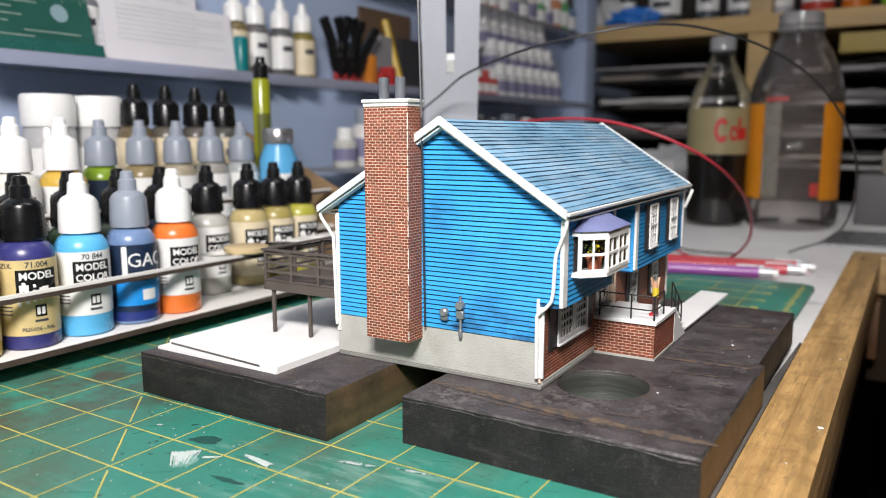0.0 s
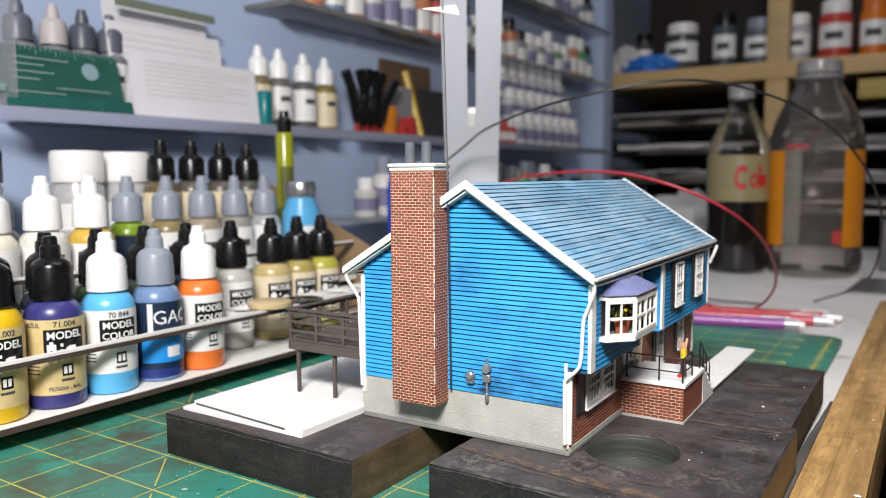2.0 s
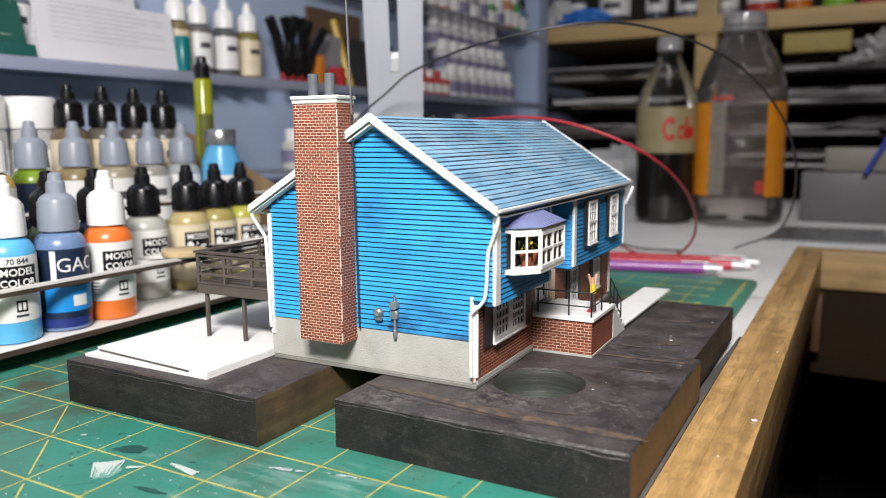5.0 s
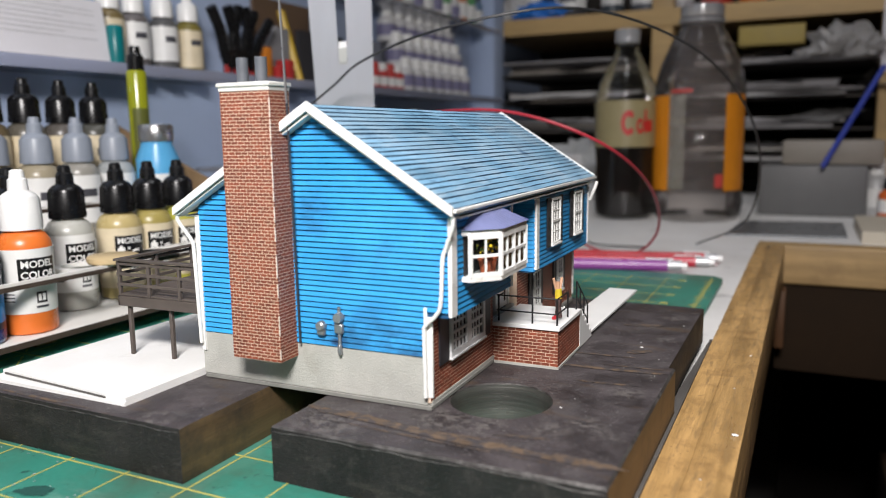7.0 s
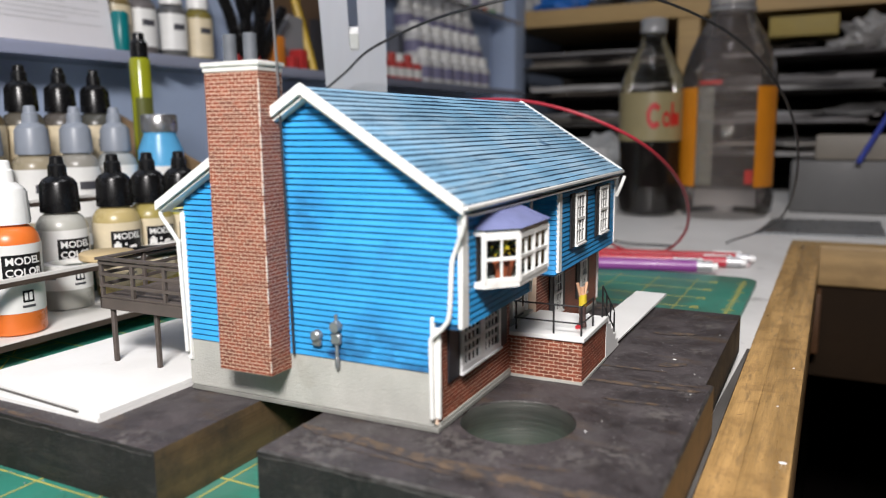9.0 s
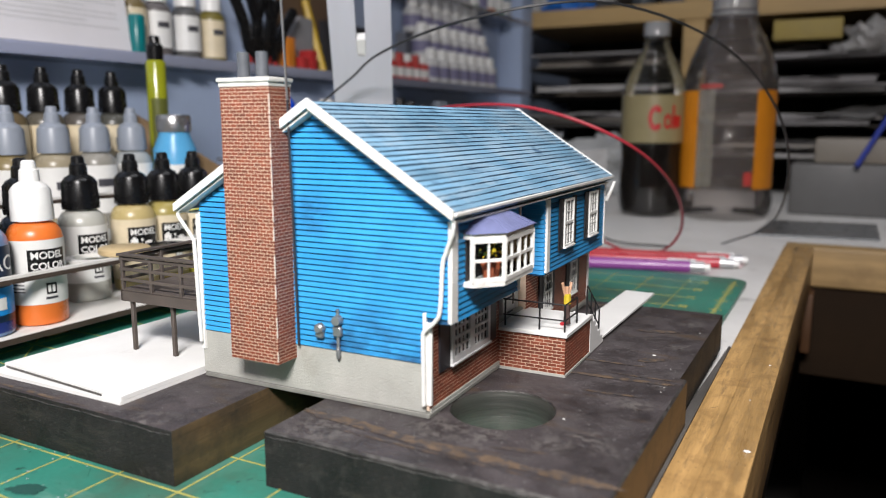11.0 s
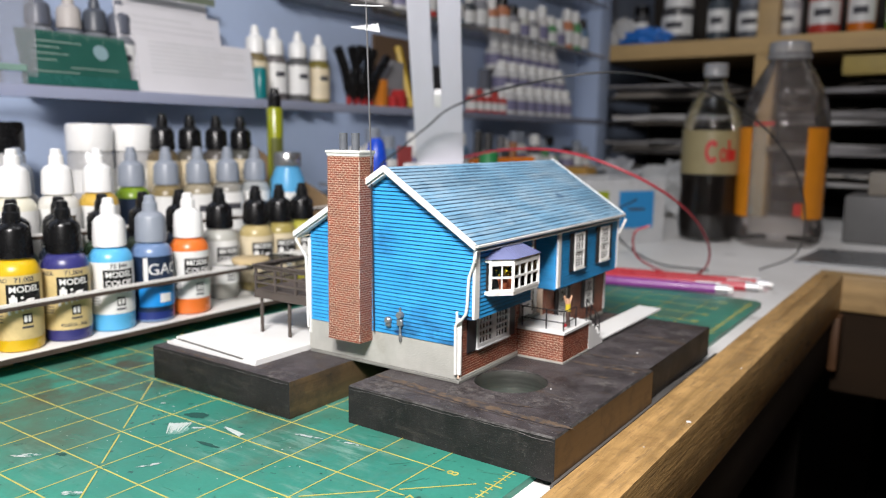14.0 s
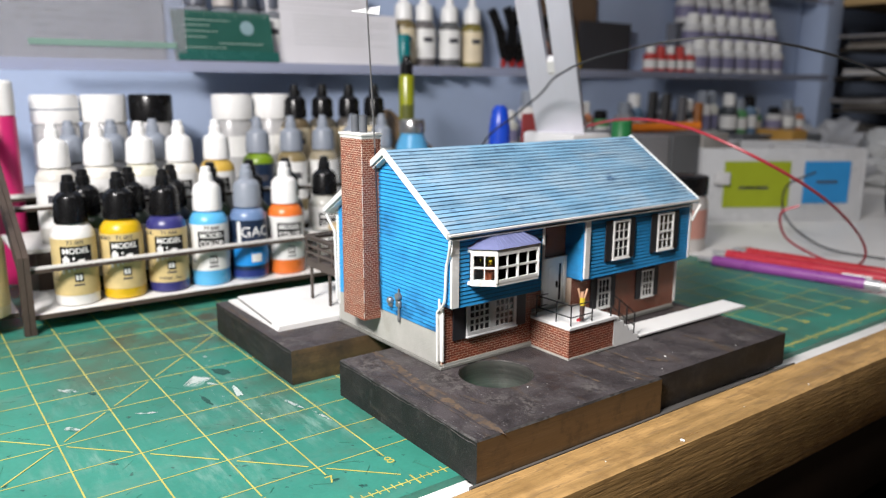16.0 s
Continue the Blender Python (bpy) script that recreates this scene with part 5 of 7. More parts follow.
for k, y in enumerate((0.3518, 0.3780, 0.4048, 0.4312)):
    dropper_bottle(-0.3990, y, 0.0641, ((0.12, 0.09, 0.05), (0.10, 0.09, 0.07), (0.09, 0.08, 0.07), (0.07, 0.07, 0.06))[k], BLACK, "cream", "", "brown paint in a black-capped dropper bottle on the top step", detail=False)


def paint_jar(x, y, z, lid, label, r=0.0175, h=0.070):
    b = thing("paint_jar", label, "paint jar", pose(x, y, z), "wide jars on the rack")
    part("body", turned([(r * 0.93, 0), (r, 0.002), (r, h * 0.66), (r * 0.9, h * 0.70), (r * 0.9, h * 0.72)], seg=28), plastic((0.42, 0.42, 0.42), 0.25), b, "translucent grey jar")
    part("lid", lathe(bmesh.new(), [(r, h * 0.70), (r * 1.02, h * 0.72), (r * 1.02, h * 0.97), (r * 0.94, h)], seg=56, ribs=1, rib_depth=0.0003, rib_z=(h * 0.715, h * 0.975)), lid, b)
    if y < 0.2:
        part("lid_groove", turned([(r * 1.024, h * 0.84), (r * 1.026, h * 0.845), (r * 1.024, h * 0.856)], seg=40), GREY, b, "grey groove round the lid")
    part("band", turned([(r * 1.003, h * 0.25), (r * 1.003, h * 0.5)], seg=28), label_white, b)
    return b


for y, lid, word in ((0.161, WHITE, "white"), (0.1955, WHITE, "white"), (0.231, BLACK, "black"), (0.2985, WHITE, "white"), (0.3345, WHITE, "white")):
    paint_jar(-0.4240, y + 0.006, 0.0641, lid, word + "-lidded wide paint jar on the top step", r=0.0165 if y > 0.16 else 0.0175, h=0.0695)

# pen, small blue pot, wooden disc on the rack
pen = thing("paint_pen", "yellow-green paint marker with a black cap standing upright", "paint pen", pose(-0.3815, 0.4560, 0.0641))
part("barrel", turned([(0.0068, 0), (0.0070, 0.002), (0.0070, 0.085), (0.006, 0.087)], seg=20), plastic((0.27, 0.29, 0.015), 0.2), pen)
part("print_band", arc_patch(0.00705, -80, 20, 0.012, 0.060, seg=8), plastic((0.10, 0.11, 0.02), 0.4), pen)
part("collar", turned([(0.0058, 0.086), (0.0058, 0.097), (0.0042, 0.099)], seg=20), BLACK, pen)
part("tip", turned([(0.0042, 0.098), (0.0036, 0.1035), (0.003, 0.104)], seg=16), BLACK, pen)
pot = thing("blue_pot", "small sky blue paint pot with silver lid", "paint pot", pose(-0.3505, 0.4410, 0.0386))
part("body", turned([(0.0135, 0), (0.0145, 0.002), (0.0145, 0.050), (0.0105, 0.060), (0.0105, 0.062)], seg=28), plastic((0.10, 0.38, 0.66), 0.25), pot)
part("lid", turned([(0.0112, 0.062), (0.0116, 0.063), (0.0116, 0.072), (0.0105, 0.0735)], seg=28), plastic((0.55, 0.55, 0.55), 0.3, metal=0.9), pot, "silver screw lid")
part("label", arc_patch(0.0146, -80, 30, 0.018, 0.040), label_white, pot)
disc = solid("wooden_disc", turned([(0.0125, 0), (0.013, 0.0006), (0.013, 0.0030), (0.0122, 0.0036)], seg=28), surface("bare_disc", (0.52, 0.40, 0.22), 0.6), "thin round wooden disc resting on the rack strip", "wooden disc")
disc.matrix_world = pose(-0.2690, 0.3270, 0.0388)
ring = solid("black_ring", turned([(0.0125, 0), (0.0130, 0.0004), (0.0130, 0.0010), (0.0108, 0.0010), (0.0104, 0.0003)], seg=28), BLACK, "flat black ring lying on the rack strip", "ring")
ring.matrix_world = pose(-0.2690, 0.3545, 0.0388)
# the neighbouring rack at the left end
side = thing("paint_rack", "end of a second dark plywood bottle rack", "paint rack")
for z in (0.0085, 0.036, 0.0635):
    part("shelf", boxed(-0.318 - z, -0.2605 - z * 1.6, -0.10, 0.112, z, z + 0.0025), board_white, side)
    part("shelf_edge", boxed(-0.2605 - z * 1.6, -0.2599 - z * 1.6, -0.10, 0.112, z - 0.0005, z + 0.0024), ply, side)
part("side_panel", prismed([(-0.2585, 0.0), (-0.2640, 0.0), (-0.2640, 0.038), (-0.4180, 0.130), (-0.4280, 0.130), (-0.4280, 0.138), (-0.4150, 0.138), (-0.2585, 0.046)], "y", 0.1122, 0.1150), ply, side)
part("back_panel", boxed(-0.428, -0.425, -0.10, 0.112, 0.0, 0.066), ply, side)
for k in range(3):
    dropper_bottle(-0.2755, 0.096 - G * k, 0.0111, ((0.6, 0.5, 0.3), (0.5, 0.1, 0.05), (0.1, 0.2, 0.1))[k], BLACK, "gold", "", "paint in a black-capped dropper bottle on the second rack", detail=False, group="dropper bottles on the second rack")
pinkpot = thing("pink_bottle", "tall magenta bottle with a white cap behind the rack end", "bottle", pose(-0.400, 0.128, 0.0))
part("body", turned([(0.009, 0), (0.010, 0.002), (0.010, 0.118), (0.009, 0.12)], seg=20), plastic((0.50, 0.02, 0.13), 0.35), pinkpot)
part("cap", turned([(0.0098, 0.12), (0.0100, 0.121), (0.0098, 0.142), (0.008, 0.144)], seg=20), WHITE, pinkpot)

# ---- wall shelf with its things ----
before_shelf = set(scene.objects)
SH = 0.154
shelf_clear = clear("cloudy_acrylic_shelf", (0.70, 0.74, 0.86), 0.12, 0.25)
lip_clear = clear("cloudy_acrylic_lip", (0.62, 0.66, 0.78), 0.15, 0.55, cloud_colour=(0.42, 0.45, 0.57))
solid("wall_shelf", boxed(-0.4675, -0.4085, -0.5, 1.28, SH - 0.006, SH, bevel=0.001), shelf_clear, "long cloudy acrylic wall shelf with a low lip", "shelf", kind="structure").visible_shadow = False
solid("shelf_lip", boxed(-0.4083, -0.4055, -0.5, 1.28, SH - 0.0075, SH + 0.0015, bevel=0.0005), lip_clear, "low cloudy lavender lip of the wall shelf", "shelf lip", kind="structure").visible_shadow = False
solid("wall_shelf_upper", boxed(-0.4675, -0.408, 0.50, 1.28, 0.262, 0.268, bevel=0.001), shelf_clear, "upper cloudy acrylic wall shelf", "shelf", kind="structure").visible_shadow = False
solid("corner_post", boxed(-0.4995, -0.430, 1.302, 1.350, -0.003, 0.75, bevel=0.002), wall_blue, "blue-grey painted corner post", "post", kind="structure")

green_card = surface("green_card", (0.015, 0.085, 0.065), 0.45, vary=0.12, big=20, fine=300, bump=0.05)
card = thing("ruler_card", "dark green printed ruler card leaning on the wall shelf", "ruler card", pose(-0.421, 0.2985, SH + 0.0005, 0, -14, 0))
part("sheet", boxed(-0.001, 0.0, -0.044, 0.044, 0.0085, 0.0445), green_card, card)
part("foot_fold", boxed(-0.001, 0.008, -0.0445, 0.0445, 0.0, 0.0085), plastic((0.02, 0.10, 0.085), 0.25), card)
for z, y0, y1 in ((0.036, -0.034, 0.006), (0.0315, -0.036, -0.012), (0.0265, -0.036, -0.006), (0.0215, -0.036, -0.016), (0.0165, -0.006, 0.034), (0.0125, -0.036, 0.0)):
    part("print_line", boxed(0.0001, 0.0003, y0, y1, z, z + 0.0008), plastic((0.25, 0.33, 0.29), 0.5), card)
bm = turned([(0.0062, 0), (0.0062, 0.0003)], seg=24)
bmesh.ops.rotate(bm, verts=bm.verts, matrix=Euler((0, radians(90), 0)).to_matrix(), cent=(0, 0, 0))
bmesh.ops.translate(bm, vec=(0.0002, 0.021, 0.031), verts=bm.verts)
part("round_emblem", bm, plastic((0.22, 0.33, 0.36), 0.5), card)
for k in range(26):
    part("ruler_tick", boxed(0.0001, 0.0003, -0.043 + 0.0034 * k, -0.0427 + 0.0034 * k, 0.0415 if k % 4 else 0.039, 0.0444), plastic((0.25, 0.33, 0.29), 0.5), card)

def paper_sheet(y0, y1, z1, x, tilt, label, lines=9, width=1.0):
    p = thing("paper_sheet", label, "paper", pose(x, (y0 + y1) / 2, SH + 0.0005, 0, tilt, 0), "papers on the shelf")
    h, w = z1 - SH, (y1 - y0) / 2
    part("sheet", boxed(-0.0006, 0.0, -w, w, 0.0, h), paper, p)
    for k in range(lines):
        part("print_line", boxed(0.0001, 0.0002, -w * 0.8, w * (0.85 if k % 3 else 0.4), h * (0.90 - 0.075 * k), h * (0.90 - 0.075 * k) + 0.0011), plastic((0.58, 0.58, 0.60), 0.7), p)
    return p


paper_sheet(0.352, 0.476, 0.203, -0.424, -8, "white printed instruction sheet leaning on the shelf", 8)
paper_sheet(0.345, 0.452, 0.228, -0.437, -8, "white printed sheet with a torn top behind the others", 10)
paper_sheet(0.349, 0.445, 0.247, -0.447, -6, "printed colour card with dark heading behind the papers", 4)
solid("printed_header", boxed(-0.4440, -0.4430, 0.352, 0.445, 0.239, 0.2455), plastic((0.16, 0.19, 0.14), 0.5), "dark green printed heading strip above the papers", "card strip")
case = thing("clear_case", "milky clear acrylic sheet case with faint print", "display case", pose(-0.440, 0.195, SH))
acrylic = clear("milky_acrylic", (0.80, 0.82, 0.86), 0.10, 0.26, cloud_colour=(0.42, 0.42, 0.44))
for a in ((0.024, 0.0255, -0.072, 0.066, 0.0, 0.092), (-0.026, 0.024, -0.0735, -0.072, 0.0, 0.092)):
    part("panel", boxed(*a), acrylic, case, "milky clear panel").visible_shadow = False
part("backing_sheet", boxed(-0.026, -0.025, -0.07, 0.064, 0.0, 0.088), plastic((0.33, 0.33, 0.35), 0.7), case)
scribble = random.Random(17)
for k in range(11):
    y = -0.064
    while y < 0.05:
        w = scribble.uniform(0.004, 0.014)
        if scribble.random() < 0.75:
            part("print_line", boxed(-0.0248, -0.0245, y, y + w, 0.022 + 0.006 * k, 0.0229 + 0.006 * k), plastic((0.16, 0.16, 0.17), 0.7), case)
        y += w + scribble.uniform(0.002, 0.006)
part("green_strip", boxed(0.0256, 0.0264, -0.05, 0.058, 0.011, 0.0155), plastic((0.20, 0.32, 0.27), 0.4), case)
for y, c in ((0.283, plastic((0.10, 0.11, 0.14), 0.4)), (0.308, plastic((0.45, 0.42, 0.40), 0.5)), (0.330, plastic((0.07, 0.08, 0.10), 0.4)), (0.352, plastic((0.10, 0.11, 0.14), 0.4))):
    dropper_bottle(-0.452, y, SH, (0.15, 0.16, 0.18), c, "white", "", "grey paint in a small dropper bottle behind the ruler card", detail=False, group="bottles behind the card")

for k, (y, paint) in enumerate(((0.4967, (0.16, 0.12, 0.05)), (0.5221, (0.12, 0.11, 0.11)), (0.5551, (0.09, 0.09, 0.09)), (0.586, (0.17, 0.14, 0.03)))):
    b = dropper_bottle(-0.4475, y, SH, paint, WHITE, "cream" if k in (0, 3) else "white", "", "grey-brown paint in a white-capped dropper bottle on the wall shelf", detail=False, tall=0.965, group="bottles on the wall shelf")
teal = solid("teal_tube", turned([(0.006, 0), (0.0065, 0.002), (0.0065, 0.030), (0.005, 0.032)], seg=18), plastic((0.0, 0.15, 0.16), 0.35), "small teal plastic tube on the wall shelf", "tube")
teal.matrix_world = pose(-0.4250, 0.482, SH)


def clamp(y, lean, label):
    c = thing("spring_clamp", label, "spring clamp", pose(-0.435, y, SH, lean, 0, 0), "spring clamps on the shelf")
    for s in (-1, 1):
        part("handle", rod(curve_pts(((0, 0.001 * s, 0.010), (0.001, 0.006 * s, 0.026), (0.002, 0.009 * s, 0.042), (0.003, 0.017 * s, 0.060), (0.003, 0.020 * s, 0.066)), 16), 0.0052, 8), BLACK, c)
        part("jaw", rod(((0, 0.004 * s, 0.014), (0, 0.006 * s, 0.0035)), 0.0032, 8), plastic((0.30, 0.02, 0.02), 0.4), c, "red jaw")
    part("spring", rod(((-0.006, 0, 0.022), (0.006, 0, 0.022)), 0.006, 10), BLACK, c)
    return c


clamp(0.628, 7, "black spring clamp with red jaw pads standing on the shelf")
clamp(0.640, -2, "black spring clamp with red jaw pads standing on the shelf")
clamp(0.652, -13, "black spring clamp with red jaw pads leaning on the shelf")
for k, (y, z, col, word) in enumerate(((0.678, 0.030, (0.55, 0.18, 0.02), "orange"), (0.70, 0.012, (0.40, 0.03, 0.03), "red"), (0.715, 0.02, (0.42, 0.03, 0.03), "red"))):
    solid("plastic_clip", box(bmesh.new(), -0.445, -0.428, y - 0.006, y + 0.006, SH + 0.0002, SH + z + 0.004, 0.003), plastic(col, 0.4), word + " plastic clip lying on the wall shelf", "clip", "clips on the shelf")
solid("grey_block", prismed([(0.665, SH + 0.0002), (0.735, SH + 0.0002), (0.735, SH + 0.058), (0.715, SH + 0.060)], "x", -0.452, -0.445), plastic((0.22, 0.22, 0.23), 0.6), "grey sheet offcut leaning on the wall shelf", "offcut")
solid("yellow_pencil", rod(((-0.44, 0.745, SH + 0.004), (-0.460, 0.742, SH + 0.080)), 0.0045, 6), plastic((0.55, 0.36, 0.02), 0.4), "yellow pencil leaning on the wall shelf", "pencil")
solid("brown_panel", boxed(-0.467, -0.463, 0.70, 0.80, SH + 0.0002, 0.245), surface("hardboard", (0.12, 0.075, 0.045), 0.7), "brown hardboard offcut leaning at the wall", "offcut")
solid("black_box", boxed(-0.455, -0.449, 0.76, 0.85, SH + 0.0002, 0.215), plastic((0.03, 0.03, 0.035), 0.6), "black plastic box on the wall shelf", "box")


def small_pot(x, y, z, body, cap, label, r=0.011, h=0.05, group="small pots on the wall shelves"):
    b = thing("craft_paint_bottle", label, "paint bottle", pose(x, y, z), group)
    part("body", turned([(r * 0.94, 0), (r, 0.002), (r, h * 0.62), (r * 0.7, h * 0.70), (r * 0.62, h * 0.72)], seg=18), plastic(body, 0.35), b)
    part("cap", turned([(r * 0.66, h * 0.71), (r * 0.66, h * 0.96), (r * 0.5, h)], seg=18), cap, b)
    part("label", turned([(r * 1.01, h * 0.16), (r * 1.01, h * 0.48)], seg=18), label_white if sum(body) < 1.5 else plastic((0.20, 0.19, 0.31), 0.5), b)
    return b


rng = random.Random(11)
hues = [(0.6, 0.6, 0.6), (0.62, 0.6, 0.58), (0.5, 0.05, 0.04), (0.12, 0.2, 0.3), (0.55, 0.55, 0.5), (0.05, 0.06, 0.07), (0.10, 0.3, 0.12), (0.5, 0.2, 0.1), (0.25, 0.25, 0.27)]
words = ["white", "pale grey", "red", "slate blue", "cream", "black", "green", "rust", "dark grey"]
# three tiers of white bottles standing in front of the corner
for tier, z in enumerate((0.120, 0.154, 0.190)):
    for k in range(7):
        y = 0.962 + 0.031 * k
        small_pot(-0.424 - 0.0135 * tier, y, SH + 0.0002 + 0.034 * tier, (0.62, 0.62, 0.62), WHITE, "white craft paint bottle with purple label on the tiered stand", 0.0135, 0.046)
solid("tier_stand", box(box(bmesh.new(), -0.4515, -0.4385, 0.945, 1.17, SH + 0.0002, SH + 0.0335), -0.4665, -0.4520, 0.945, 1.17, SH + 0.0002, SH + 0.0675), plastic((0.16, 0.17, 0.2), 0.5), "dark stepped stand for craft paint bottles", "stand")
for k in range(5):
    small_pot(-0.425, 0.862 + 0.020 * k, SH, (0.48, 0.04, 0.035), plastic((0.5, 0.05, 0.04), 0.4) if k % 2 else WHITE, "small red paint bottle on the wall shelf", 0.009, 0.034)
for k in range(24):
    c = rng.randrange(len(hues))
    small_pot(-0.440, 0.53 + 0.031 * k, 0.2682, hues[c], WHITE if rng.random() < 0.5 else BLACK, words[c] + " craft paint bottle on the upper wall shelf", 0.0125, rng.choice((0.05, 0.062, 0.07)))
solid("wall_shelf_top", boxed(-0.4675, -0.408, 0.85, 1.28, 0.350, 0.356, bevel=0.001), shelf_clear, "top cloudy acrylic wall shelf", "shelf", kind="structure").visible_shadow = False
for k in range(13):
    c = rng.randrange(len(hues))
    small_pot(-0.440, 0.87 + 0.031 * k, 0.3562, hues[c], WHITE if rng.random() < 0.5 else BLACK, words[c] + " craft paint bottle on the top wall shelf", 0.0125, rng.choice((0.05, 0.062)))


# the shelf and all on it stand a little farther back and up on the wall
for ob in set(scene.objects) - before_shelf:
    if ob.parent is None:
        ob.matrix_basis = Matrix.Translation((-0.015, 0.010, 0.005)) @ ob.matrix_basis


# ---- slotted lamp arm behind the model ----
arm = thing("lamp_arm", "leaning white metal lamp arm with a long slot", "lamp arm")
up = Vector((0.29, -0.49, 0.82)).normalized()
foot_at = Vector((-0.246, 0.523, 0.100))
across = Vector((0.845, 0.535, 0.0)).normalized()
across = (across - up * across.dot(up)).normalized()
normal = across.cross(up)
base_m = Matrix((across, normal, up)).transposed().to_4x4()
base_m.translation = foot_at
bm = bmesh.new()
W, T, LENGTH, S0 = 0.020, 0.004, 0.62, 0.066
for x0, x1, z0, z1 in ((-W, W, 0.0, S0), (-W, -0.003, S0, LENGTH), (0.003, W, S0, LENGTH)):
    box(bm, x0, x1, -T, T, z0, z1)
bar_ob = part("slotted_bar", bm, aluminium, arm, "white slotted metal bar")
bar_ob.matrix_local = base_m
pin = part("slot_pin", boxed(-0.0028, 0.0028, -T - 0.001, T, S0 - 0.002, S0 + 0.010), WHITE, arm)
pin.matrix_local = base_m
part("arm_block", boxed(-0.275, -0.215, 0.505, 0.550, 0.082, 0.104, bevel=0.003), plastic((0.70, 0.70, 0.70), 0.35), arm, "white clamp block")
part("arm_post", turned([(0.016, -0.003), (0.016, 0.002), (0.011, 0.004), (0.011, 0.082)], x=-0.246, y=0.53, seg=24), plastic((0.5, 0.5, 0.52), 0.3, metal=0.7), arm)
# lamp head at the top of the arm, above the bench
tip = foot_at + up * 0.64
part("lamp_head", boxed(tip.x - 0.10, tip.x + 0.06, tip.y - 0.10, tip.y + 0.10, tip.z - 0.005, tip.z + 0.02, bevel=0.004), plastic((0.6, 0.6, 0.62), 0.4), arm)

blue = thing("blue_bottle", "small bright blue plastic bottle standing on the bench", "bottle", pose(-0.300, 0.500, -0.003))
part("body", turned([(0.0085, 0), (0.0095, 0.002), (0.0095, 0.108), (0.007, 0.124), (0.004, 0.128)], seg=20), plastic((0.01, 0.06, 0.5), 0.3), blue)
part("ring", turned([(0.0112, 0.06), (0.0112, 0.07)], seg=20), plastic((0.3, 0.05, 0.05), 0.4), blue)
solid("red_card", boxed(-0.288, -0.2865, 0.515, 0.535, -0.003, 0.118), plastic((0.30, 0.05, 0.05), 0.5), "narrow red card standing behind the model", "card")
solid("green_cap_bottle", turned([(0.011, -0.003), (0.012, 0.0), (0.012, 0.085), (0.009, 0.09), (0.009, 0.112), (0.007, 0.114)], seg=20, x=-0.235, y=0.585), plastic((0.02, 0.16, 0.05), 0.35), "dark green bottle on the bench behind the model", "bottle")

# ---- wires, pencils ----
black_wire = solid("black_wire", rod(curve_pts(((-0.240, 0.462, 0.0012), (-0.262, 0.440, 0.045), (-0.257, 0.445, 0.095), (-0.246, 0.470, 0.119), (-0.228, 0.480, 0.136), (-0.195, 0.466, 0.150), (-0.127, 0.444, 0.1625), (-0.06, 0.470, 0.171), (-0.010, 0.535, 0.155), (0.020, 0.590, 0.120), (0.029, 0.640, 0.075), (0.015, 0.705, 0.028), (-0.03, 0.777, -0.0015)), 80), 0.0008, 6), plastic((0.02, 0.02, 0.022), 0.4), "thin black wire arching over the bench", "wire")
red_wire = solid("red_wire", rod(curve_pts(((-0.25, 0.545, 0.106), (-0.18, 0.52, 0.117), (-0.11, 0.50, 0.116), (-0.055, 0.512, 0.096), (-0.035, 0.565, 0.066), (-0.040, 0.63, 0.030), (-0.065, 0.68, 0.003), (-0.095, 0.685, 0.001), (-0.115, 0.66, 0.018), (-0.110, 0.637, 0.042), (-0.098, 0.642, 0.050)), 100), 0.00105, 6), plastic((0.42, 0.03, 0.05), 0.35), "red insulated wire arching over the bench and looping", "wire")
solid("black_wire", rod(curve_pts(((-0.170, 0.80, 0.06), (-0.185, 0.775, 0.045), (-0.165, 0.745, 0.020), (-0.12, 0.73, 0.002), (-0.07, 0.74, -0.0015)), 40), 0.001, 6), plastic((0.02, 0.02, 0.022), 0.4), "thin black wire hanging from the crate to the bench", "wire")


def pencil(a, b, r, colour, label, ends=True):
    a, b = Vector(a), Vector(b)
    d = (b - a).normalized()
    p = thing("mechanical_pencil", label, "pencil", None, "pencils on the bench")
    part("barrel", rod((a + d * 0.012, b - d * 0.014), r, 12), colour, p)
    part("tip", rod((a, a + d * 0.006, a + d * 0.0121), r * 0.55, 10), plastic((0.6, 0.6, 0.6), 0.3, metal=0.8), p)
    part("ferrule", rod((b - d * 0.0141, b - d * 0.004), r * 0.95, 12), plastic((0.45, 0.45, 0.46), 0.35, metal=0.6), p)
    part("button", rod((b - d * 0.004, b), r * 0.6, 10), WHITE, p)
    part("clip", rod((b - d * 0.03 + Vector((0, 0, r * 1.1)), b - d * 0.010 + Vector((0, 0, r * 1.1))), r * 0.2, 6), plastic((0.6, 0.6, 0.6), 0.3, metal=0.8), p)
    return p


pencil((-0.150, 0.590, 0.0038), (-0.017, 0.622, 0.0038), 0.0045, plastic((0.26, 0.06, 0.28), 0.3), "purple mechanical pencil with silver ends on the mat edge")
pencil((-0.165, 0.632, 0.0012), (-0.002, 0.662, 0.0012), 0.0042, plastic((0.45, 0.03, 0.05), 0.3), "red mechanical pencil lying on the bench")
pencil((-0.160, 0.655, 0.0012), (0.002, 0.682, 0.0012), 0.0042, plastic((0.45, 0.03, 0.04), 0.3), "red mechanical pencil beside the other one")
solid("clear_ruler", boxed(-0.17, 0.0, 0.668, 0.690, -0.0028, -0.0015), plastic((0.55, 0.42, 0.42), 0.3), "pale plastic ruler lying under the pencils", "ruler")

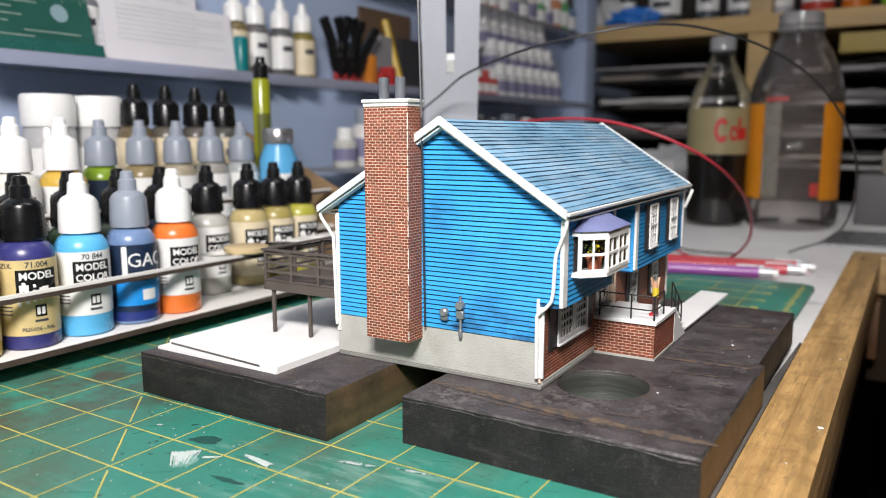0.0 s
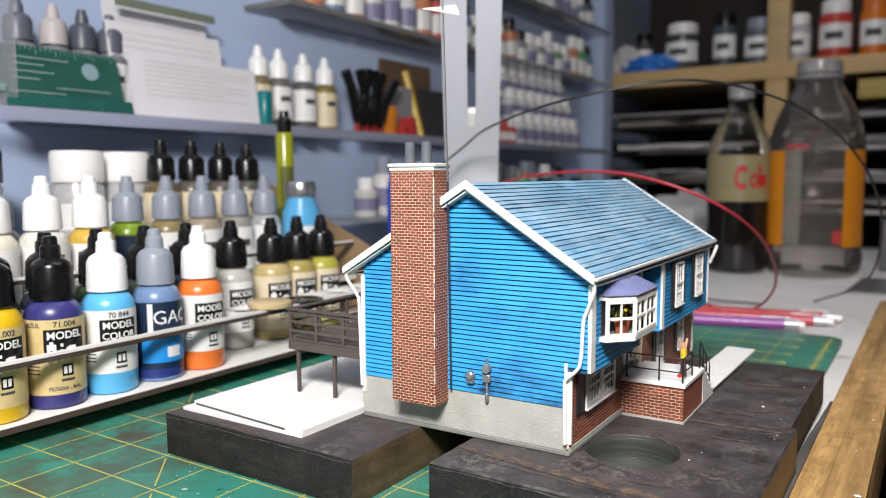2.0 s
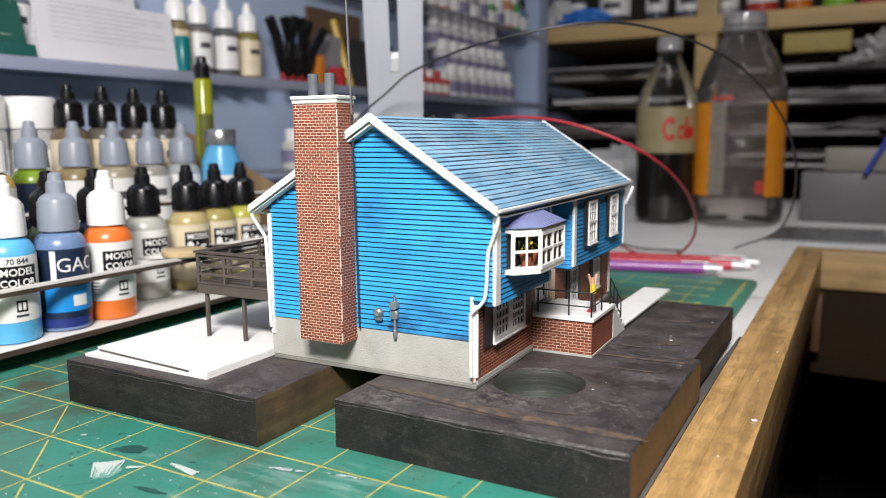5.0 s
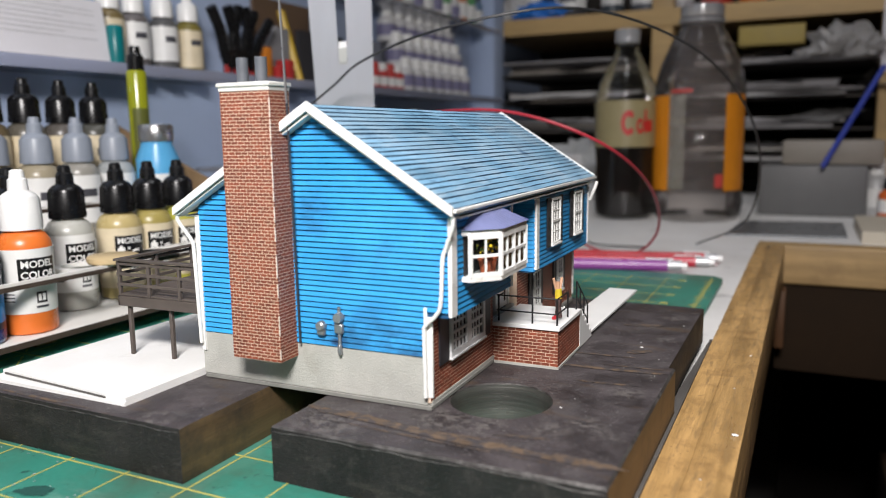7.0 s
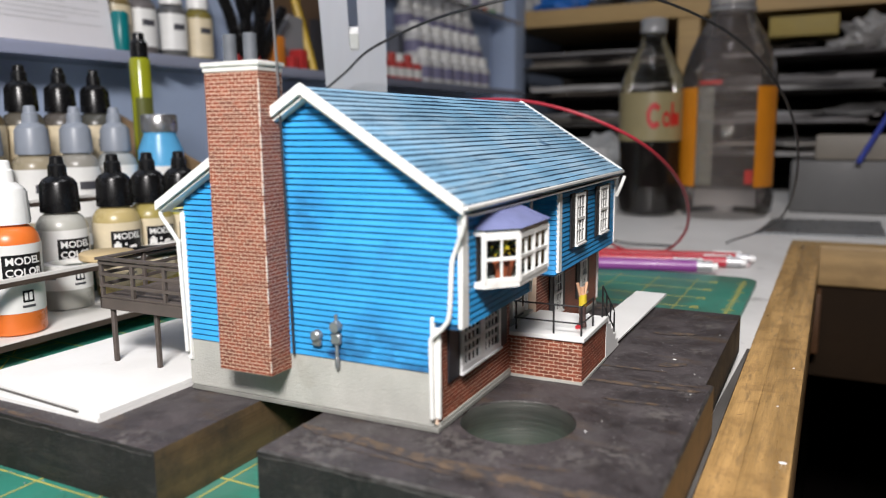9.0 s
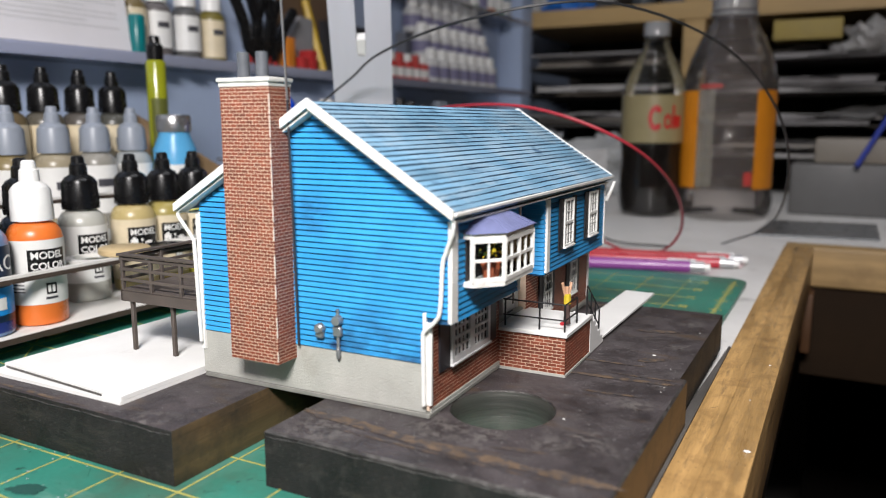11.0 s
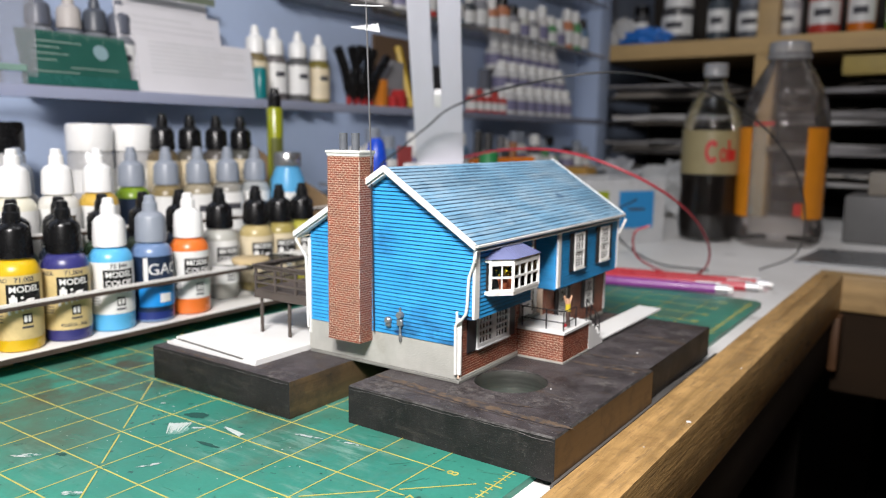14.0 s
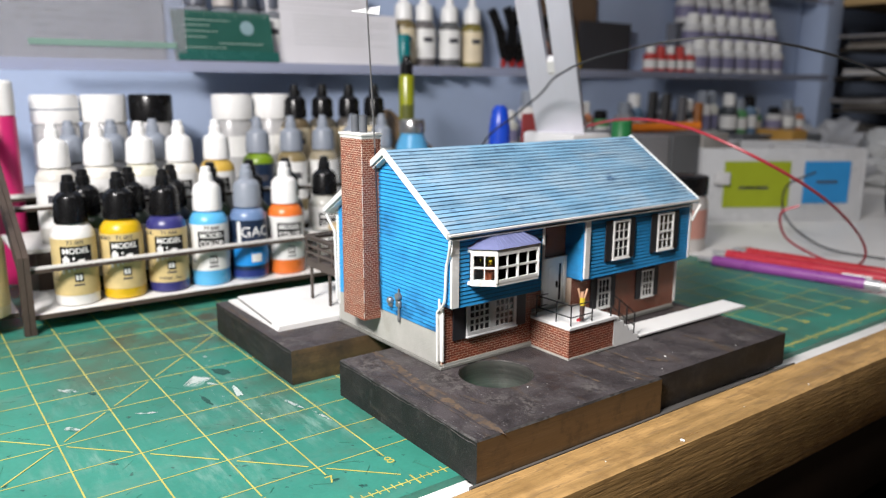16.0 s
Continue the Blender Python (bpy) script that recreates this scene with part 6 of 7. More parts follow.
# ---- crate with coloured notes ----
crate = thing("plastic_crate", "cloudy plastic crate with green and blue notes, full of parts", "crate", pose(-0.235, 0.845, -0.003, 0, 0, 58))
cloudy = surface("cloudy_plastic", (0.50, 0.51, 0.52), 0.3, vary=0.08, big=20, fine=200, bump=0.05)
for a in ((-0.085, 0.095, -0.003, 0.0, 0.0, 0.080), (-0.085, 0.095, 0.117, 0.120, 0.0, 0.080), (-0.088, -0.085, -0.003, 0.12, 0.0, 0.080), (0.095, 0.098, -0.003, 0.12, 0.0, 0.080), (-0.085, 0.095, 0.0, 0.117, 0.0, 0.003)):
    part("crate_wall", boxed(*a, bevel=0.0008), cloudy, crate)
part("green_note", boxed(-0.062, 0.012, -0.0042, -0.0032, 0.016, 0.066), plastic((0.28, 0.34, 0.01), 0.5), crate, "lime green note")
part("blue_note", boxed(0.028, 0.080, -0.0042, -0.0032, 0.020, 0.066), plastic((0.02, 0.22, 0.50), 0.5), crate, "sky blue note")
for x0, x1 in ((-0.045, -0.012), (-0.040, -0.02), (0.042, 0.066)):
    part("note_mark", boxed(x0, x1, -0.0046, -0.0043, 0.036 if x1 < 0 else 0.042, 0.039 if x1 < 0 else 0.045), ink, crate)
rng = random.Random(21)
cols = [(0.35, 0.35, 0.36), (0.5, 0.5, 0.5), (0.45, 0.25, 0.05), (0.10, 0.11, 0.12), (0.3, 0.05, 0.05), (0.25, 0.22, 0.18), (0.6, 0.6, 0.58)]
for k in range(14):
    x, y = rng.uniform(-0.07, 0.08), rng.uniform(0.012, 0.105)
    m = pose(x, y, 0.0035 + 0.005 * k, rng.uniform(-6, 6), rng.uniform(-6, 6), rng.uniform(0, 180))
    bm = boxed(-0.045 * rng.random() - 0.01, 0.045 * rng.random() + 0.01, -0.008, 0.008, 0, rng.uniform(0.006, 0.016), bevel=0.001)
    ob = part("parts_clutter", bm, plastic(rng.choice(cols), 0.5), crate)
    ob.matrix_local = m
jar_l = thing("lidded_jar", "small pink-labelled jar with a black lid on the bench", "jar", pose(-0.205, 0.640, -0.003))
part("body", turned([(0.020, 0), (0.021, 0.002), (0.021, 0.045), (0.019, 0.05)], seg=24), plastic((0.5, 0.48, 0.46), 0.3), jar_l)
part("label", turned([(0.0213, 0.012), (0.0213, 0.038)], seg=24), plastic((0.5, 0.25, 0.2), 0.5), jar_l)
part("lid", turned([(0.0195, 0.05), (0.0205, 0.051), (0.0205, 0.066), (0.019, 0.067)], seg=24), BLACK, jar_l)


# ---- bottles at the back ----
def logo_ring(r, a_mid, z_mid, rx, rz, inner, cut):
    """A flat oval ring wrapped on a bottle, with a gap at one side when cut."""
    bm = bmesh.new()
    n = 28
    rings = []
    for k in range(n + 1):
        w = radians(40 + 280 * k / n) if cut else 2 * math.pi * k / n
        col = []
        for f in (1.0, inner):
            u, v = rx * f * math.cos(w), rz * f * math.sin(w)
            a = radians(a_mid) + u / r
            col.append(bm.verts.new(((r + 0.0003) * math.cos(a), (r + 0.0003) * math.sin(a), z_mid + v)))
        rings.append(col)
    for p, q in zip(rings, rings[1:]):
        bm.faces.new((p[0], q[0], q[1], p[1]))
    bmesh.ops.recalc_face_normals(bm, faces=bm.faces)
    return bm


cap_pet = clear("cloudy_cap", (0.75, 0.76, 0.78), 0.12, 0.42, cloud_colour=(0.55, 0.55, 0.56))


def soda_bottle(x, y, z):
    b = thing("soda_bottle", "half-full cola bottle with a gold label and grey cap", "bottle", pose(x, y, z) @ Matrix.Scale(0.97, 4, (0, 0, 1)))
    pet = clear("clear_pet", (0.92, 0.92, 0.91), 0.04, 0.006, wrinkle=0.002, wrinkle_scale=45)
    prof = [(0.0, 0.004), (0.026, 0.0), (0.034, 0.006), (0.0365, 0.02), (0.0365, 0.045), (0.0350, 0.070), (0.0365, 0.088), (0.0365, 0.150), (0.0330, 0.168), (0.022, 0.190), (0.0145, 0.205), (0.0135, 0.218)]
    cola = [(r * 0.965, h + 0.001) for r, h in prof if 0 < r and h <= 0.089]
    part("cola", turned(cola, seg=32), plastic((0.006, 0.004, 0.003), 0.1), b, "dark cola")
    part("shell", turned(prof[1:], seg=32), pet, b, "clear bottle").visible_shadow = False
    part("label", turned([(0.0370, 0.090), (0.0370, 0.146)], seg=32), plastic((0.27, 0.23, 0.12), 0.35), b, "pale gold label")
    for k, (a0, a1, z0, z1) in enumerate(((-86, -60, 0.104, 0.134), (-59, -44, 0.106, 0.124), (-43, -38, 0.106, 0.134), (-38, -24, 0.108, 0.122))):
        part("logo_shape", logo_ring(0.0372, (a0 + a1) / 2, (z0 + z1) / 2, radians(a1 - a0) / 2 * 0.0372, (z1 - z0) / 2, 0.52, k == 0) if k < 2 else arc_patch(0.0372, a0, a1, z0, z1, 0.0002), plastic((0.45, 0.02, 0.02), 0.35), b)
    part("cap", lathe(bmesh.new(), [(0.0150, 0.216), (0.0152, 0.217), (0.0150, 0.231), (0.0138, 0.2325)], seg=40, ribs=1, rib_depth=0.0004, rib_z=(0.2165, 0.2315)), cap_pet, b, "clear greyish cap")
    return b


def juice_jug(x, y, z):
    b = thing("juice_jug", "large empty clear plastic jug with orange label strips", "jug", pose(x, y, z, 0, 0, -15) @ Matrix.Scale(0.96, 4, (0, 0, 1)))
    pet = clear("jug_pet", (0.93, 0.90, 0.88), 0.05, 0.06, wrinkle=0.010, wrinkle_scale=22, cloud_colour=(0.66, 0.58, 0.54))
    prof = [(0.044, 0.0), (0.051, 0.007), (0.053, 0.024), (0.0505, 0.034), (0.052, 0.040), (0.052, 0.155), (0.050, 0.172), (0.045, 0.190), (0.035, 0.214), (0.024, 0.234), (0.0215, 0.246)]
    part("shell", turned(prof, seg=36), pet, b, "clear jug").visible_shadow = False
    for a0, a1 in ((-146, -106), (-34, 4)):
        part("label_strip", arc_patch(0.0524, a0, a1, 0.038, 0.152, 0.0003, seg=6), plastic((0.62, 0.22, 0.01), 0.4), b, "orange label strip")
    milky = clear("milky_label", (0.85, 0.82, 0.76), 0.15, 0.28, cloud_colour=(0.55, 0.52, 0.44))
    part("label_panel", arc_patch(0.0522, -105, -84, 0.040, 0.152, 0.0002, seg=6), milky, b)
    part("label_panel", arc_patch(0.0522, -104, -76, 0.154, 0.159, 0.0002, seg=6), plastic((0.40, 0.06, 0.05), 0.5), b)
    part("label_panel", arc_patch(0.0522, -46, -35, 0.042, 0.058, 0.0002, seg=6), plastic((0.45, 0.05, 0.04), 0.5), b)
    part("cap", lathe(bmesh.new(), [(0.0245, 0.245), (0.0248, 0.246), (0.0245, 0.258), (0.022, 0.260)], seg=48, ribs=1, rib_depth=0.0005, rib_z=(0.2455, 0.2585)), cap_pet, b, "cloudy clear cap")
    part("neck_ring", turned([(0.0235, 0.238), (0.0262, 0.239), (0.0262, 0.243), (0.0235, 0.244)], seg=36), cap_pet, b)
    return b


soda_bottle(-0.143, 0.985, -0.003)
juice_jug(-0.061, 1.005, -0.003)

# ---- timber shelving across the back ----
SY = 1.365
shelving = thing("timber_shelving", "rough pine shelving full of papers and jars", "shelving unit")
for x0, x1 in ((-0.497, -0.470), (-0.186, -0.152), (0.148, 0.185), (0.56, 0.60)):
    part("post", boxed(x0, x1, SY, SY + 0.04, -0.003, 0.60, bevel=0.002), wood_shelf, shelving, "pine post")
for z in (0.272, 0.52):
    part("front_rail", boxed(-0.467, 1.2, SY - 0.004, SY - 0.0005, z, z + 0.028, bevel=0.0005), wood_shelf, shelving, "pine shelf edge")
    part("shelf_board", boxed(-0.495, 1.2, SY + 0.041, SY + 0.36, z + 0.006, z + 0.026), wood_shelf, shelving)
part("bottom_rail", boxed(0.10, 1.2, SY - 0.004, SY - 0.0005, -0.002, 0.022, bevel=0.0005), wood_shelf, shelving)
# inner boards and back coloured dark for the shade inside the slots
slot_dark = surface("shade_dark_slot_board", (0.035, 0.029, 0.024), 0.7, vary=0.2, big=10, fine=100)
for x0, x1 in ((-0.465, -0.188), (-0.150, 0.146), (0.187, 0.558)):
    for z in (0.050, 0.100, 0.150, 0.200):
        part("thin_shelf", boxed(x0, x1, SY + 0.012, SY + 0.34, z, z + 0.004), slot_dark, shelving)
part("back_board", boxed(-0.497, 1.2, SY + 0.362, SY + 0.37, -0.003, 0.60), slot_dark, shelving)
rng = random.Random(8)
greys = [(0.28, 0.27, 0.27), (0.46, 0.45, 0.44), (0.20, 0.19, 0.19), (0.36, 0.33, 0.29), (0.24, 0.23, 0.23), (0.14, 0.12, 0.10)]
for x0, x1 in ((-0.455, -0.20), (-0.14, 0.135), (0.20, 0.54)):
    for z in (0.054, 0.104, 0.154, 0.204):
        t = z
        for k in range(rng.randint(2, 4)):
            h = rng.uniform(0.003, 0.009)
            a, b = x0 + rng.uniform(0, 0.03), x1 - rng.uniform(0, 0.05)
            y = SY + rng.uniform(-0.03, 0.02)
            bm = bmesh.new()
            n = 8
            low, top = [], []
            for i in range(n + 1):
                x = a + (b - a) * i / n
                sag = 0.010 * noise.noise(Vector((x * 11, z * 40, k)))
                for yy, lst in ((y, low),):
                    low.append((bm.verts.new((x, y + sag, t)), bm.verts.new((x, y + 0.2, t))))
                    top.append((bm.verts.new((x, y + sag * 2, t + h + min(0, sag))), bm.verts.new((x, y + 0.2, t + h))))
            for i in range(n):
                bm.faces.new((top[i][0], top[i + 1][0], top[i + 1][1], top[i][1]))
                bm.faces.new((low[i][0], low[i + 1][0], top[i + 1][0], top[i][0]))
                bm.faces.new((low[i][1], low[i + 1][1], low[i + 1][0], low[i][0]))
            for i in (0, n):
                bm.faces.new((low[i][0], top[i][0], top[i][1], low[i][1]))
            bmesh.ops.recalc_face_normals(bm, faces=bm.faces)
            solid("paper_sheaf", bm, plastic(rng.choice(greys), 0.7), "pale grey sheaf of paper in a shelf slot", "paper", "paper stacks on the shelving")
            t += h + 0.0005
# loose sheets hanging out of the slots
for k in range(34):
    z = rng.choice((0.054, 0.104, 0.154, 0.204)) + rng.uniform(0.016, 0.034)
    x = rng.uniform(-0.43, 0.5)
    w, d = rng.uniform(0.05, 0.11), rng.uniform(0.10, 0.16)
    bm = bmesh.new()
    n = 10
    rows = []
    bend, seed = rng.uniform(0.15, 0.7), rng.uniform(0, 50)
    for i in range(n + 1):
        v = i / n
        row = []
        for j in range(7):
            u = j / 6 - 0.5
            row.append(bm.verts.new((u * w, -d * 0.55 + d * v, -bend * 0.02 * (1 - v) ** 2 + 0.006 * noise.noise(Vector((u * 3, v * 3, seed))))))
        rows.append(row)
    for p, q in zip(rows, rows[1:]):
        for j in range(6):
            bm.faces.new((p[j], p[j + 1], q[j + 1], q[j])).smooth = True
    bmesh.ops.solidify(bm, geom=bm.faces[:], thickness=0.0012)
    ob = solid("loose_sheet", bm, plastic(rng.choice(greys + [(0.55, 0.54, 0.53), (0.30, 0.32, 0.16), (0.40, 0.33, 0.22)]), 0.7), "creased loose sheet hanging out of a shelf slot", "paper", "loose sheets on the shelving")
    ob.matrix_world = pose(x, SY + 0.045, z - 0.004, rng.uniform(-4, 3), rng.uniform(-5, 5), rng.uniform(-28, 28))
solid("yellow_box", boxed(-0.05, 0.045, SY - 0.005, SY + 0.09, 0.2325, 0.262, bevel=0.001), plastic((0.36, 0.27, 0.07), 0.6), "flat yellow cardboard box in a shelf slot", "box")

# jars on the upper board
shelf_z = 0.2985
tops = [(-0.335, 0.030, 0.085, (0.06, 0.06, 0.065), WHITE, "black"), (-0.262, 0.020, 0.095, (0.06, 0.075, 0.09), BLACK, "slate"), (-0.205, 0.025, 0.080, (0.10, 0.11, 0.13), GREY, "dark grey"),
        (-0.145, 0.020, 0.080, (0.40, 0.40, 0.42), WHITE, "pale grey"), (-0.090, 0.025, 0.095, (0.48, 0.05, 0.035), WHITE, "red"), (-0.035, 0.021, 0.095, (0.62, 0.16, 0.01), plastic((0.6, 0.15, 0.02), 0.4), "orange"),
        (0.022, 0.023, 0.090, (0.22, 0.50, 0.04), WHITE, "lime green"), (0.070, 0.019, 0.085, (0.42, 0.04, 0.06), WHITE, "crimson"), (0.115, 0.023, 0.095, (0.40, 0.40, 0.42), GREY, "grey"),
        (0.168, 0.020, 0.070, (0.45, 0.45, 0.44), plastic((0.05, 0.2, 0.08), 0.4), "white"), (0.225, 0.024, 0.095, (0.55, 0.53, 0.5), plastic((0.5, 0.05, 0.04), 0.4), "red-capped white"), (0.285, 0.024, 0.095, (0.5, 0.05, 0.05), WHITE, "red"),
        (-0.405, 0.016, 0.075, (0.05, 0.05, 0.055), BLACK, "black")]
for x, r, h, body, cap, word in tops:
    j = thing("craft_jar", word + " jar of craft material on the pine shelf", "jar", pose(x, SY + 0.045, shelf_z), "jars on the pine shelf")
    part("body", turned([(r * 0.95, 0), (r, 0.003), (r, h * 0.72), (r * 0.85, h * 0.78)], seg=24), plastic(body, 0.35), j)
    part("cap", turned([(r * 0.86, h * 0.77), (r * 0.88, h * 0.79), (r * 0.88, h * 0.97), (r * 0.8, h)], seg=24), cap, j)
    part("label", arc_patch(r + 0.0002, -150, -20, h * 0.2, h * 0.6, 0.0003, seg=10), label_white, j)
    part("print_bar", arc_patch(r + 0.0006, -120, -60, h * 0.34, h * 0.46, 0.0003, seg=6), ink, j)


def crumple(name, centre, size, mat, label, category, seed):
    bm = bmesh.new()
    bmesh.ops.create_icosphere(bm, subdivisions=4, radius=1.0)
    for v in bm.verts:
        n = v.co.normalized()
        d = 1 + 0.55 * noise.noise(n * 2.2 + Vector((seed, 0, 0))) + 0.3 * noise.noise(n * 5.5 + Vector((0, seed, 0)))
        v.co = Vector((n.x * size[0] * d, n.y * size[1] * d, max(n.z * d, -0.6) * size[2]))
    low = min(v.co.z for v in bm.verts)
    bmesh.ops.translate(bm, vec=(centre[0], centre[1], centre[2] - low), verts=bm.verts)
    return solid(name, bm, mat, label, category)


crumple("nitrile_glove", (-0.385, SY + 0.014, shelf_z + 0.0017), (0.042, 0.012, 0.018), plastic((0.02, 0.16, 0.55), 0.4), "crumpled bright blue nitrile glove hanging over the shelf edge", "glove", 3.0)
crumple("rag", (-0.435, SY + 0.04, shelf_z), (0.028, 0.02, 0.034), plastic((0.52, 0.52, 0.52), 0.7), "crumpled white rag on the pine shelf", "rag", 7.0)
crumple("plastic_bag", (-0.385, 1.24, -0.003), (0.07, 0.05, 0.055), plastic((0.30, 0.31, 0.33), 0.3), "crumpled grey plastic bag on the bench", "bag", 1.0)
crumple("plastic_bag", (-0.27, 1.27, -0.003), (0.08, 0.05, 0.05), plastic((0.45, 0.46, 0.46), 0.35), "crumpled pale plastic bag on the bench", "bag", 5.0)
crumple("plastic_bag", (0.10, SY - 0.005, 0.2042), (0.05, 0.04, 0.03), plastic((0.32, 0.31, 0.30), 0.35), "crumpled clear bag lying in a shelf slot", "bag", 9.0)
for k in range(9):
    c = rng.choice(cols)
    x, y = -0.425 + rng.uniform(0, 0.03), 0.80 + 0.048 * k
    solid("parts_box", boxed(x - 0.03, x + 0.03, y - 0.020, y + 0.022, -0.003, rng.uniform(0.03, 0.085), bevel=0.002), plastic(c, 0.5), "small parts box on the bench against the wall", "box", "parts boxes along the wall")

# right end of the far bench
tray = thing("grey_tool_box", "grey plastic tool box on the far bench", "tool box", pose(0.050, 1.10, -0.003))
part("body", boxed(-0.045, 0.075, -0.03, 0.05, 0, 0.062, bevel=0.004), plastic((0.11, 0.11, 0.11), 0.5), tray)
part("lid", boxed(-0.02, 0.09, -0.028, 0.048, 0.0625, 0.092, bevel=0.003), plastic((0.20, 0.18, 0.15), 0.5), tray)
solid("blue_pen", rod(((0.075, 1.05, 0.058), (0.135, 1.10, 0.175)), 0.0032, 10), plastic((0.02, 0.04, 0.28), 0.4), "blue pen leaning on the tool box", "pen")
solid("metal_sheet", prismed([(-0.012, 0.855), (0.098, 0.870), (0.098, 0.99), (-0.005, 0.98)], "z", -0.003, -0.0005), plastic((0.24, 0.25, 0.26), 0.3, metal=0.6), "grey metal sheet lying on the far bench", "metal sheet")
solid("note_pad", prismed([(0.108, 0.835), (0.40, 0.835), (0.40, 0.98), (0.108, 0.98)], "z", -0.003, 0.009), plastic((0.50, 0.45, 0.36), 0.6), "cream pad of paper on the far bench", "note pad")
solid("pink_sheet", prismed([(0.150, 0.90), (0.36, 0.87), (0.38, 1.0), (0.17, 1.03)], "z", 0.0095, 0.0115), plastic((0.60, 0.06, 0.30), 0.5), "bright pink sheet lying on the pad", "paper")
for k, (x, y, h, c, w) in enumerate(((0.135, 1.10, 0.05, (0.45, 0.45, 0.45), "white"), (0.150, 1.07, 0.028, (0.6, 0.12, 0.02), "orange"), (0.165, 1.12, 0.035, (0.04, 0.04, 0.05), "black"))):
    small_pot(x, y, -0.003, c, WHITE if k == 0 else BLACK, w + " little bottle on the far bench", 0.014, h + 0.02, "little bottles on the far bench")
cal = thing("wall_chart", "white printed chart pinned to the pine post", "chart", pose(0.148, SY - 0.006, 0.185))
part("sheet", boxed(0.0, 0.14, -0.001, 0.0, 0.0, 0.105), paper, cal)
for k in range(8):
    part("print_line", boxed(0.01, 0.13, -0.0013, -0.0011, 0.012 + 0.011 * k, 0.0135 + 0.011 * k), plastic((0.4, 0.4, 0.42), 0.7), cal)

# things under the far bench, their colours darkened to look dim and unlit
solid("carton", boxed(0.16, 0.52, 0.82, 1.10, -0.75, -0.30, bevel=0.003), surface("brown_carton", (0.06, 0.036, 0.02), 0.7), "brown cardboard carton under the far bench", "carton")
solid("red_carton", boxed(0.30, 0.50, 0.84, 1.00, -0.298, -0.20, bevel=0.003), plastic((0.20, 0.025, 0.02), 0.6), "red printed box on top of the carton", "carton")
crumple("paper_bag", (0.33, 0.55, -0.75), (0.12, 0.10, 0.22), plastic((0.36, 0.31, 0.16), 0.6), "crumpled yellow paper bag on the floor", "bag", 4.0)
solid("tool_case", boxed(0.10, 0.24, 0.45, 0.70, -0.75, -0.42, bevel=0.006), plastic((0.018, 0.013, 0.011), 0.8), "dark tool case on the floor under the bench", "tool case")
solid("red_tool", rod(((0.13, 0.46, -0.41), (0.20, 0.62, -0.41)), 0.008, 10), plastic((0.35, 0.05, 0.02), 0.4), "red-handled tool lying on the dark case", "tool")

# ---- specks and smears on the mat ----
white_brush = surface("brushed_white_paint", (0.47, 0.54, 0.50), 0.55, vary=0.15, big=300, fine=1200, bump=0.2, depth=0.0001)
white_dry = surface("dried_white_paint", (0.50, 0.54, 0.52), 0.6, vary=0.2, big=300, fine=900, bump=0.3, depth=0.0002, stain=(0.03, 0.16, 0.12), stain_scale=300, stain_at=(0.44, 0.56))
dark_dry = surface("dried_dark_paint", (0.012, 0.07, 0.055), 0.5, vary=0.2, big=300, fine=900, bump=0.2, depth=0.0002)
for cx, cy, ln, wd, an, m, lab in ((-0.1115, 0.1652, 0.013, 0.0024, 3, dark_dry, "dark dried paint streak"),
                                  (-0.1425, 0.1835, 0.011, 0.006, 20, dark_dry, "dark dried paint ring"), (-0.1600, 0.1160, 0.011, 0.0034, 40, white_dry, "dried white paint dab"),
                                  (-0.1135, 0.1390, 0.008, 0.0022, 60, white_dry, "dried white paint dab"), (-0.1148, 0.1090, 0.007, 0.0035, 30, white_dry, "faint white smear"),
                                  (-0.1500, 0.1245, 0.005, 0.0026, 20, dark_dry, "dark dried paint dab"), (-0.0850, 0.1960, 0.012, 0.0020, 12, white_dry, "pale scuff"), (-0.0650, 0.2010, 0.014, 0.0014, 8, white_dry, "pale scuff")):
    smear(cx, cy, ln, wd, an, m, lab)
smear(-0.1352, 0.1684, 0.0125, 0.0085, -45, surface("thin_paint_film", (0.15, 0.33, 0.27), 0.5, vary=0.2, big=300, fine=900, bump=0.2), "thin film of dried pale paint").location.z = -0.0001
brushed(-0.1366, 0.1690, 0.0125, 0.0100, -50, white_brush, "dried white brush smear", 30, 4)
brushed(-0.1140, 0.1808, 0.0145, 0.0030, 172, white_brush, "tapered dried white streak", 6, 9, 0.05)
brushed(-0.1272, 0.1758, 0.0125, 0.0010, 40, white_brush, "thin curved white streak", 2, 5, 0.25)
rng = random.Random(31)
for k in range(110):
    cx, cy = rng.choice(((-0.168, 0.184), (-0.155, 0.195), (-0.188, 0.160), (-0.09, 0.17), (-0.13, 0.14)))
    smear(cx + rng.gauss(0, 0.022), cy + rng.gauss(0, 0.010), rng.uniform(0.0004, 0.0013), rng.uniform(0.0003, 0.0009), rng.uniform(0, 180), white_dry if rng.random() < 0.75 else dark_dry, "", "paint_speck")
smear(-0.1682, 0.1843, 0.0026, 0.0018, 20, white_dry, "white chip of plastic")
# knife scratches over the whole mat, in one mesh
bm = bmesh.new()
for k in range(260):
    x, y = rng.uniform(-0.25, 0.0), rng.uniform(0.06, 0.30)
    a, ln = rng.gauss(20, 50), rng.uniform(0.002, 0.016) * rng.random()
    d = Vector((math.cos(radians(a)), math.sin(radians(a))))
    strip(bm, (x, y), (x + d.x * (ln + 0.001), y + d.y * (ln + 0.001)), rng.uniform(0.00007, 0.0002), 0.00024)
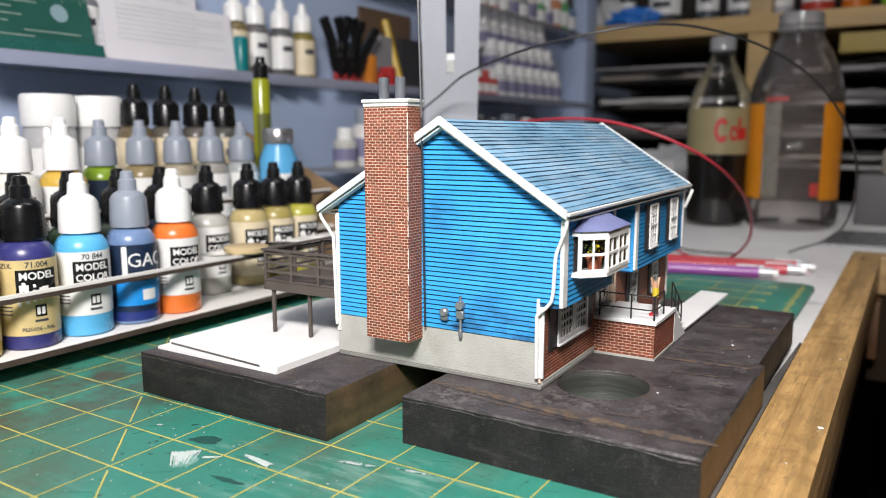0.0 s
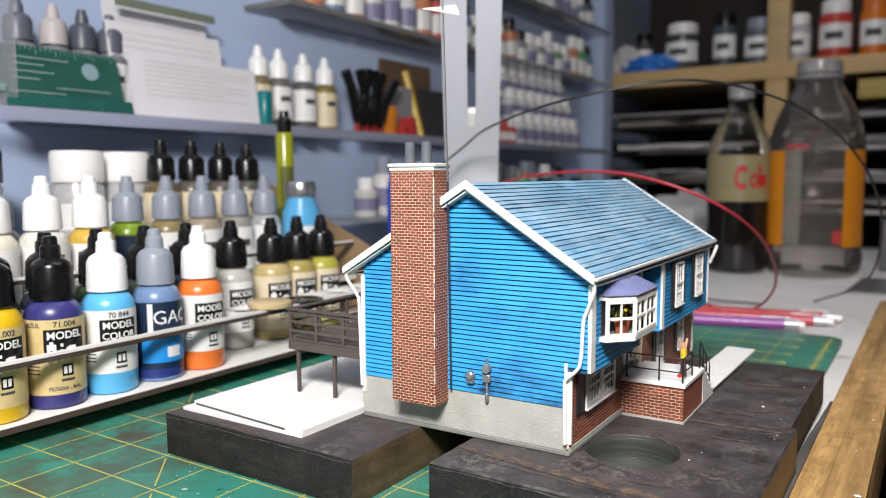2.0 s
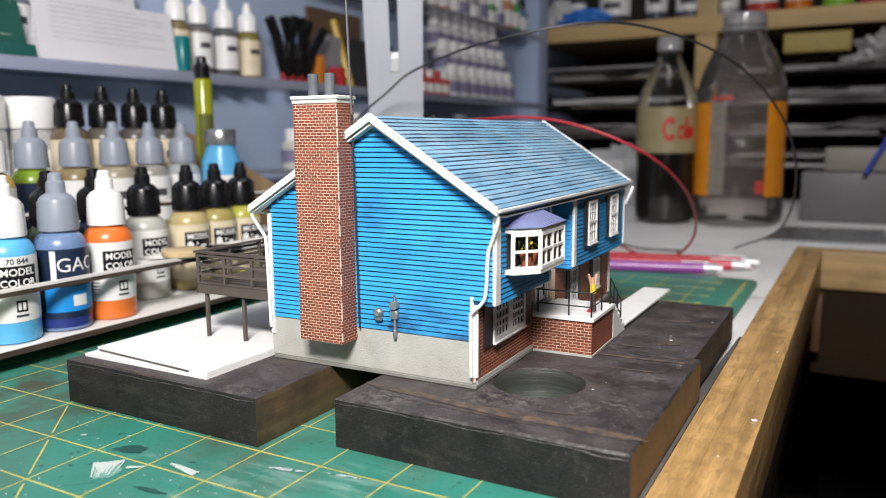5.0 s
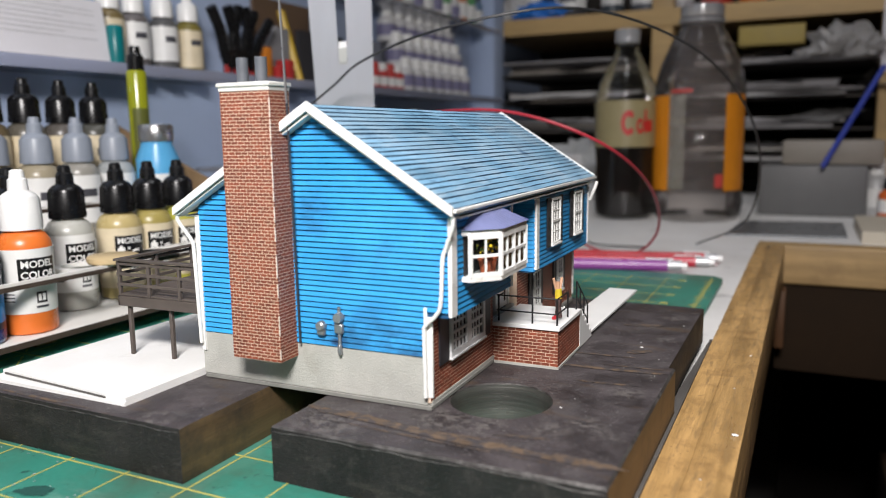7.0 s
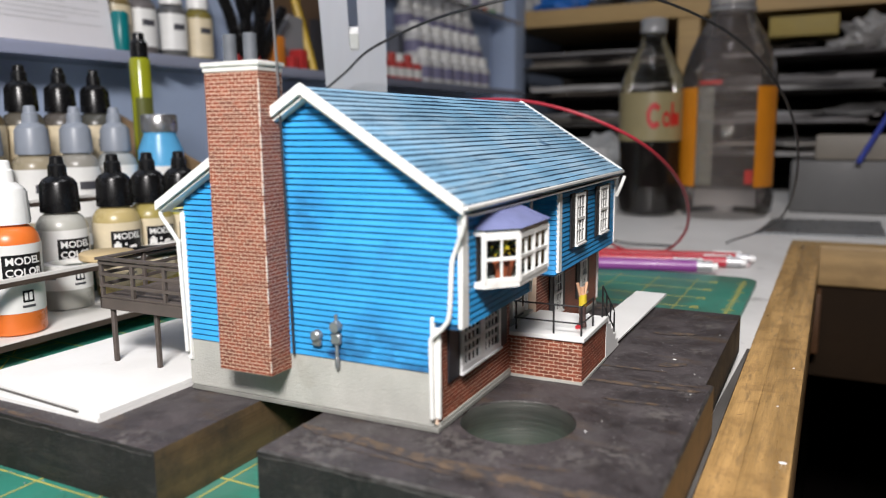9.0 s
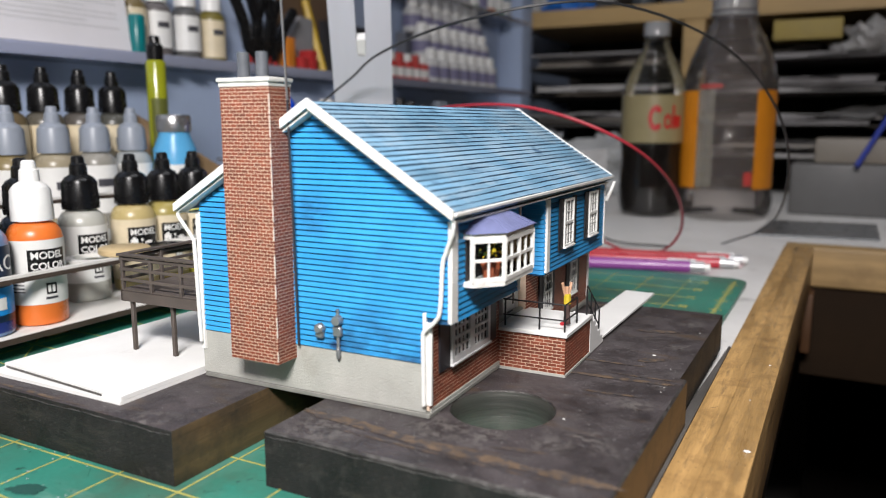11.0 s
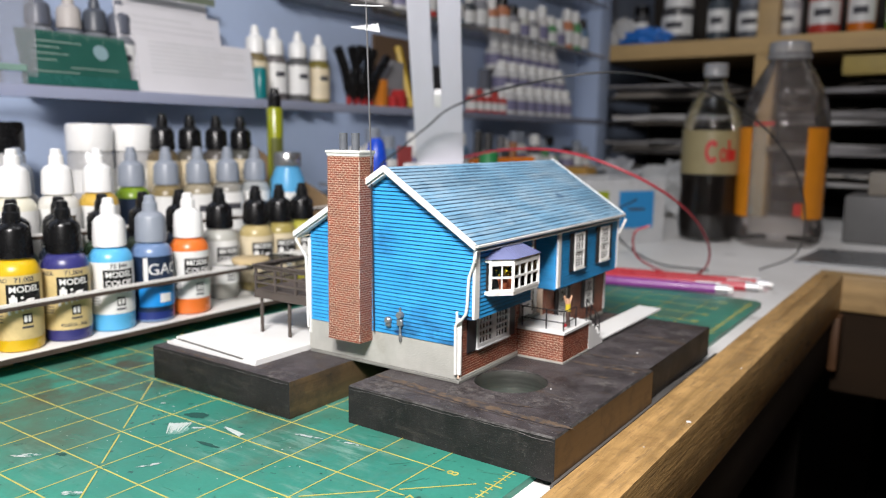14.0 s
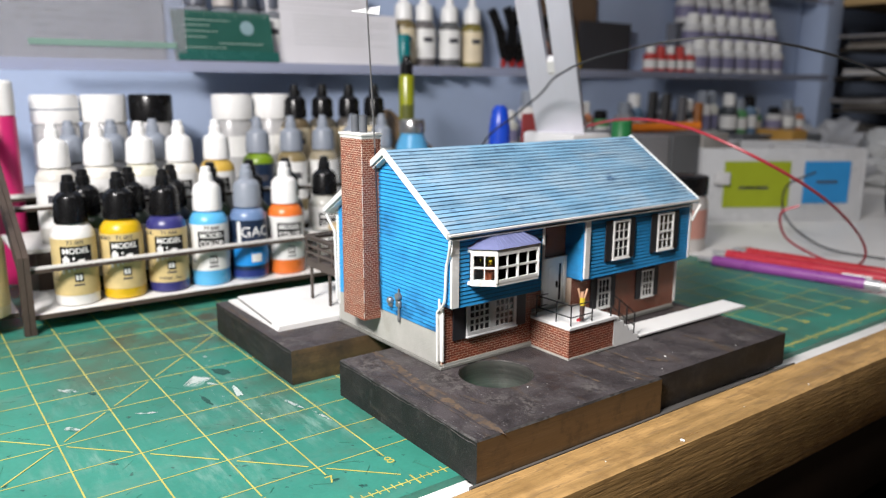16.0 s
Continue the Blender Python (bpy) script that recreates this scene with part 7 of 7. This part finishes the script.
tagged(part("scratch", bm, surface("pale_scratch", (0.055, 0.21, 0.155), 0.6, vary=0.3), cutting_mat, "fine pale knife scratches"), "fine pale knife scratches", kind="stuff")
# crumbs on the steel and the pine edge
for k in range(10):
    x, y = rng.uniform(-0.075, 0.016), rng.uniform(0.222, 0.42)
    if x < 0.0 and y > 0.245 and not (0.0 > x > -0.015 and y < 0.29):
        x = rng.uniform(-0.012, 0.016)
    if (x + 0.0262) ** 2 + (y - 0.2668) ** 2 < 0.0175 ** 2:
        continue
    z = 0.0176 if y < 0.323 else 0.0172
    s = 0.00012 + 0.00042 * rng.random() ** 3
    bm = bmesh.new()
    bmesh.ops.create_icosphere(bm, subdivisions=1, radius=s, matrix=Matrix.Translation((x, y, z + s * 0.4)) @ Matrix.Diagonal((1.5, 1, 0.5, 1)))
    solid("plastic_crumb", bm, styrene, "tiny white plastic crumb on the steel", "crumb", "crumbs on the steel")
for x, y, s in ((0.0425, 0.309, 0.0009), (0.038, 0.36, 0.0003), (0.036, 0.27, 0.0003), (0.041, 0.41, 0.0004)):
    bm = bmesh.new()
    bmesh.ops.create_icosphere(bm, subdivisions=1, radius=s, matrix=Matrix.Translation((x, y, 0.0005 + s * 0.4)) @ Matrix.Diagonal((1.5, 1, 0.5, 1)))
    solid("plastic_crumb", bm, styrene, "tiny white plastic crumb on the pine edge", "crumb", "crumbs on the pine edge")

# clutter on the bench along the wall, below the shelf
rng = random.Random(77)
solid("clutter_ledge", boxed(-0.4675, -0.405, 0.60, 1.27, 0.070, 0.074, bevel=0.0005), plastic((0.20, 0.21, 0.24), 0.5), "grey metal ledge on the wall below the shelf", "shelf", kind="structure")
for k in range(20):
    c = rng.randrange(len(hues))
    small_pot(rng.uniform(-0.445, -0.425), 0.63 + 0.031 * k, 0.0742, hues[c], rng.choice((WHITE, BLACK, GREY)), words[c] + " small bottle on the ledge below the shelf", 0.0125, rng.uniform(0.035, 0.062), "bottles on the ledge")
for k, (y, z0, z1, col, w) in enumerate(((0.845, 0.0742, 0.135, (0.02, 0.02, 0.022), "black"), (0.872, 0.0742, 0.132, (0.03, 0.03, 0.032), "black"), (0.905, 0.0742, 0.128, (0.10, 0.10, 0.11), "grey"), (0.94, 0.0742, 0.12, (0.35, 0.12, 0.02), "orange"))):
    solid("hand_tool", rod(((-0.412, y, z0), (-0.414, y + 0.006, z1)), 0.006, 8), plastic(col, 0.4), w + " tool handle standing on the ledge", "tool", "tools on the ledge")
solid("orange_knife", rod(((-0.330, 0.700, 0.098), (-0.290, 0.775, 0.100)), 0.005, 8), plastic((0.60, 0.16, 0.01), 0.4), "orange handled knife lying on stacked boxes", "knife")
for k in range(4):
    solid("drawer_box", boxed(-0.40 + 0.004 * k, -0.285, 0.62 + 0.052 * k, 0.668 + 0.052 * k, -0.003, 0.0925, bevel=0.002), plastic(((0.16, 0.17, 0.18), (0.24, 0.24, 0.25), (0.10, 0.105, 0.11), (0.30, 0.29, 0.27))[k], 0.5), "grey plastic parts drawer standing on the bench", "box", "parts drawers")
